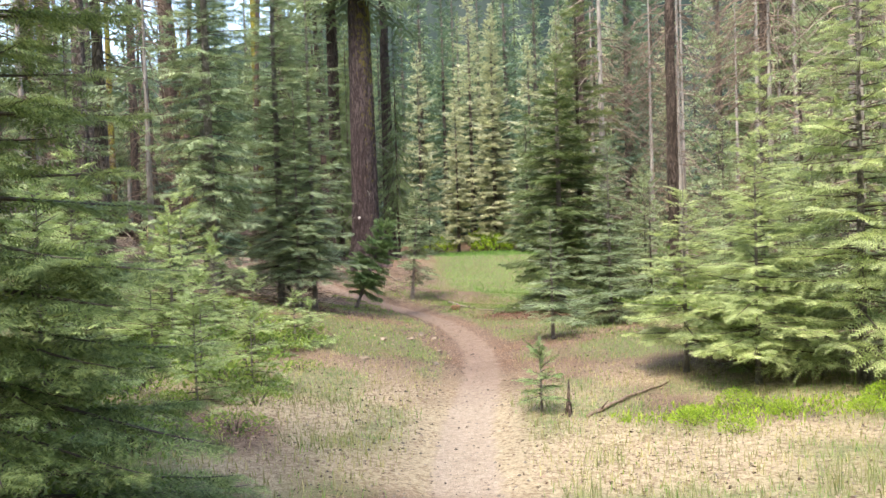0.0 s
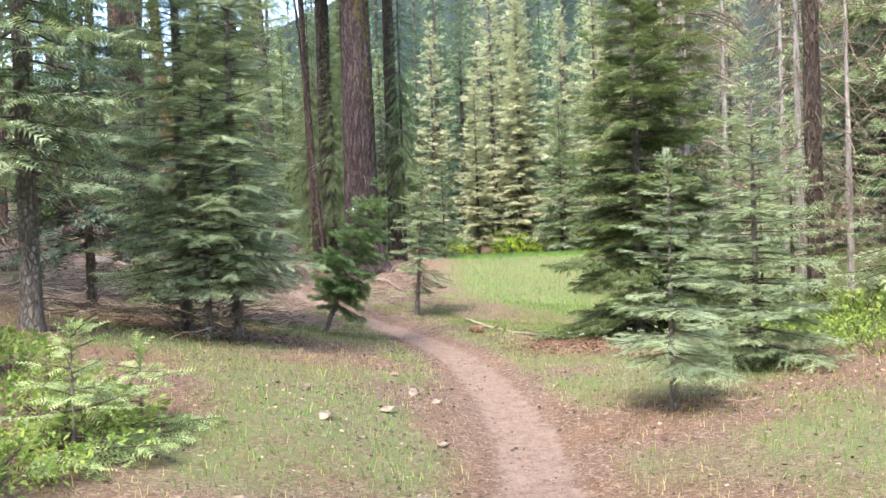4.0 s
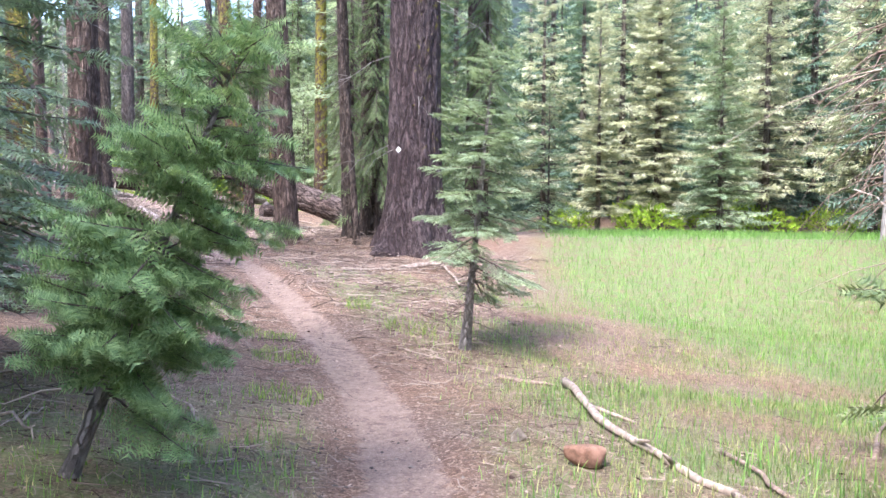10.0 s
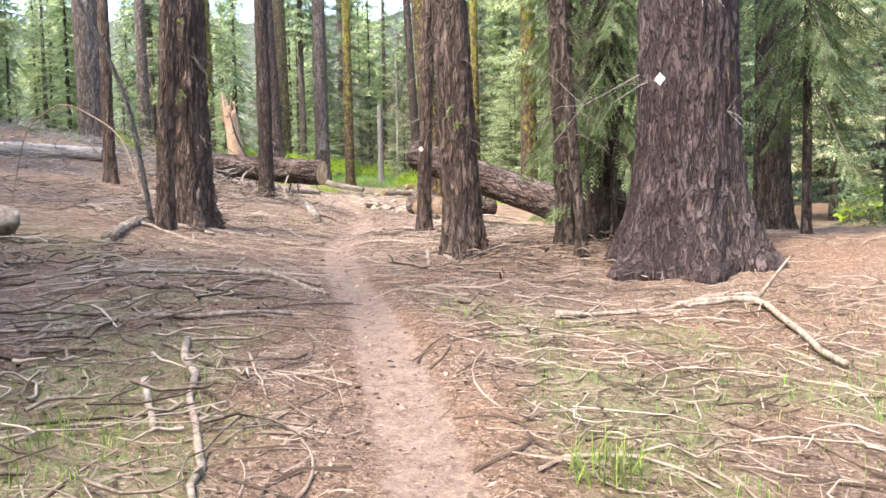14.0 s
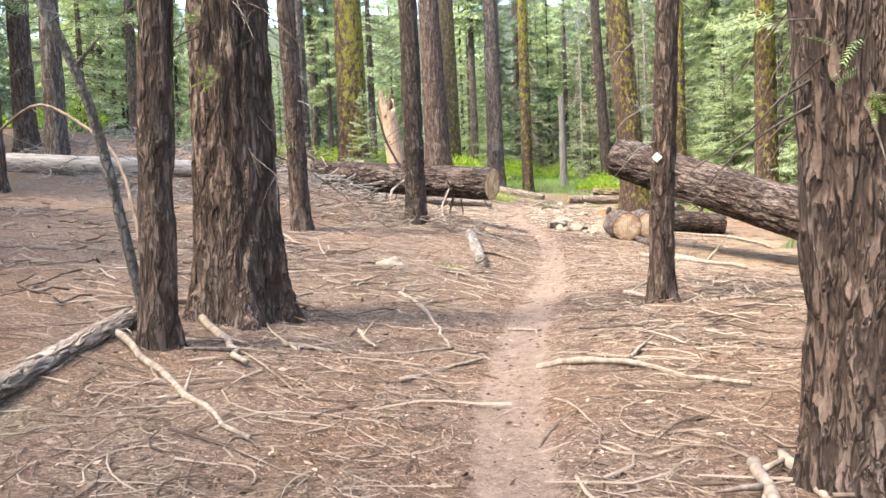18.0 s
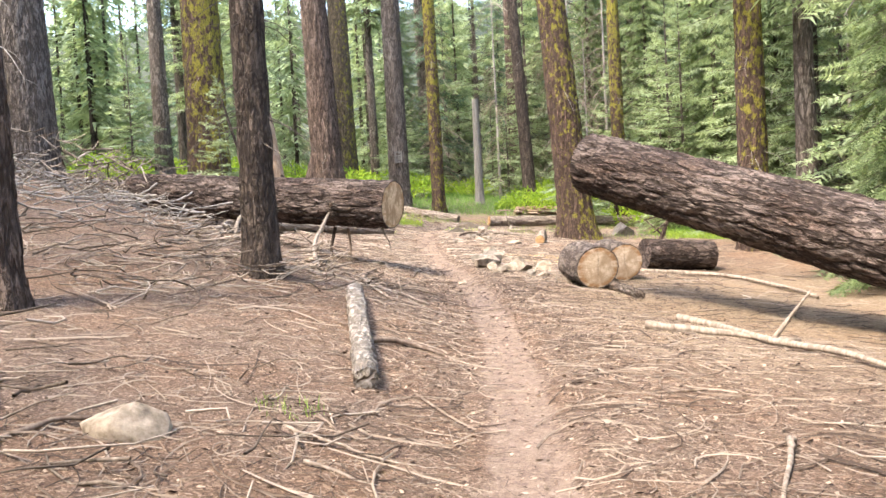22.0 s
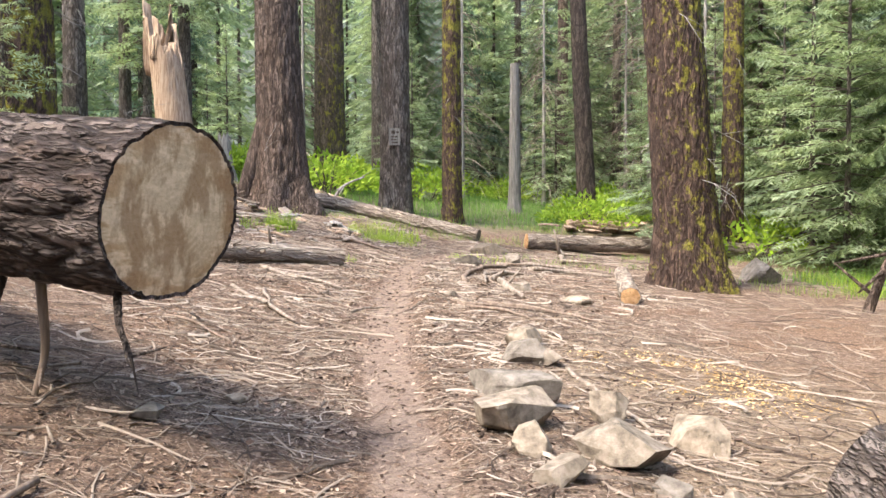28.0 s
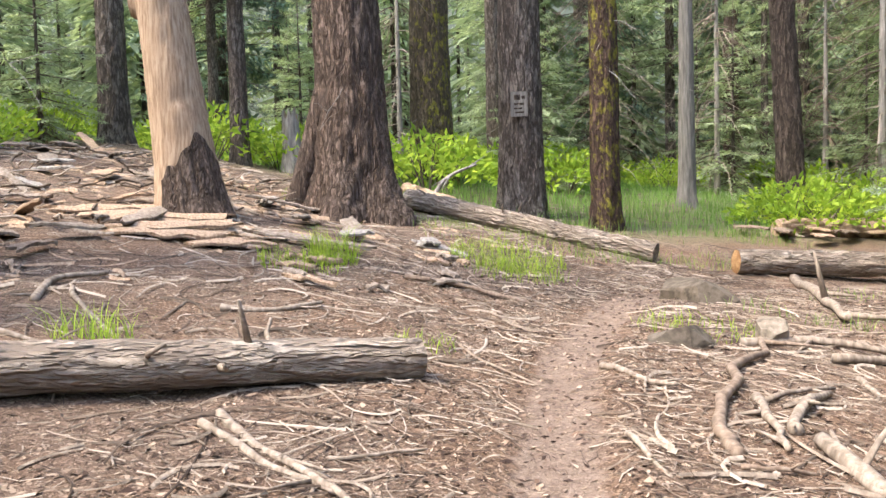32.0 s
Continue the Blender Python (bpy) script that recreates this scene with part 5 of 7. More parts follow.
for i, (mat, n, size, label) in enumerate(((LIME, 620, .07, "shrub painted bright lime green for the sun on it"), (HERB, 500, .045, "low green leafy shrub"), (LIME, 520, .08, "shrub painted bright lime green for the sun on it"))):
    x, y = ((-27.0, 74.0), (-3.4, 8.9), (-36.5, 79))[i]
    ob = thing("shrub", label, "shrub", pose(x, y, gz(x, y)), "undergrowth shrubs")
    gs = np.random.default_rng(90 + i)
    v, t = leaf_cloud(gs, n, 1.0, .9, .9 if i != 1 else .5, size)
    tagged(put("foliage", Geo().add(v, t=t), mat, ob, smooth=False), kind="stuff")
    st = Geo()
    for _ in range(14):
        e = np.array([gs.uniform(-.8, .8), gs.uniform(-.7, .7), gs.uniform(.3, .75)]) * (1 if i != 1 else .6)
        st.add(*tube([(e[0] * .2, e[1] * .2, -.05), e * [.6, .6, .6], e], [.012, .008, .004], 4, cap=False))
    tagged(put("stem_wood", st, TWIG, ob), kind="stuff")
    SHRUBS.append(ob)
g5 = np.random.default_rng(17)
for x0, x1, y0, y1, n, ks in ((-50, -22, 73, 92, 60, (0, 2)), (-48, -33, 68, 78, 34, (0, 2)), (-26, -14, 72, 80, 14, (0, 2)), (-52, -38, 56, 74, 16, (0, 2)), (-20, -8, 68, 88, 10, (0, 1)), (-38, -27, 50, 58, 0, (0,)), (-2, 14, 52, 60, 10, (0, 2)), (-44, -33, 38, 48, 8, (0, 2)), (-5.2, -2.0, 4.0, 15, 60, (1,)), (4.2, 8.5, 12, 24, 26, (1,)), (3, 8, 6, 9, 5, (1,)), (2.0, 5, 7.4, 8.6, 9, (0,))):
    for _ in range(n):
        x, y = g5.uniform(x0, x1), g5.uniform(y0, y1)
        s = g5.uniform(.7, 1.7) if y > 20 else g5.uniform(.3, .75) if x < 0 else g5.uniform(.12, .26) if y < 9 else g5.uniform(.4, .9)
        copy_thing(SHRUBS[int(g5.choice(ks))], pose(x, y, gz(x, y), rz=g5.uniform(0, 360)) @ Matrix.Scale(s, 4))


def blades(name, label, pts, h, mat, seed, w=.006, splay=.6):
    g = np.random.default_rng(seed)
    n = len(pts)
    a = g.uniform(0, 6.283, n)
    hh = h * g.uniform(.45, 1.25, n)
    side = np.stack([np.cos(a), np.sin(a), 0 * a], -1) * (w * g.uniform(.6, 1.4, n))[:, None]
    bend = np.stack([np.cos(a + 1.5), np.sin(a + 1.5), 0 * a], -1) * (hh * g.uniform(.1, splay, n))[:, None]
    up = np.stack([0 * a, 0 * a, hh], -1)
    v = np.stack([pts - side, pts + side, pts + bend * .35 + up * .6 + side * .7, pts + bend * .35 + up * .6 - side * .7, pts + bend + up], 1).reshape(-1, 3)
    i = np.arange(n)[:, None] * 5
    t = np.concatenate([i + [0, 1, 2], i + [0, 2, 3], i + [3, 2, 4]])
    return tagged(put(name, Geo().add(v, t=t), mat, smooth=False), label, "grass", kind="stuff")


def open_ground(x, y):
    """0 under the dark fir, 1 away from it."""
    return smooth01(1.5, 2.5, np.hypot(x - 2.9, y - 21.2))


def scatter(g, n, x0, x1, y0, y1, density):
    x, y = g.uniform(x0, x1, n), g.uniform(y0, y1, n)
    keep = g.random(n) < density(x, y)
    x, y = x[keep], y[keep]
    return np.stack([x, y, relief(x, y) - .01], -1)


g6 = np.random.default_rng(23)
blades("meadow_grass", "lush green meadow grass", scatter(g6, 105000, -2.5, 15, 23, 58, lambda x, y: smooth01(.15, .9, grassy(x, y)) * .7), .18, GRASS, 1, .0045)
blades("forest_grass", "fresh green grass under the trees behind the clearing", scatter(g6, 60000, -44, -12, 65, 82, lambda x, y: smooth01(.2, .8, grassy(x, y)) * .8), .28, GRASS, 4, .007)
blades("sparse_grass", "thin green grass on brown ground at the meadow's edge", scatter(g6, 90000, -3, 9, 20, 36, lambda x, y: open_ground(x, y) * (.2 + .8 * smooth01(.25, .55, fbm(x * .8, y * .8, seed=77))) * smooth01(.6, 2.2, x - trail_x(y)) * (1 - .9 * smooth01(27, 31, y - .9 * np.maximum(x + 1, 0)))), .085, SPARSE, 5, .004)
blades("glade_grass", "patches of fresh grass between the fallen logs", scatter(g6, 30000, -36, -15, 64.5, 72, lambda x, y: .8 * smooth01(.5, .62, fbm(x * .7, y * .7, seed=91)) * smooth01(.8, 1.6, np.abs(x - trail_x(y)))), .17, HERB, 7, .004, 1.1)
blades("verge_grass", "short green grass along the trail", scatter(g6, 120000, -7, 7, 1, 34, lambda x, y: grassy(x, y) * .8 * open_ground(x, y)), .085, GRASS, 2, .003)
blades("low_herbs", "low green herbs between the grass and the pine needles", scatter(g6, 60000, -7, 8, 1, 25, lambda x, y: open_ground(x, y) * (.02 + .55 * smooth01(.48, .66, fbm(x * .9, y * .9, seed=44))) * (1 - .8 * dryness(x, y)) * smooth01(.5, 1.1, np.abs(x - trail_x(y)))), .045, HERB, 6, .006)
blades("dry_grass", "short dry straw-coloured grass", scatter(g6, 110000, -6, 7, 1, 24, lambda x, y: open_ground(x, y) * np.clip(dryness(x, y) * .6 + .12, 0, 1) * smooth01(.45, .8, np.abs(x - trail_x(y)))), .085, STRAW, 3, .004)

blades("ground_cover", "low yellow-green leafy ground cover in the sun", scatter(g6, 8000, 1.7, 6.0, 7.3, 9.6, lambda x, y: smooth01(.36, .56, fbm(x * 1.3, y * 1.3, seed=58)) * np.exp(-((y - 8.35 - .12 * (x - 3)) / .36) ** 2)), .06, LIME, 8, .009, 1.4)


def tufts(spots, seed):
    g = np.random.default_rng(seed)
    for x, y, r, h, n in spots:
        n = n * 4 // 5
        a, d = g.uniform(0, 6.283, n), r * np.sqrt(g.random(n))
        px, py = x + d * np.cos(a), y + d * np.sin(a)
        blades("grass_tuft", "tuft of fresh green grass on bare ground", np.stack([px, py, relief(px, py) - .01], -1), h, LIME if y > 44 else HERB if y > 15 else SPARSE, seed + n, .004 if y > 15 else .0025, 1.3)


tufts(((-3.15, 27.08, .38, .1, 260), (-2.53, 25.42, .38, .1, 260), (-3.76, 28.01, .38, .1, 260), (-28.2, 61.9, .32, .40, 300), (-27.9, 65.0, .9, .26, 800), (-27.2, 64.3, .7, .2, 300), (-28.0, 61.2, .5, .22, 260), (-26.3, 58.0, .3, .25, 160), (-24.0, 62.9, .6, .15, 200), (-16.5, 66.5, 1.6, .25, 1500), (-18.0, 68.5, 1.2, .25, 900), (-3.2, 30.2, .22, .2, 120), (-2.2, 29.3, .4, .14, 200), (-5.9, 29.0, .5, .13, 200), (-14.4, 43.4, .25, .1, 80), (-25.2, 60.3, .3, .12, 100), (.95, 5.6, .16, .34, 60), (1.65, 5.2, .22, .3, 90), (1.3, 6.6, .2, .2, 60), (2.9, 5.6, .3, .3, 120), (-1.2, 7.2, .35, .2, 160), (-1.5, 9.0, .4, .2, 160), (.95, 9.4, .25, .22, 90)), 31)


def strewn(g, n, wide, y0, y1, density):
    """Places beside the trail, thinning outwards."""
    y = g.uniform(y0, y1, n)
    x = trail_x(y) + wide * g.uniform(-1, 1, n) * np.sqrt(g.random(n))
    keep = g.random(n) < density(x, y)
    x, y = x[keep], y[keep]
    return np.stack([x, y, relief(x, y) - .01], -1)


def litter(P, g, lmin, lmax, rmin, rmax, segs=2, bend=.3):
    """Twigs lying at places P, as one mesh of many."""
    m = len(P)
    a, ln = g.uniform(0, 6.283, m), lmin + (lmax - lmin) * g.random(m) ** 2.0
    cur = g.normal(0, bend, m)
    r = (rmin + (rmax - rmin) * g.random(m) ** 2) * (.5 + ln / lmax * .5)
    s = np.linspace(-.5, .5, segs + 1)
    ang = a[:, None] + cur[:, None] * s[None] * 3
    x = P[:, 0:1] + ln[:, None] * s[None] * np.cos(ang)
    y = P[:, 1:2] + ln[:, None] * s[None] * np.sin(ang)
    z = relief(x, y) + r[:, None] * .7 + np.abs(g.normal(0, .012, (m, 1))) + g.normal(0, .02, (m, 1)) * s[None] * 2 * np.clip(ln, 0, .5)[:, None]
    taper = r[:, None] * (1 - .45 * (s[None] + .5))
    px, py = -np.sin(ang), np.cos(ang)
    ring = [(-1.0, -.6), (0, .9), (1.0, -.6)]
    V = np.stack([np.stack([x + px * taper * o, y + py * taper * o, z + taper * u], -1) for o, u in ring], 2)
    V = V.reshape(m, -1, 3)
    k = []
    for i in range(segs):
        for j in range(2):
            k.append((i * 3 + j, i * 3 + j + 1, (i + 1) * 3 + j + 1, (i + 1) * 3 + j))
    q = (np.array(k)[None] + (np.arange(m) * 3 * (segs + 1))[:, None, None]).reshape(-1, 4)
    return Geo().add(V.reshape(-1, 3), q=q)


def off_trail(x, y):
    return smooth01(.22, .6, np.abs(x - trail_x(y)))


def woods(x, y):
    return np.clip(smooth01(20, 24, y) + .03 + .2 * smooth01(-3.5, -2.0, -np.abs(x + 5)) * smooth01(15, 20, y), 0, 1) * (.06 + .94 * off_trail(x, y)) * (1 - .93 * smooth01(1.5, 3.2, x - trail_x(y)) * smooth01(22, 25, y) * (1 - smooth01(44, 46, y)) * smooth01(-3, 0, x))


g8 = np.random.default_rng(61)
tagged(put("fallen_twigs", litter(strewn(g8, 40000, 5.5, 15, 68, woods), g8, .04, .40, .0018, .0062), LITTER), "brown and grey fallen twigs strewn over the forest floor", "twigs", kind="stuff")
tagged(put("distant_twigs", litter(strewn(g8, 22000, 16, 20, 84, lambda x, y: woods(x, y) * smooth01(3, 6, np.abs(x - trail_x(y)))), g8, .2, .9, .006, .014), LITTER), "fallen twigs farther off on the forest floor", "twigs", kind="stuff")
tagged(put("fallen_sticks", litter(strewn(g8, 6000, 7.0, 25, 70, lambda x, y: woods(x, y) * off_trail(x, y) * smooth01(26, 30, y)), g8, .3, 1.2, .005, .013, 5, .32), LITTER), "bleached fallen sticks strewn over the forest floor", "sticks", kind="stuff")


def chips(P, g, lmin, lmax):
    m = len(P)
    a, ln = g.uniform(0, 6.283, m), lmin + (lmax - lmin) * g.random(m) ** 1.6
    d = np.stack([np.cos(a), np.sin(a), g.normal(0, .2, m)], -1) * ln[:, None] / 2
    s = np.stack([-np.sin(a), np.cos(a), g.normal(0, .5, m)], -1) * (ln * g.uniform(.15, .5, m))[:, None] / 2
    c = P + [0, 0, .016]
    v = np.stack([c - d - s * .5, c + s * -1, c + d, c + s], 1).reshape(-1, 3)
    i = np.arange(m)[:, None] * 4
    return Geo().add(v, q=(i + [0, 1, 2, 3]))


tagged(put("needle_litter", chips(strewn(g8, 48000, 5, 3, 68, lambda x, y: .3 + .7 * off_trail(x, y)), g8, .012, .05), LITTER, smooth=False), "dry needles and cone scales on the ground", "litter", kind="stuff")
tagged(put("bark_chips", chips(strewn(g8, 150000, 4.8, 27, 68, lambda x, y: (.28 + .14 * smooth01(45, 52, y) + .6 * off_trail(x, y)) * (.3 + .7 * smooth01(42, 50, y))), g8, .015, .075), CHIP, smooth=False), "brown bark chips and wood splinters on the ground", "litter", kind="stuff")

tagged(put("thin_sticks", litter(strewn(g8, 3200, 6.5, 34, 56, lambda x, y: off_trail(x, y)), g8, .12, .6, .003, .009, 4, .3), LITTER), "thin grey-brown sticks scattered over the needles", "sticks", kind="stuff")
tagged(put("broken_sticks", litter(strewn(g8, 2000, 6.5, 53, 68, lambda x, y: off_trail(x, y)), g8, .12, .7, .006, .021, 5, .3), DEAD), "short thick grey-brown sticks littering the ground by the logs", "sticks", kind="stuff")
tagged(put("loose_twigs", litter(strewn(g8, 11000, 5.5, 53, 68, lambda x, y: off_trail(x, y)), g8, .04, .22, .002, .007), DEAD), "small broken grey twigs among the bark chips", "twigs", kind="stuff")


# ---- stones ----
def stone_material():
    m, n, l, b = material("granite", 0.85)
    c = coords(n, l)
    col = ramp(n, l, noisy(n, l, c, 9.0, 6.0, 0.65), [(0.30, (.09, .075, .06)), (0.47, (.22, .19, .155)), (0.70, (.39, .345, .295))])
    info = n.new("ShaderNodeObjectInfo")
    col = mixed(n, l, 1.0, col, ramp(n, l, info.outputs["Random"], [(0.0, (.65, .65, .66)), (1.0, (1.1, 1.02, .92))]), "MULTIPLY")
    l.new(col, b.inputs["Base Color"])
    bumped(n, l, b, noisy(n, l, c, 30.0, 6.0, 0.7), 0.6, 0.02)
    return m


STONE = stone_material()
STONE_DARK = STONE.copy()
STONE_DARK.node_tree.nodes["Principled BSDF"].inputs["Base Color"].default_value = (.14, .12, .1, 1)
for r in STONE_DARK.node_tree.nodes:
    if r.bl_idname == "ShaderNodeValToRGB":
        for e in r.color_ramp.elements:
            e.color = tuple(c * .62 for c in e.color[:3]) + (1,)


def stone(x, y, w, d, h, seed, name="stone", label="weathered grey stone half sunk in the ground", spin=0, sink=.3, mat=None, blocky=True):
    g = np.random.default_rng(seed)
    na, nb = (48, 26) if blocky else (30, 18)
    a, b = np.meshgrid(np.linspace(0, 2 * np.pi, na, endpoint=False), np.linspace(-np.pi / 2, np.pi / 2, nb))
    p = np.stack([np.cos(b) * np.cos(a), np.cos(b) * np.sin(a), np.sin(b)], -1)
    if blocky:
        p = np.sign(p) * np.abs(p) ** .6
    p *= (.82 + .36 * fbm(p[..., 0] * 1.4 + seed, p[..., 1] * 1.4, p[..., 2] * 1.4, seed=seed))[..., None]
    for _ in range(13):
        nrm = g.normal(0, 1, 3)
        nrm /= np.linalg.norm(nrm)
        lim = g.uniform(.5, .85) if blocky else g.uniform(.42, .80)
        over = np.maximum(p @ nrm - lim, 0)
        p = p - over[..., None] * nrm * (1.0 if blocky else .85)
    p = p * [w / 2, d / 2, h / 2]
    i, j = np.meshgrid(np.arange(nb - 1), np.arange(na), indexing="ij")
    q = np.stack([i * na + j, i * na + (j + 1) % na, (i + 1) * na + (j + 1) % na, (i + 1) * na + j], -1).reshape(-1, 4)
    ob = put(name, Geo().add(p, q=q), mat or STONE, smooth=not blocky)
    ob.matrix_world = pose(x, y, gz(x, y) + h * (.5 - sink), 0, 0, spin)
    return tagged(ob, label, "stone", "stones")


for i, (x, y, w, d, h) in enumerate(((-19.3, 56.0, .46, .40, .44), (-18.55, 54.3, .80, .45, .46), (-18.25, 54.0, .34, .30, .28), (-17.7, 54.2, .64, .46, .40), (-17.85, 53.6, .34, .28, .22), (-17.0, 53.85, .30, .26, .18), (-17.35, 53.9, .26, .22, .16), (-18.95, 55.4, .42, .34, .2), (-16.6, 54.1, .22, .2, .15),
                                     (-18.1, 52.5, .26, .2, .07), (-19.62, 56.6, .40, .34, .26), (-21.4, 59.9, .38, .3, .2), (-21.75, 58.5, .18, .16, .12), (-20.5, 59.7, .5, .36, .16), (-19.2, 56.1, .4, .3, .2), (-18.1, 54.95, .40, .34, .34), (-17.45, 54.85, .52, .40, .34), (-18.85, 54.95, .9, .5, .3), (-20.2, 53.4, .2, .18, .12), (-20.05, 52.6, .24, .2, .16), (-19.5, 49.8, .4, .3, .26), (-18.05, 49.4, .22, .2, .14), (-.3, 24.6, .16, .14, .14),
                                     (-.6, 16.4, .18, .14, .10), (-.2, 14.3, .12, .1, .07), (-.75, 15.2, .22, .18, .07), (-1.2, 14.5, .16, .14, .1), (-.3, 16.1, .14, .12, .09), (-.25, 12.7, .16, .14, .09), (-1.6, 15.6, .16, .12, .08), (-.9, 17.6, .14, .12, .07), (-1.3, 12.2, .18, .14, .08))):
    stone(x, y, w, d, h, 200 + i, spin=i * 53)
STONE_PINK = STONE.copy()
for r in STONE_PINK.node_tree.nodes:
    if r.bl_idname == "ShaderNodeValToRGB":
        for e in r.color_ramp.elements:
            e.color = (e.color[0] * 1.0, e.color[1] * .82, e.color[2] * .75, 1)
stone(.2, 24.1, .38, .28, .27, 249, "stone", "smooth reddish stone beside a fallen branch", 20, .25, STONE_PINK, False)
stone(-11.8, 33.05, .95, .8, .75, 240, "boulder", "rounded grey boulder lying on the needles", 20, .25, blocky=False)
stone(-13.2, 30.9, .9, .8, .6, 247, "boulder", "rounded grey boulder lying on the needles", 70, .3, blocky=False)
stone(-14.75, 42.3, .62, .5, .4, 241, "boulder", "pale grey stone bedded in the needles", 0, .45, blocky=False)
stone(-24.85, 64.9, 1.25, .8, .5, 242, "boulder", "dark flat-topped boulder beside the trail", 10, .35, STONE_DARK)
stone(-23.8, 62.3, .75, .6, .4, 243, "boulder", "dark grey stone beside the trail", 50, .45, STONE_DARK)
stone(-23.3, 63.0, .35, .35, .35, 246, "boulder", "squarish brown stone beside a boulder", 20, .3)
stone(-19.5, 66.5, .9, .8, .7, 244, "boulder", "pale grey boulder behind a mossy fir", 0, .3)


# ---- branches lying about ----
def branch(line, r, mat=DEAD, rise=0.0, label="bleached dead branch lying on the ground"):
    """A fallen branch along a line of ground places."""
    p = np.array(line, float)
    s = np.linspace(0, len(p) - 1, max(7, 5 * (len(p) - 1) + 1))
    x = np.interp(s, np.arange(len(p)), p[:, 0])
    y = np.interp(s, np.arange(len(p)), p[:, 1])
    k = int(abs(p[0, 0] * 97 + p[0, 1] * 31)) % 9973
    g = np.random.default_rng(k)
    for _ in range(2):
        x[1:-1], y[1:-1] = (x[:-2] + 2 * x[1:-1] + x[2:]) / 4, (y[:-2] + 2 * y[1:-1] + y[2:]) / 4
    ln = np.hypot(np.diff(p[:, 0]), np.diff(p[:, 1])).sum()
    x, y = x + g.normal(0, .008 * ln, len(x)), y + g.normal(0, .008 * ln, len(x))
    z = relief(x, y) + r * .8 + rise + .02 * np.sin(s * 2.1 + k)
    c = np.array([x.mean(), y.mean(), relief(x, y).mean()])
    q = np.stack([x, y, z], -1) - c
    rad = .85 * r * np.linspace(1.1, .6, len(x)) * g.uniform(.85, 1.15, len(x))
    ob = thing("fallen_branch", label if mat is DEAD else "brown dead branch lying on the ground", "branch", pose(*c), "fallen branches")
    stem = put("stem", Geo().add(*tube(q, rad, 8)), mat, ob)
    for _ in range(int(g.integers(1, 4))):
        i = int(g.integers(1, len(x) - 1))
        d = g.normal(0, 1, 3) * [1, 1, .35]
        d /= np.linalg.norm(d)
        e = r * g.uniform(4, 12)
        put("side_twig", Geo().add(*tube([q[i], q[i] + d * e * .5, q[i] + d * e + [0, 0, -.01]], [r * .5, r * .35, r * .18], 6)), mat, stem)
    return ob


branch([(-24.52, 57.78), (-23.9, 57.8), (-23.45, 57.85)], 0.029)
branch([(-22.33, 59.78), (-22.66, 60.31), (-23.04, 61.71), (-23.52, 63.51)], 0.051, TWIG_BROWN)
branch([(-22.87, 59.54), (-22.63, 59.36), (-22.42, 59.19)], 0.022)
branch([(-23.82, 58.1), (-23.57, 58.59)], 0.014)
branch([(-23.45, 62.69), (-22.98, 63.23), (-22.4, 63.38)], 0.052)
branch([(-21.84, 60.11), (-21.57, 59.77)], 0.053)
branch([(-22.63, 60.9), (-22.34, 60.38), (-22.13, 60.07)], 0.039)
branch([(-22.55, 60.79), (-22.37, 61.71)], 0.024)
branch([(-22.22, 60.4), (-22.31, 60.91), (-22.31, 61.43)], 0.048)
branch([(-27.63, 58.12), (-28.19, 58.52), (-28.19, 59.03)], 0.044)
branch([(-27.78, 58.5), (-26.89, 58.28), (-26.27, 58.2)], 0.025)
branch([(-26.78, 59.37), (-26.53, 59.73), (-26.47, 60.27)], 0.036)
branch([(-27.18, 62.13), (-26.53, 62.48), (-25.89, 62.88)], 0.039, TWIG_BROWN)
branch([(-26.71, 57.53), (-26.23, 57.76), (-25.89, 57.99)], 0.024)
branch([(-23.84, 60.91), (-23.47, 60.81), (-23.15, 60.75)], 0.032)
branch([(-24.84, 68.46), (-23.77, 66.12), (-23.13, 65.0)], 0.089)
branch([(-22.24, 59.63), (-22.01, 59.73), (-21.92, 59.91)], 0.018, TWIG_BROWN)
branch([(-22.34, 62.26), (-22.04, 61.81)], 0.034)
branch([(-23.75, 56.54), (-22.82, 56.17), (-21.96, 55.79)], 0.033)
branch([(-23.47, 56.82), (-22.64, 56.13)], 0.027)
branch([(-22.24, 54.7), (-21.99, 55.05), (-21.68, 55.39)], 0.021)
branch([(-22.56, 54.57), (-22.08, 54.59), (-21.52, 54.57)], 0.020, TWIG_BROWN)
branch([(-24.67, 57.97), (-23.73, 57.86), (-23.02, 57.8)], 0.032)
branch([(-21.31, 57.97), (-20.75, 57.97), (-20.18, 57.74)], 0.03, TWIG_BROWN)
branch([(-21.26, 58.41), (-20.37, 58.59), (-19.44, 58.58)], 0.031, TWIG_BROWN)
branch([(-22.04, 60.33), (-21.08, 59.29)], 0.059)
branch([(-23.8, 55.51), (-24.32, 56.06)], 0.034)
branch([(-25.6, 56.43), (-24.58, 56.27)], 0.045)
branch([(-22.05, 56.83), (-22.07, 57.22), (-22.06, 57.55)], 0.017)
branch([(-22.63, 62.64), (-22.21, 63.33), (-21.51, 63.48)], 0.045)
branch([(-20.03, 58.31), (-19.4, 58.08)], 0.022)
branch([(-22.93, 56.88), (-22.46, 57.14)], 0.017)
branch([(-20.72, 57.41), (-20.49, 57.2)], 0.025)
branch([(-18.83, 48.67), (-18.2, 48.92), (-17.57, 49.12), (-16.81, 49.14)], 0.030)
branch([(-18.41, 49.75), (-18.9, 50.43), (-19.48, 51.58)], 0.032, TWIG_BROWN)
branch([(-18.32, 49.75), (-18.57, 50.39), (-18.73, 51.06)], 0.021)
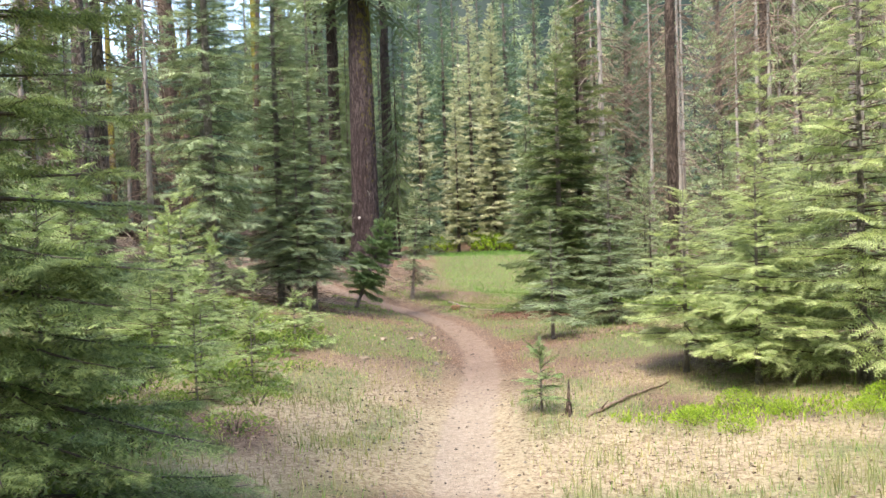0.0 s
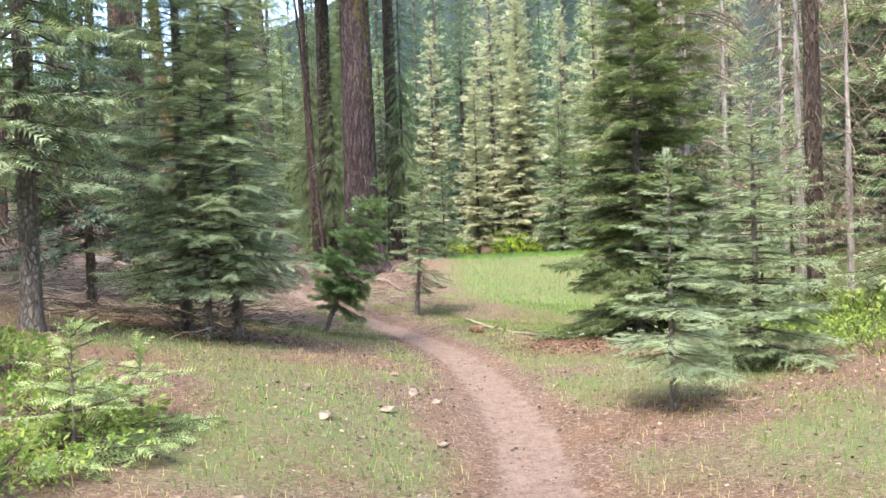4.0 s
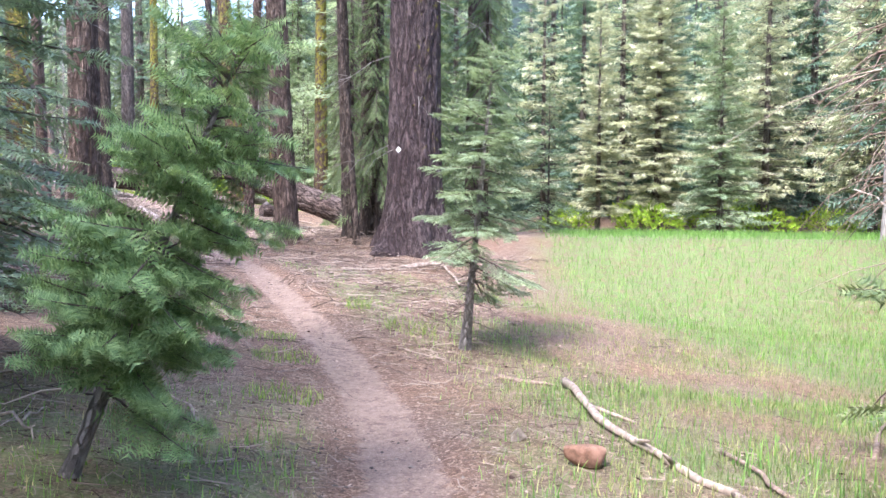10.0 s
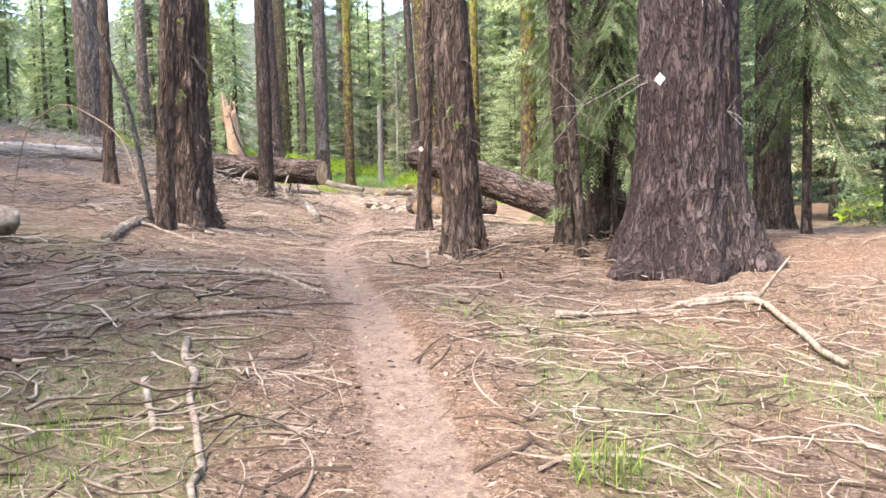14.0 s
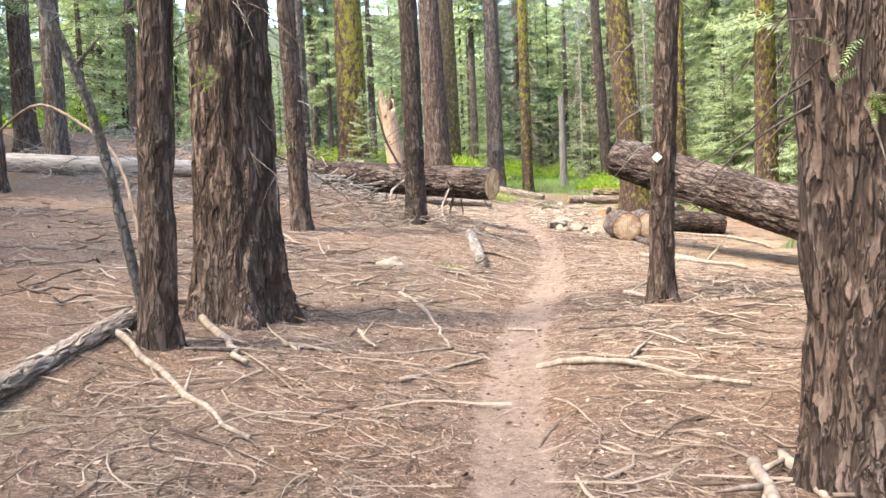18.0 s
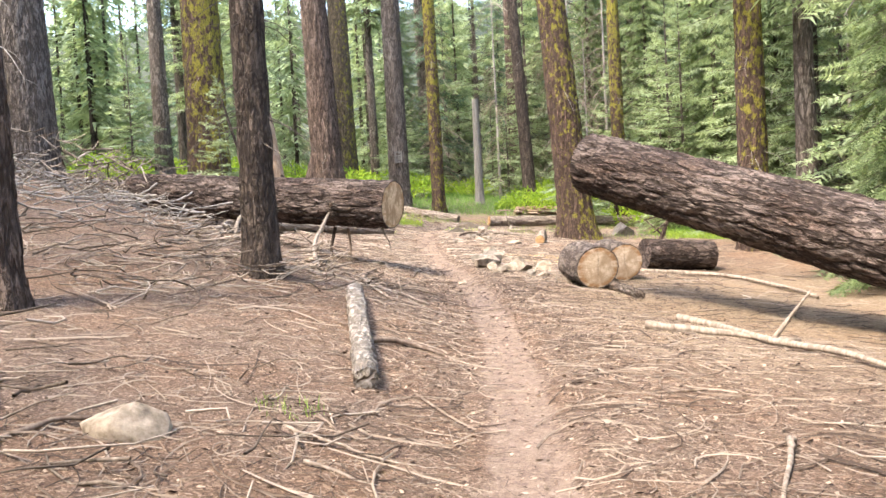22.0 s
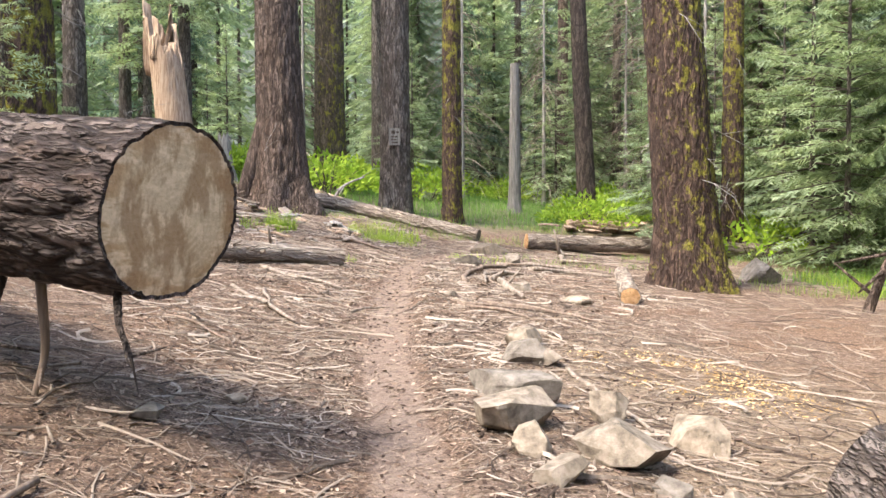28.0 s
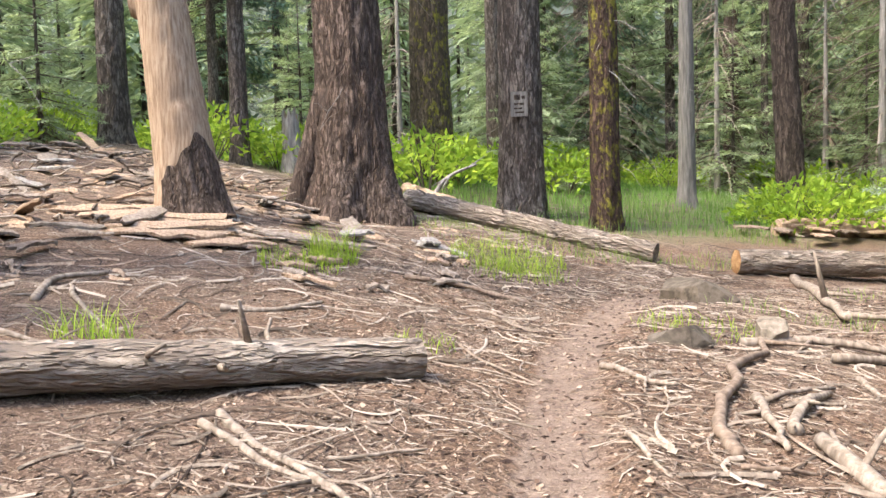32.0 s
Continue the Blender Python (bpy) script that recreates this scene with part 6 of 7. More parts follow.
branch([(-19.24, 49.94), (-20.41, 51.03)], 0.026)
branch([(-19.65, 49.54), (-18.61, 48.98), (-18.32, 49.04)], 0.029)
branch([(-17.65, 48.93), (-17.19, 48.61), (-17.04, 48.64), (-17.6, 49.48)], 0.021)
branch([(-17.01, 52.08), (-16.72, 52.17)], 0.023, TWIG_BROWN)
branch([(-20.35, 50.77), (-19.77, 51.09)], 0.026)
branch([(-25.12, 54.2), (-23.38, 55.09)], 0.045)
branch([(-21.33, 58.02), (-20.36, 58.47)], 0.024, TWIG_BROWN)
branch([(-18.95, 56.08), (-17.77, 54.88)], 0.029)
branch([(-11.25, 44.55), (-11.19, 44.33), (-11.15, 43.53)], 0.028)
branch([(-13.13, 45.44), (-12.58, 45.56), (-12.04, 45.79)], 0.019, TWIG_BROWN)
branch([(-15.08, 41.71), (-15.09, 42.11), (-14.71, 42.61), (-14.24, 43.16)], 0.020, TWIG_BROWN)
branch([(-14.24, 43.16), (-13.88, 43.07), (-13.38, 43.12), (-13.04, 43.39)], 0.016)
branch([(-13.68, 42.72), (-13.23, 42.73), (-12.99, 43.1)], 0.013)
branch([(-13.55, 49.19), (-12.58, 49.38), (-11.74, 49.32)], 0.059)
branch([(-13.52, 50.57), (-11.95, 49.07), (-10.82, 47.65)], 0.063)
branch([(-15.39, 45.51), (-15.2, 46.13), (-14.83, 46.32)], 0.035, TWIG_BROWN)
branch([(-15.76, 55.98), (-13.86, 56.36), (-11.99, 53.58)], 0.055)
branch([(-13.57, 37.7), (-11.87, 36.83), (-11.12, 36.5)], 0.051)
branch([(-12.23, 36.52), (-11.68, 36.96)], 0.024)
branch([(-11.45, 37.14), (-11.03, 37.67), (-10.71, 38.54)], 0.022)
branch([(-10.27, 37.3), (-10.41, 37.9), (-10.32, 38.44)], 0.024)
branch([(-13.11, 40.58), (-11.82, 39.65), (-10.77, 38.55)], 0.030)
branch([(-9.82, 38.6), (-9.37, 38.76), (-8.9, 38.79), (-8.45, 38.57), (-8.0, 38.51)], 0.035)
branch([(-9.14, 39.01), (-9.29, 39.77)], 0.024)
branch([(-10.93, 42.73), (-10.37, 42.34)], 0.043)
branch([(-11.75, 38.37), (-11.04, 37.84)], 0.028)
branch([(-18.6, 42.53), (-18.0, 42.71), (-16.45, 42.02)], 0.054)
branch([(-13.47, 37.27), (-13.12, 37.91)], 0.031)
branch([(-11.15, 40.16), (-10.68, 40.11)], 0.019)
branch([(-9.89, 42.48), (-9.47, 42.87), (-9.02, 43.03)], 0.023)
branch([(-9.11, 32.95), (-8.75, 33.43), (-8.05, 33.67), (-7.3, 33.9)], 0.028)
branch([(-8.24, 32.99), (-8.1, 33.2), (-7.7, 33.27), (-7.41, 33.37)], 0.032, TWIG_BROWN)
branch([(-12.56, 36.2), (-11.13, 35.85), (-9.99, 35.57)], 0.035)
branch([(-7.44, 37.17), (-7.06, 36.7), (-6.66, 36.17)], 0.040)
branch([(-7.5, 36.93), (-7.07, 36.14)], 0.042)
branch([(-7.87, 36.16), (-7.36, 35.9), (-6.86, 35.62)], 0.028, TWIG_BROWN)
branch([(-11.09, 34.05), (-10.57, 34.36)], 0.019)
branch([(-6.23, 30.14), (-5.65, 29.64)], 0.034)
branch([(-7.51, 30.16), (-7.16, 30.33), (-6.85, 30.48)], 0.025, TWIG_BROWN)
branch([(-8.96, 32.73), (-8.66, 33.24), (-8.52, 33.82)], 0.026)
branch([(-8.24, 33.53), (-7.75, 33.74), (-6.93, 33.33)], 0.040)
branch([(-7.5, 31.37), (-6.91, 31.64), (-6.52, 32.19)], 0.030)
branch([(-3.53, 34.32), (-3.31, 35.21), (-2.65, 35.72)], 0.023)
branch([(-4.44, 33.43), (-4.28, 34.39)], 0.017)
branch([(-6.74, 30.84), (-6.19, 30.67)], 0.014, TWIG_BROWN)
branch([(-6.09, 31.04), (-5.43, 30.39)], 0.013)
branch([(-6.63, 30.98), (-5.31, 29.56), (-4.41, 28.64)], 0.032)
branch([(-9.14, 33.05), (-8.53, 33.88), (-7.21, 33.63)], 0.039, TWIG_BROWN)
branch([(-3.6, 34.58), (-3.25, 35.22), (-2.78, 35.64)], 0.033)
branch([(-8.49, 29.76), (-7.55, 30.81)], 0.017)
branch([(-0.04, 26.9), (0.43, 24.92), (1.11, 23.71)], 0.051)
branch([(1.11, 23.71), (1.45, 22.57), (1.63, 22.05)], 0.023)
branch([(1.24, 24.75), (1.46, 23.44), (1.74, 22.83), (2.72, 23.56)], 0.022, TWIG_BROWN)
branch([(-0.71, 27.08), (-0.11, 26.83)], 0.033, TWIG_BROWN)
branch([(2.31, 24.8), (3.59, 28.36), (4.17, 30.04)], 0.026, TWIG_BROWN)
branch([(-3.33, 24.72), (-3.01, 24.57), (-2.52, 23.86)], 0.020)
branch([(-3.6, 34.73), (-2.86, 35.39), (-2.01, 33.33)], 0.051)
branch([(-4.48, 33.57), (-3.56, 34.7), (-2.8, 35.48)], 0.035)
branch([(1.48, 8.54), (2.1, 9.42), (2.84, 10.42)], 0.027, TWIG_BROWN)


# ---- gravel beside the trail ----
# Red needle colour, made darker still for the shade under the firs.
RED_DUFF = wood_material("red needle duff", (.055, .027, .019), (.150, .076, .053), (.26, .155, .115), scale=(2, 2, 2), per_island=True)
def gravel(n, seed, small, large, density):
    g = np.random.default_rng(seed)
    P = scatter(g, n, -4.5, 4.5, 2, 25, density)
    m = len(P)
    oc = np.array([(1, 0, 0), (0, 1, 0), (-1, 0, 0), (0, -1, 0), (0, 0, .7)], float)
    f = np.array([(0, 1, 4), (1, 2, 4), (2, 3, 4), (3, 0, 4)])
    r = small + (large - small) * g.random(m) ** 3
    v = P[:, None] + (oc[None] * g.uniform(.6, 1.3, (m, 5, 1))) * r[:, None, None] + [0, 0, .008]
    t = (f[None] + (np.arange(m) * 5)[:, None, None]).reshape(-1, 3)
    return Geo().add(v.reshape(-1, 3), t=t)


tagged(put("gravel", gravel(22000, 3, .006, .032, lambda x, y: np.exp(-((x - trail_x(y) + .75) / .6) ** 2) * (.35 + .65 * smooth01(9, 13, y))), STONE_DARK, smooth=False), "small loose stones beside the dirt trail", "gravel", kind="stuff")
tagged(put("pebbles", gravel(30000, 4, .006, .024, lambda x, y: .15 * open_ground(x, y) + .5 * smooth01(.45, .6, fbm(x * .8, y * .8, seed=51)) * (1 - smooth01(9, 16, y))), STONE, smooth=False), "pale pebbles scattered over the dry ground", "gravel", kind="stuff")
g9 = np.random.default_rng(62)
tagged(put("leaf_litter", chips(scatter(g9, 52000, -5, 5, 2, 25, lambda x, y: open_ground(x, y) * (.1 + .9 * off_trail(x, y)) * (.25 + .75 * smooth01(.4, .6, fbm(x * .7, y * .7, seed=53)))), g9, .012, .06), CHIP, smooth=False), "brown needles, cone scales and bits of bark on the ground", "litter", kind="stuff")

# ---- dead trees in the thicket beyond the first firs ----
DEAD_TREES = []
for i, (x, y, h) in enumerate(((7.6, 26.0, 11), (9.2, 31.0, 13))):
    ob = thing("dead_tree", "bare grey dead conifer bristling with drooping twigs", "dead tree", pose(x, y, gz(x, y)), "dead trees")
    put("trunk", trunk_geo(h, .11, .2, .25, 16, 40, .01, seed=170 + i, ridge=8), DEAD_GREY, ob)
    w = dead_twigs(Geo(), 115, h * .95, 2.4, 170 + i, low=.8, droop=.8, r=.021)
    tagged(put("dead_limb_wood", w, DEAD if i else TWIG_BROWN, ob), kind="stuff")
    DEAD_TREES.append(ob)
for i, (x, y) in enumerate(((7.4, 18.2), (8.3, 16.0), (9.6, 18.9), (10.5, 24), (12, 33), (11, 20), (13, 27), (14.5, 22), (6.6, 34), (15, 36), (9.5, 37), (17, 30), (12.2, 16.5), (14.5, 41), (8.4, 21.5), (16, 18), (7.2, 39), (5.2, 26.5), (-7.4, 20), (-9.6, 17), (-10.8, 20.5), (-15, 29.5), (10.2, 14), (18.5, 25), (-25.6, 79.6), (-24.0, 86), (-29, 84))):
    copy_thing(DEAD_TREES[i % 2], pose(x, y, gz(x, y), rz=i * 71) @ Matrix.Scale(.8 + .07 * (i % 6), 4))

for i, (x, y, k) in enumerate(((-33.5, 77.5, .95), (-30.8, 79.5, .9), (-26.0, 78.5, 1.0), (-23.6, 77.0, .9), (-12.6, 70.5, .8), (-38.5, 73.5, .9))):
    copy_thing(DEAD_TREES[1], pose(x, y, gz(x, y), rz=i * 53) @ Matrix.Scale(k, 4))

# ---- drooping firs beside the giant, shade darkened into their needles ----
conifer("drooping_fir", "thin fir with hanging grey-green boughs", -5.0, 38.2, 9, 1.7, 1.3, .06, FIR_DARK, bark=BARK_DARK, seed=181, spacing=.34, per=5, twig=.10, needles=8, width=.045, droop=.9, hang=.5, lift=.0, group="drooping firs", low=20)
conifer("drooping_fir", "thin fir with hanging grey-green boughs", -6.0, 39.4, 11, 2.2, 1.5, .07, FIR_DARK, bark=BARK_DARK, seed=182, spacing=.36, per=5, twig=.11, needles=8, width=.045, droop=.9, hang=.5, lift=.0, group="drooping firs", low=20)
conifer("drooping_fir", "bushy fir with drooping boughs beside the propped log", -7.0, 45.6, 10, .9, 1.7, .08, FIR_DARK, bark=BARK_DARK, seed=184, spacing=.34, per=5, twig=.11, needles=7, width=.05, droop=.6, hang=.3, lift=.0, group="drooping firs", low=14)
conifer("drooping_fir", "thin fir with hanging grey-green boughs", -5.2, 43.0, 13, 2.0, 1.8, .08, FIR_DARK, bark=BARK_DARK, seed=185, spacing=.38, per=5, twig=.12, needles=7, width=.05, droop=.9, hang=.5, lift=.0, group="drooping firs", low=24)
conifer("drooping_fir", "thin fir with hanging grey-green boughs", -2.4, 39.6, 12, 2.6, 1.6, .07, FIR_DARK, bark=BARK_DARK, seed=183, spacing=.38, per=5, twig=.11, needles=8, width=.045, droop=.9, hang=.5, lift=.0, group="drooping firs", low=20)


# dark needle colour stands for the dimness behind the logs
shade = conifer("drooping_fir", "tall fir painted dim for shade, with thin drooping boughs behind the logs", -17.3, 71.4, 17, 1.2, 2.2, .12, FIR_DARK, bark=BARK_DARK, seed=186, spacing=.38, per=7, twig=.15, needles=6, width=.085, droop=.7, hang=.35, lift=.0, group="drooping firs", low=24)
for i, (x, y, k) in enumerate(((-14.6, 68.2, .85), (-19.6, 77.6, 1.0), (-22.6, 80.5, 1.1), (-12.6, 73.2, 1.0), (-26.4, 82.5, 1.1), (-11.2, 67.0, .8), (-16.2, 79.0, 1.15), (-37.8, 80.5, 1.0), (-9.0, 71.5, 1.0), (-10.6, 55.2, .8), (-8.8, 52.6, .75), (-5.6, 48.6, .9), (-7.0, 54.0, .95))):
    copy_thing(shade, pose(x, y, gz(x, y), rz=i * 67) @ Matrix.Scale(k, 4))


# ---- the broken stump and its litter of rotten wood ----
def broken_stump(name, label, x, y, h, r, lean, seed, mat, shell=True):
    ob = thing(name, label, "stump", pose(x, y, gz(x, y)))
    g = trunk_geo(h, r, .72, .35, 56, 90, .018, lean, seed=seed, ridge=8)
    v = g.v[0].reshape(90, 56, 3)
    a = np.linspace(0, 2 * np.pi, 56, endpoint=False)
    top = h * (1 - .30 * vnoise(np.cos(a) * 2.3 + 9, np.sin(a) * 2.3, seed=seed) - .14 * vnoise(np.cos(a) * 9, np.sin(a) * 9, seed=seed + 1))
    v[..., 2] = np.minimum(v[..., 2], top[None])
    put("trunk", Geo().add(v.reshape(-1, 3), q=g.q[0]), mat, ob)
    inner = np.concatenate([v[-1] * [.8, .8, 1] + [0, 0, -.1], [[*(v[-1, :, :2].mean(0)), h * .62]]])
    put("broken_heart", Geo().add(np.vstack([v[-1], inner]), q=[(e, (e + 1) % 56, 56 + (e + 1) % 56, 56 + e) for e in range(56)], t=[(56 + e, 56 + (e + 1) % 56, 112) for e in range(56)]), ROT, ob)
    if shell:
        aa = np.linspace(-1.2, .35, 26)
        zz = np.linspace(-.1, 2.0, 40)
        A, Z = np.meshgrid(aa, zz)
        lim = .45 + .5 * smooth01(-1.2, -.2, A) * (1 - .45 * smooth01(-.1, .35, A)) + .3 * vnoise(A * 5, A * 0 + 3.3, seed=seed)
        Z = np.minimum(Z, lim)
        R = r * (1.1 + .5 * np.exp(-np.clip(Z, 0, None) / .55)) + .03 * (smooth01(0, .3, np.abs(2 * fbm(A * 4, Z * 1.6, seed=seed) - 1)))
        o = np.stack([R * np.cos(A) + lean[0] * Z, R * np.sin(A) + lean[1] * Z, Z], -1)
        n = o.copy()
        n[..., :2] *= .86
        i, j = np.meshgrid(np.arange(39), np.arange(25), indexing="ij")
        q = np.stack([i * 26 + j, i * 26 + j + 1, (i + 1) * 26 + j + 1, (i + 1) * 26 + j], -1).reshape(-1, 4)
        gg = Geo().add(o, q=q).add(n, q=q[:, ::-1])
        e = np.arange(39)
        for c in (0, 25):
            gg.add(np.vstack([o[:, c], n[:, c]]), q=np.stack([e, e + 1, 40 + e + 1, 40 + e], -1))
        gg.add(np.vstack([o[-1], n[-1]]), q=[(k, k + 1, 27 + k, 26 + k) for k in range(25)])
        put("bark_shell", gg, BARK_RED, ob)
    return ob


broken_stump("broken_stump", "tall broken stump of pale orange wood with some bark", -31.2, 61.8, 4.9, .46, (-.09, -.07), 191, ROT)
broken_stump("old_stump", "short grey broken stump with a shaggy top", -36.7, 67.9, 1.75, .26, (-.06, 0), 192, DEAD_GREY, shell=False)
broken_stump("rotten_stump", "low jagged stump of orange rotten wood", -34.6, 68.6, 1.6, .3, (0, 0), 193, ROT, shell=False)


def snag_pole():
    ob = thing("snag_pole", "bare silver-grey snag broken off at the top", "dead tree", pose(-29.5, 74.6, gz(-29.5, 74.6)))
    put("trunk", trunk_geo(5.2, .21, .75, .3, 36, 60, .012, seed=195, ridge=10), SNAG, ob)
    w = dead_twigs(Geo(), 6, 4.8, .5, 195, low=2.0, droop=.2, r=.012)
    tagged(put("dead_limb_wood", w, DEAD_GREY, ob), kind="stuff")


snag_pole()


def slab(x, y, ln, wd, spin, tilt, mat, seed, label, lift=0.0):
    """A curved slab of split wood or bark."""
    g = np.random.default_rng(seed)
    nu, nv = 14, 7
    u, v = np.meshgrid(np.linspace(-.5, .5, nu), np.linspace(-.5, .5, nv), indexing="ij")
    w = wd * (1 - .7 * np.abs(u) ** 1.5 * 2) * (1 + .9 * (vnoise(u * 7, v * 0 + np.sign(v), seed=seed) - .5))
    bend = g.uniform(-.12, .12) * ln
    top = np.stack([u * ln + .22 * ln * (vnoise(v * 9, v * 0 + 2, seed=seed) - .5) * np.abs(u) * 2, v * w + bend * u ** 2, .25 * wd * (.25 - v ** 2) + .07 * fbm(u * 6, v * 4, seed=seed) - .04 * np.abs(u)], -1)
    bot = top - [0, 0, .03]
    i, j = np.meshgrid(np.arange(nu - 1), np.arange(nv - 1), indexing="ij")
    q = np.stack([i * nv + j, (i + 1) * nv + j, (i + 1) * nv + j + 1, i * nv + j + 1], -1).reshape(-1, 4)
    gg = Geo().add(top, q=q).add(bot, q=q[:, ::-1])
    for c in (0, nv - 1):
        k = np.arange(nu - 1)
        gg.add(np.vstack([top[:, c], bot[:, c]]), q=np.stack([k, k + 1, nu + k + 1, nu + k], -1))
    for r in (0, nu - 1):
        k = np.arange(nv - 1)
        gg.add(np.vstack([top[r], bot[r]]), q=np.stack([k, k + 1, nv + k + 1, nv + k], -1))
    ob = put("wood_slab", gg, mat)
    e = .4
    normal = Vector((float(height(x - e, y) - height(x + e, y)), float(height(x, y - e) - height(x, y + e)), 2 * e))
    ob.matrix_world = Matrix.Translation((x, y, gz(x, y) + .05 + lift)) @ normal.to_track_quat("Z", "Y").to_matrix().to_4x4() @ pose(0, 0, 0, 0, tilt * .3, spin)
    return tagged(ob, label, "wood slab", "rotten wood slabs")


for i, (x, y, ln, wd, sp) in enumerate(((-30.9, 61.0, 1.9, .5, 150), (-30.1, 60.8, 1.6, .45, 165), (-29.6, 60.5, 1.4, .35, 140), (-31.6, 60.7, 1.5, .4, 160), (-29.0, 61.0, 1.0, .3, 150))):
    slab(x, y, ln, wd, sp, 9, ROT, 1 + i, "broad tan slab of split rotten wood", .02)
g7 = np.random.default_rng(41)
for i in range(70):
    x, y = g7.uniform(-40.5, -28.6), g7.uniform(56.8, 65.0)
    slab(x, y, g7.uniform(.35, 1.6), g7.uniform(.10, .34), g7.uniform(0, 180), g7.normal(0, 26), (ROT, DEAD, DEAD, TWIG_BROWN, DEAD_GREY)[int(g7.integers(0, 5))], 10 + i, "split piece of tan rotten wood on the ground" , g7.uniform(0, .12))
for i in range(12):
    slab(g7.uniform(-28.8, -25.8), g7.uniform(59.8, 64.2), g7.uniform(.25, .6), g7.uniform(.08, .18), g7.uniform(0, 180), 3, ROT if i % 2 else DEAD, 80 + i, "small split piece of tan wood")
SAWDUST = wood_material("fresh sawdust", (.30, .175, .06), (.50, .33, .13), (.68, .50, .25), scale=(2, 2, 2), per_island=True)
g11 = np.random.default_rng(3)
tagged(put("sawdust", chips(scatter(g11, 24000, -19.6, -16.4, 55.6, 58.4, lambda x, y: np.clip(1.25 - np.hypot((x + 17.95) / 1.1, (y - 56.85) / .75), 0, .9) * smooth01(.38, .56, fbm(x * 2.2, y * 2.2, seed=54))), g11, .012, .05), SAWDUST, smooth=False), "yellow sawdust and chips spilled on the ground", "sawdust", kind="stuff")
ground_log("rotten_log", "rotten red-brown log broken along its length", -26.6, 72.6, -24.8, 75.0, .19, .22, ROT, seed=301, sides=44, rows=60, depth=.08, sink=.2, stubs=8, stub_r=.05, ragged=.5)
for i, (x, y, ln, sp) in enumerate(((-26.4, 72.4, 1.1, 40), (-25.9, 73.0, .9, 70), (-25.4, 73.3, 1.2, 20), (-25.0, 74.1, .8, 120), (-26.9, 72.0, .7, 100), (-25.6, 72.4, .8, 10))):
    slab(x, y, ln, .3, sp, 20, ROT if i % 2 else TWIG_BROWN, 95 + i, "split piece of rotten red-brown wood", .12)
ground_log("fallen_log", "grey log lying behind the trail", -25.2, 70.2, -22.0, 73.2, .15, .14, BARK_OLDLOG, seed=302, sides=32, rows=40, stubs=6)
ground_log("log_piece", "thick sawn log piece with orange peeled wood", -15.9, 56.9, -14.7, 58.0, .36, .35, BARK_LOG, face=CUT_OLD, face_at=1, seed=303, sides=56, rows=40, depth=.02, sink=.1)
ground_log("small_log", "short pale log lying against a sawn round", -15.34, 53.1, -14.5, 52.0, .095, .085, BARK_ROUND, seed=304, sides=28, rows=40, depth=.012)
ground_log("fallen_log", "long bleached log lying up the slope", -24.0, 46.0, -30.5, 43.0, .26, .3, DEAD_GREY, seed=305, sides=36, rows=60)
ground_log("fallen_log", "bleached log behind the lichen fir", -31.35, 67.9, -33.3, 68.4, .16, .16, ROT, face=CUT_OLD, face_at=0, seed=306, sides=32, rows=40)
ground_log("fallen_log", "broken pale log with peeling bark beside the slim fir", -11.2, 34.4, -12.75, 36.5, .09, .11, BARK_OLDLOG, seed=307, sides=28, rows=50, depth=.02)


# ---- sticks leaning and standing ----
def stick(points, r, mat, label, name="leaning_stick"):
    p = np.array(points, float)
    s = np.linspace(0, len(p) - 1, 5 * len(p))
    q = np.stack([np.interp(s, np.arange(len(p)), p[:, c]) for c in range(3)], -1)
    for _ in range(3):
        q[1:-1] = (q[:-2] + 2 * q[1:-1] + q[2:]) / 4
    ob = thing(name, label, "branch", pose(*p[0]))
    q = q - p[0]
    stem = put("stem", Geo().add(*tube(q, r * np.linspace(1.1, .55, len(q)), 8)), mat, ob)
    g = np.random.default_rng(int(abs(p[0, 0] * 131)))
    for _ in range(3):
        i = int(g.integers(len(q) // 3, len(q)))
        d = g.normal(0, 1, 3)
        d /= np.linalg.norm(d)
        put("side_twig", Geo().add(*tube([q[i], q[i] + d * r * 5, q[i] + d * r * 9], [r * .4, r * .3, r * .15], 6)), mat, stem)
    return ob


stick([(-18.8, 49.1, .72), (-19.6, 49.9, 1.15), (-20.8, 51.9, 1.75)], .045, DEAD, "pale forked stick leaning up against the sawn log")
stick([(-21.2, 49.6, 1.0), (-21.6, 50.16, 1.75), (-22.3, 51.9, 2.2)], .045, DEAD, "pale stick leaning up against the sawn log")
stick([(-22.7, 51.9, 2.5), (-23.1, 51.75, 3.3), (-23.3, 51.6, 4.3)], .04, BARK_DARK, "dark dead limb rising from the sawn log")
stick([(-20.9, 52.2, 1.45), (-20.95, 52.1, 1.05), (-20.8, 51.9, .72)], .035, BARK_DARK, "dark limb propping the sawn log off the ground", "prop_limb")
stick([(-20.65, 52.3, 1.42), (-20.6, 52.3, 1.0), (-20.62, 52.2, .66)], .03, TWIG_BROWN, "dark limb propping the sawn log off the ground", "prop_limb")
for x, z in ((-23.0, 1.75), (-23.4, 1.8), (-22.4, 1.65), (-24.1, 1.85)):
    stick([(x, 52.0, z), (x + .03, 51.95, z - .22), (x + .02, 51.9, z - .45)], .03, BARK_DARK, "broken limb stub under the sawn log", "prop_limb")
stick([(-19.75, 52.2, 1.42), (-19.6, 52.1, 1.25), (-19.5, 52.1, 1.1)], .022, BARK_DARK, "broken limb stub under the sawn log", "prop_limb")
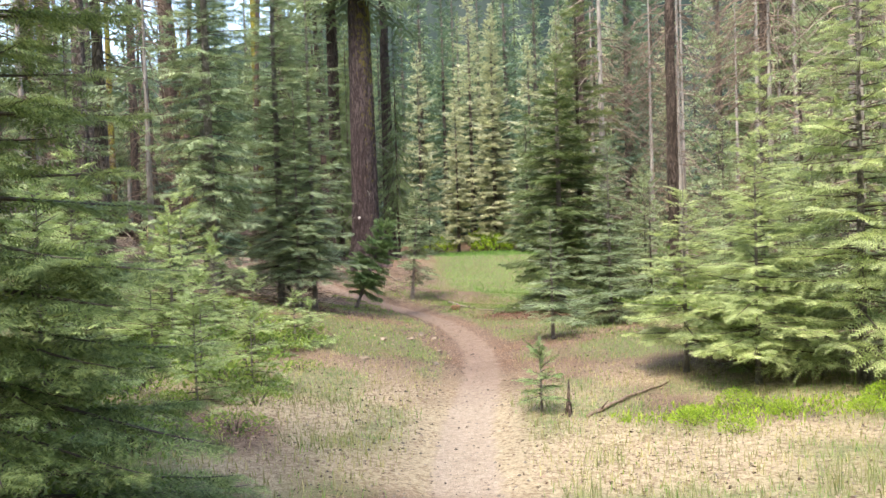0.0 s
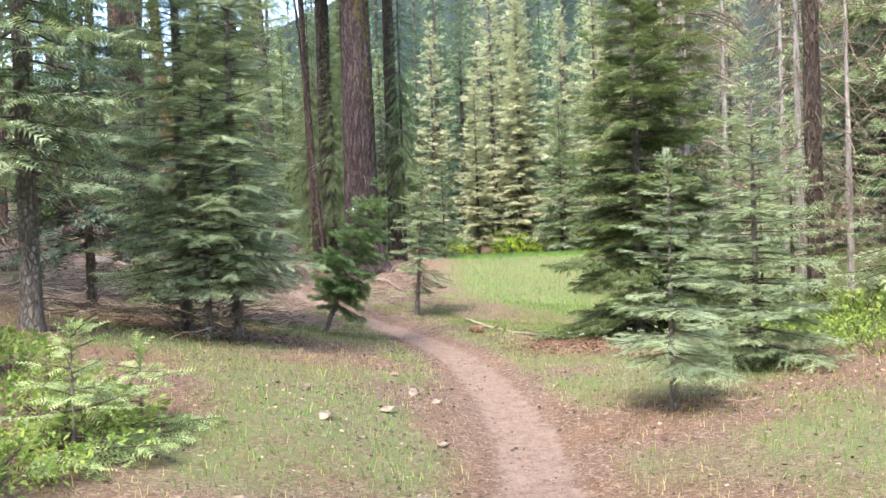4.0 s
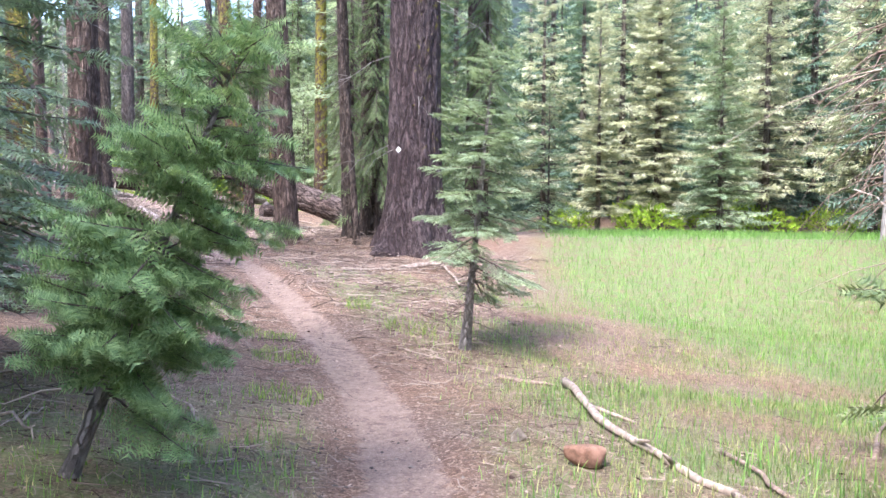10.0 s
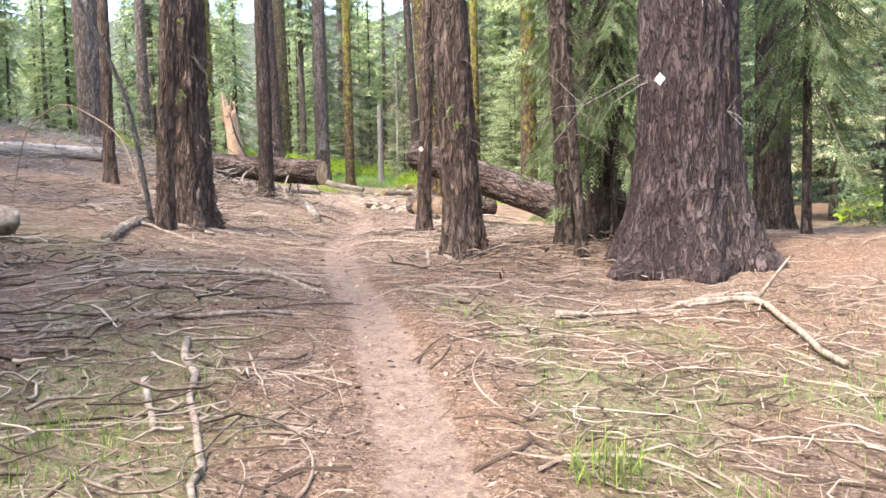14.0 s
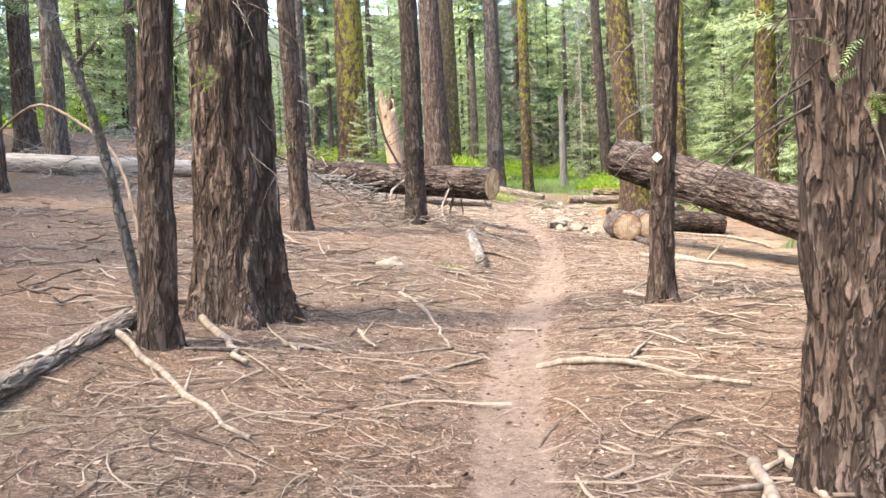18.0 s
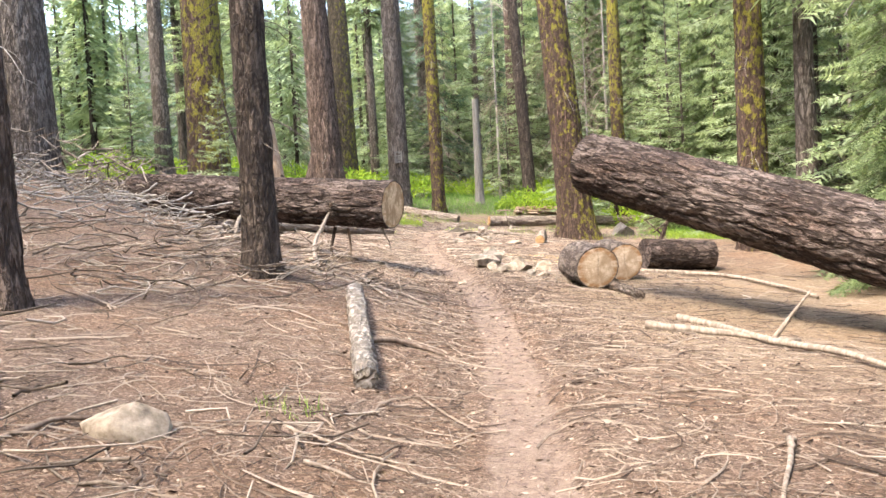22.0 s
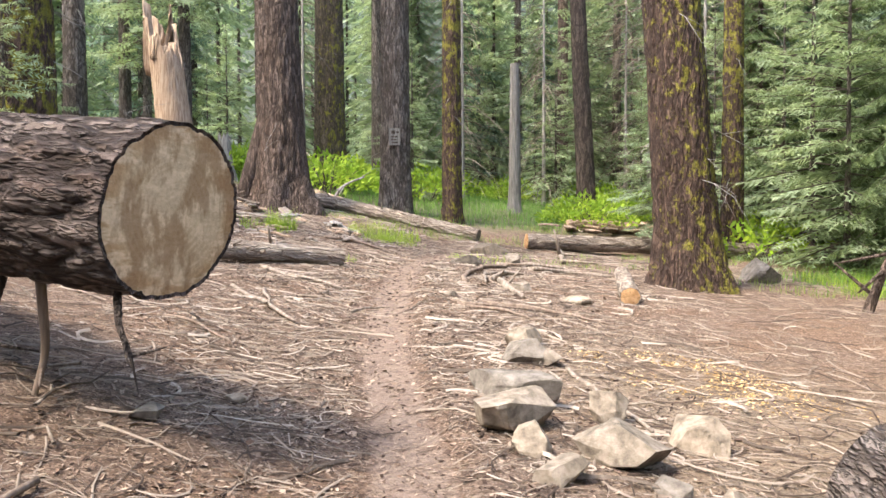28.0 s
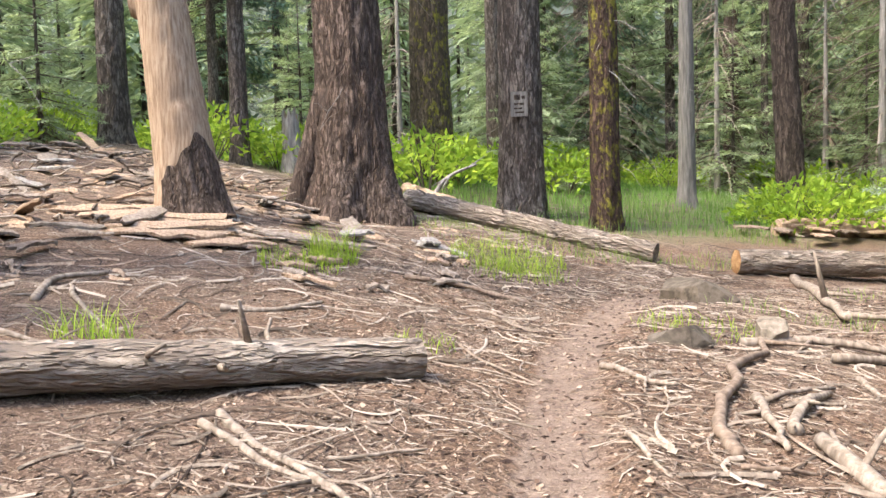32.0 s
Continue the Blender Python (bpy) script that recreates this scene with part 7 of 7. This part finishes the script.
stick([(-12.5, 36.55, .25), (-12.45, 36.1, 2.4), (-12.75, 35.4, 4.0), (-13.3, 34.9, 5.4)], .045, BARK_YOUNG, "thin dead sapling leaning across the trunks", "dead_sapling")
stick([(-12.6, 36.7, .25), (-13.7, 37.1, 2.0), (-14.9, 36.9, 2.65), (-15.6, 36.6, 2.2), (-15.9, 36.4, .5)], .02, TWIG_BROWN, "thin dead sapling bent over in an arch", "dead_sapling")
stick([(1.31, 8.83, -.72), (1.32, 8.83, -.45)], .05, BARK_RED, "short broken stub beside the trail", "stub")
stick([(-32.15, 68.0, 2.35), (-32.0, 68.15, 2.75), (-31.75, 68.35, 2.95), (-31.4, 68.6, 3.1)], .05, DEAD_GREY, "bleached dead bough propped against the firs")


def brush(name, label, x0, x1, y0, y1, hmax, n, seed, r=.014, longest=1.2, mat=None):
    """A tangle of bent dead branches."""
    g = np.random.default_rng(seed)
    geo = Geo()
    for _ in range(n):
        c = np.array([g.uniform(x0, x1), g.uniform(y0, y1), 0])
        if abs(c[0] - float(trail_x(c[1]))) < .5 + longest * .35:
            continue
        c[2] = float(height(c[0], c[1])) + .02 + hmax * g.random() ** 2
        a, turn, ln = g.uniform(0, 6.28), g.normal(0, .7), g.uniform(.3, longest)
        k = np.linspace(-.5, .5, 5)
        ang = a + turn * k * 2
        p = np.stack([np.cumsum(np.cos(ang)) * ln / 5, np.cumsum(np.sin(ang)) * ln / 5, g.normal(0, min(.3, hmax * .4)) * k * ln + g.normal(0, .02, 5)], -1)
        geo.add(*tube(c + p - p.mean(0), r * g.uniform(.6, 1.3) * np.linspace(1.2, .45, 5), 5, cap=False))
    return tagged(put(name, geo, mat or DEAD), label, "brush", kind="stuff")


brush("brush_pile", "tangle of dead roots and branches at the broken end of the log", -28.5, -24.8, 49.6, 52.8, 1.2, 420, 51)
brush("brush_pile", "tangle of thin dead branches around a slim fir", -22.0, -17.4, 44.6, 50.0, .32, 380, 52, .010, 1.6)
brush("brush_pile", "dead grey branches strewn over the slope by the sawn log", -33.0, -21.5, 42.5, 51.0, .45, 700, 57, .015, 1.8, DEAD_GREY)
brush("brush_pile", "dead branches strewn over the slope above the trail", -22.0, -12.0, 36.0, 44.0, .18, 360, 58, .010, 1.4)
brush("brush_pile", "dead branches piled under the young firs", -6.0, -3.2, 17.5, 24.5, .35, 260, 53, .008)
brush("brush_pile", "grey-brown sticks heaped at the foot of a stout fir", -7.2, -4.6, 35.2, 38.6, .16, 150, 61, .011, 1.3, TWIG_BROWN)
brush("brush_pile", "thin sticks strewn under the firs beside the trail", -11.0, -7.4, 39.6, 45.5, .08, 260, 62, .008, 1.1)
brush("brush_pile", "dead branches heaped under the sawn log", -24.5, -20.0, 50.6, 52.5, .25, 80, 54, .010)
brush("brush_pile", "dead branches heaped on the slope", -12.5, -5.0, 27.0, 33.5, .14, 560, 55, .010, 1.5)
brush("brush_pile", "thin dead twigs strewn on the ground before the giant fir", -5.0, -.8, 30.5, 36.2, .06, 420, 59, .006, 1.1)


# ---- the board on the fir ----
def board():
    ob = thing("sign_board", "small weathered grey board with faded dark marks", "sign", pose(-30.12, 68.42, 4.22, 0, 0, 36))
    w, h, d = .17, .245, .012
    v = np.array([(sx * w, sy * d, sz * h) for sy in (-1, 1) for sz in (-1, 1) for sx in (-1, 1)], float)
    q = [(0, 1, 3, 2), (4, 6, 7, 5), (0, 4, 5, 1), (2, 3, 7, 6), (0, 2, 6, 4), (1, 5, 7, 3)]
    panel = put("panel", Geo().add(v, q=q), SNAG, ob, smooth=False)
    for x0, x1, z0, z1 in ((-.1, .02, .08, .18), (.05, .12, .1, .16), (-.1, .1, -.02, .02), (-.1, .06, -.1, -.07), (-.08, .1, -.18, -.15)):
        m = np.array([(x0, -d - .002, z0), (x1, -d - .002, z0), (x1, -d - .002, z1), (x0, -d - .002, z1), (x0, -d, z0), (x1, -d, z0), (x1, -d, z1), (x0, -d, z1)])
        put("faded_mark", Geo().add(m, q=[(0, 1, 2, 3), (0, 4, 5, 1), (3, 2, 6, 7)]), BARK_DARK, panel, smooth=False)


board()
stick([(-17.33, 63.15, .3), (-17.2, 63.25, .75), (-16.99, 63.4, 1.35)], .085, BARK_RED, "short brown post of a broken sapling leaning over", "broken_sapling")
stick([(-20.75, 51.95, 1.88), (-20.62, 51.72, 1.89), (-20.44, 51.6, 1.95)], .028, DEAD, "pale broken limb stub on the side of the sawn log", "limb_stub")
# the second leg of the split fir
leg = next(o for o in scene.objects if o.name.startswith("split_fir"))
s = np.linspace(0, 1, 30)
put("hollow_leg", Geo().add(*tube(np.stack([-.85 + .75 * s, -.78 + .70 * s, -.25 + 3.7 * s], -1), .2 + .14 * np.exp(-s * 9) + .02 * s, 26)), BARK_RED, leg)


# ---- white flowers and red duff under the dark fir ----
def flower(x, y, h, lean):
    ob = thing("wildflower", "small white flower on a thin green stem", "flower", pose(x, y, gz(x, y)), "white wildflowers")
    put("stalk", Geo().add(*tube([(0, 0, -.02), (lean * .4, 0, h * .6), (lean, 0, h)], [.003, .003, .002], 5)), HERB, ob)
    g = np.random.default_rng(int(abs(x * 77)))
    v, t = leaf_cloud(g, 26, .035, .035, .02, .009)
    put("bloom", Geo().add(v + np.array([lean, 0, h - .01]), t=t), PETAL, ob, smooth=False)


PETAL = leaf_material("white petals", (.70, .70, .64), (.80, .80, .74), (.85, .85, .80), .3)
for x, y, h in ((2.55, 20.4, .28), (2.75, 20.45, .24), (3.02, 20.6, .30), (2.2, 20.2, .2), (1.9, 20.7, .2), (3.15, 20.5, .26), (2.4, 20.9, .22), (1.75, 21.1, .18)):
    flower(x, y, h, .03 if h > .23 else -.03)


def duff(label, x, y, rx, ry, n, seed):
    g = np.random.default_rng(seed)
    a, d = g.uniform(0, 6.283, n), np.sqrt(g.random(n)) * g.uniform(.7, 1, n)
    px, py = x + rx * d * np.cos(a), y + ry * d * np.sin(a)
    return tagged(put("needle_duff", chips(np.stack([px, py, relief(px, py)], -1), g, .02, .065), RED_DUFF, smooth=False), label, "litter", kind="stuff")


# real red needles, with the fir's shade darkened into their colour
duff("red-brown fallen needles under a dark fir", 2.9, 21.2, 2.5, 2.3, 30000, 5)
duff("red-brown fallen needles under the young firs", -3.9, 19.8, 1.6, 2.6, 8000, 6)


def debris(label, x0, x1, y0, y1, n, lmin, lmax, rmax, mat, seed):
    g = np.random.default_rng(seed)
    return tagged(put("wood_debris", litter(scatter(g, n, x0, x1, y0, y1, lambda x, y: .4 + .6 * smooth01(.4, .6, fbm(x * .6, y * .6, seed=3))), g, lmin, lmax, .006, rmax, 3), mat), label, "wood debris", kind="stuff")


debris("tan splinters of rotten wood scattered round the broken stump", -40, -28, 57, 66, 900, .12, .8, .05, ROT, 71)
debris("grey dead sticks heaped round the broken stump", -40, -27.5, 56, 67, 1500, .2, 1.1, .03, DEAD, 72)
brush("brush_pile", "dead branches and splinters heaped behind the stump", -38.5, -31.0, 58.0, 65.5, .35, 200, 56, .018)
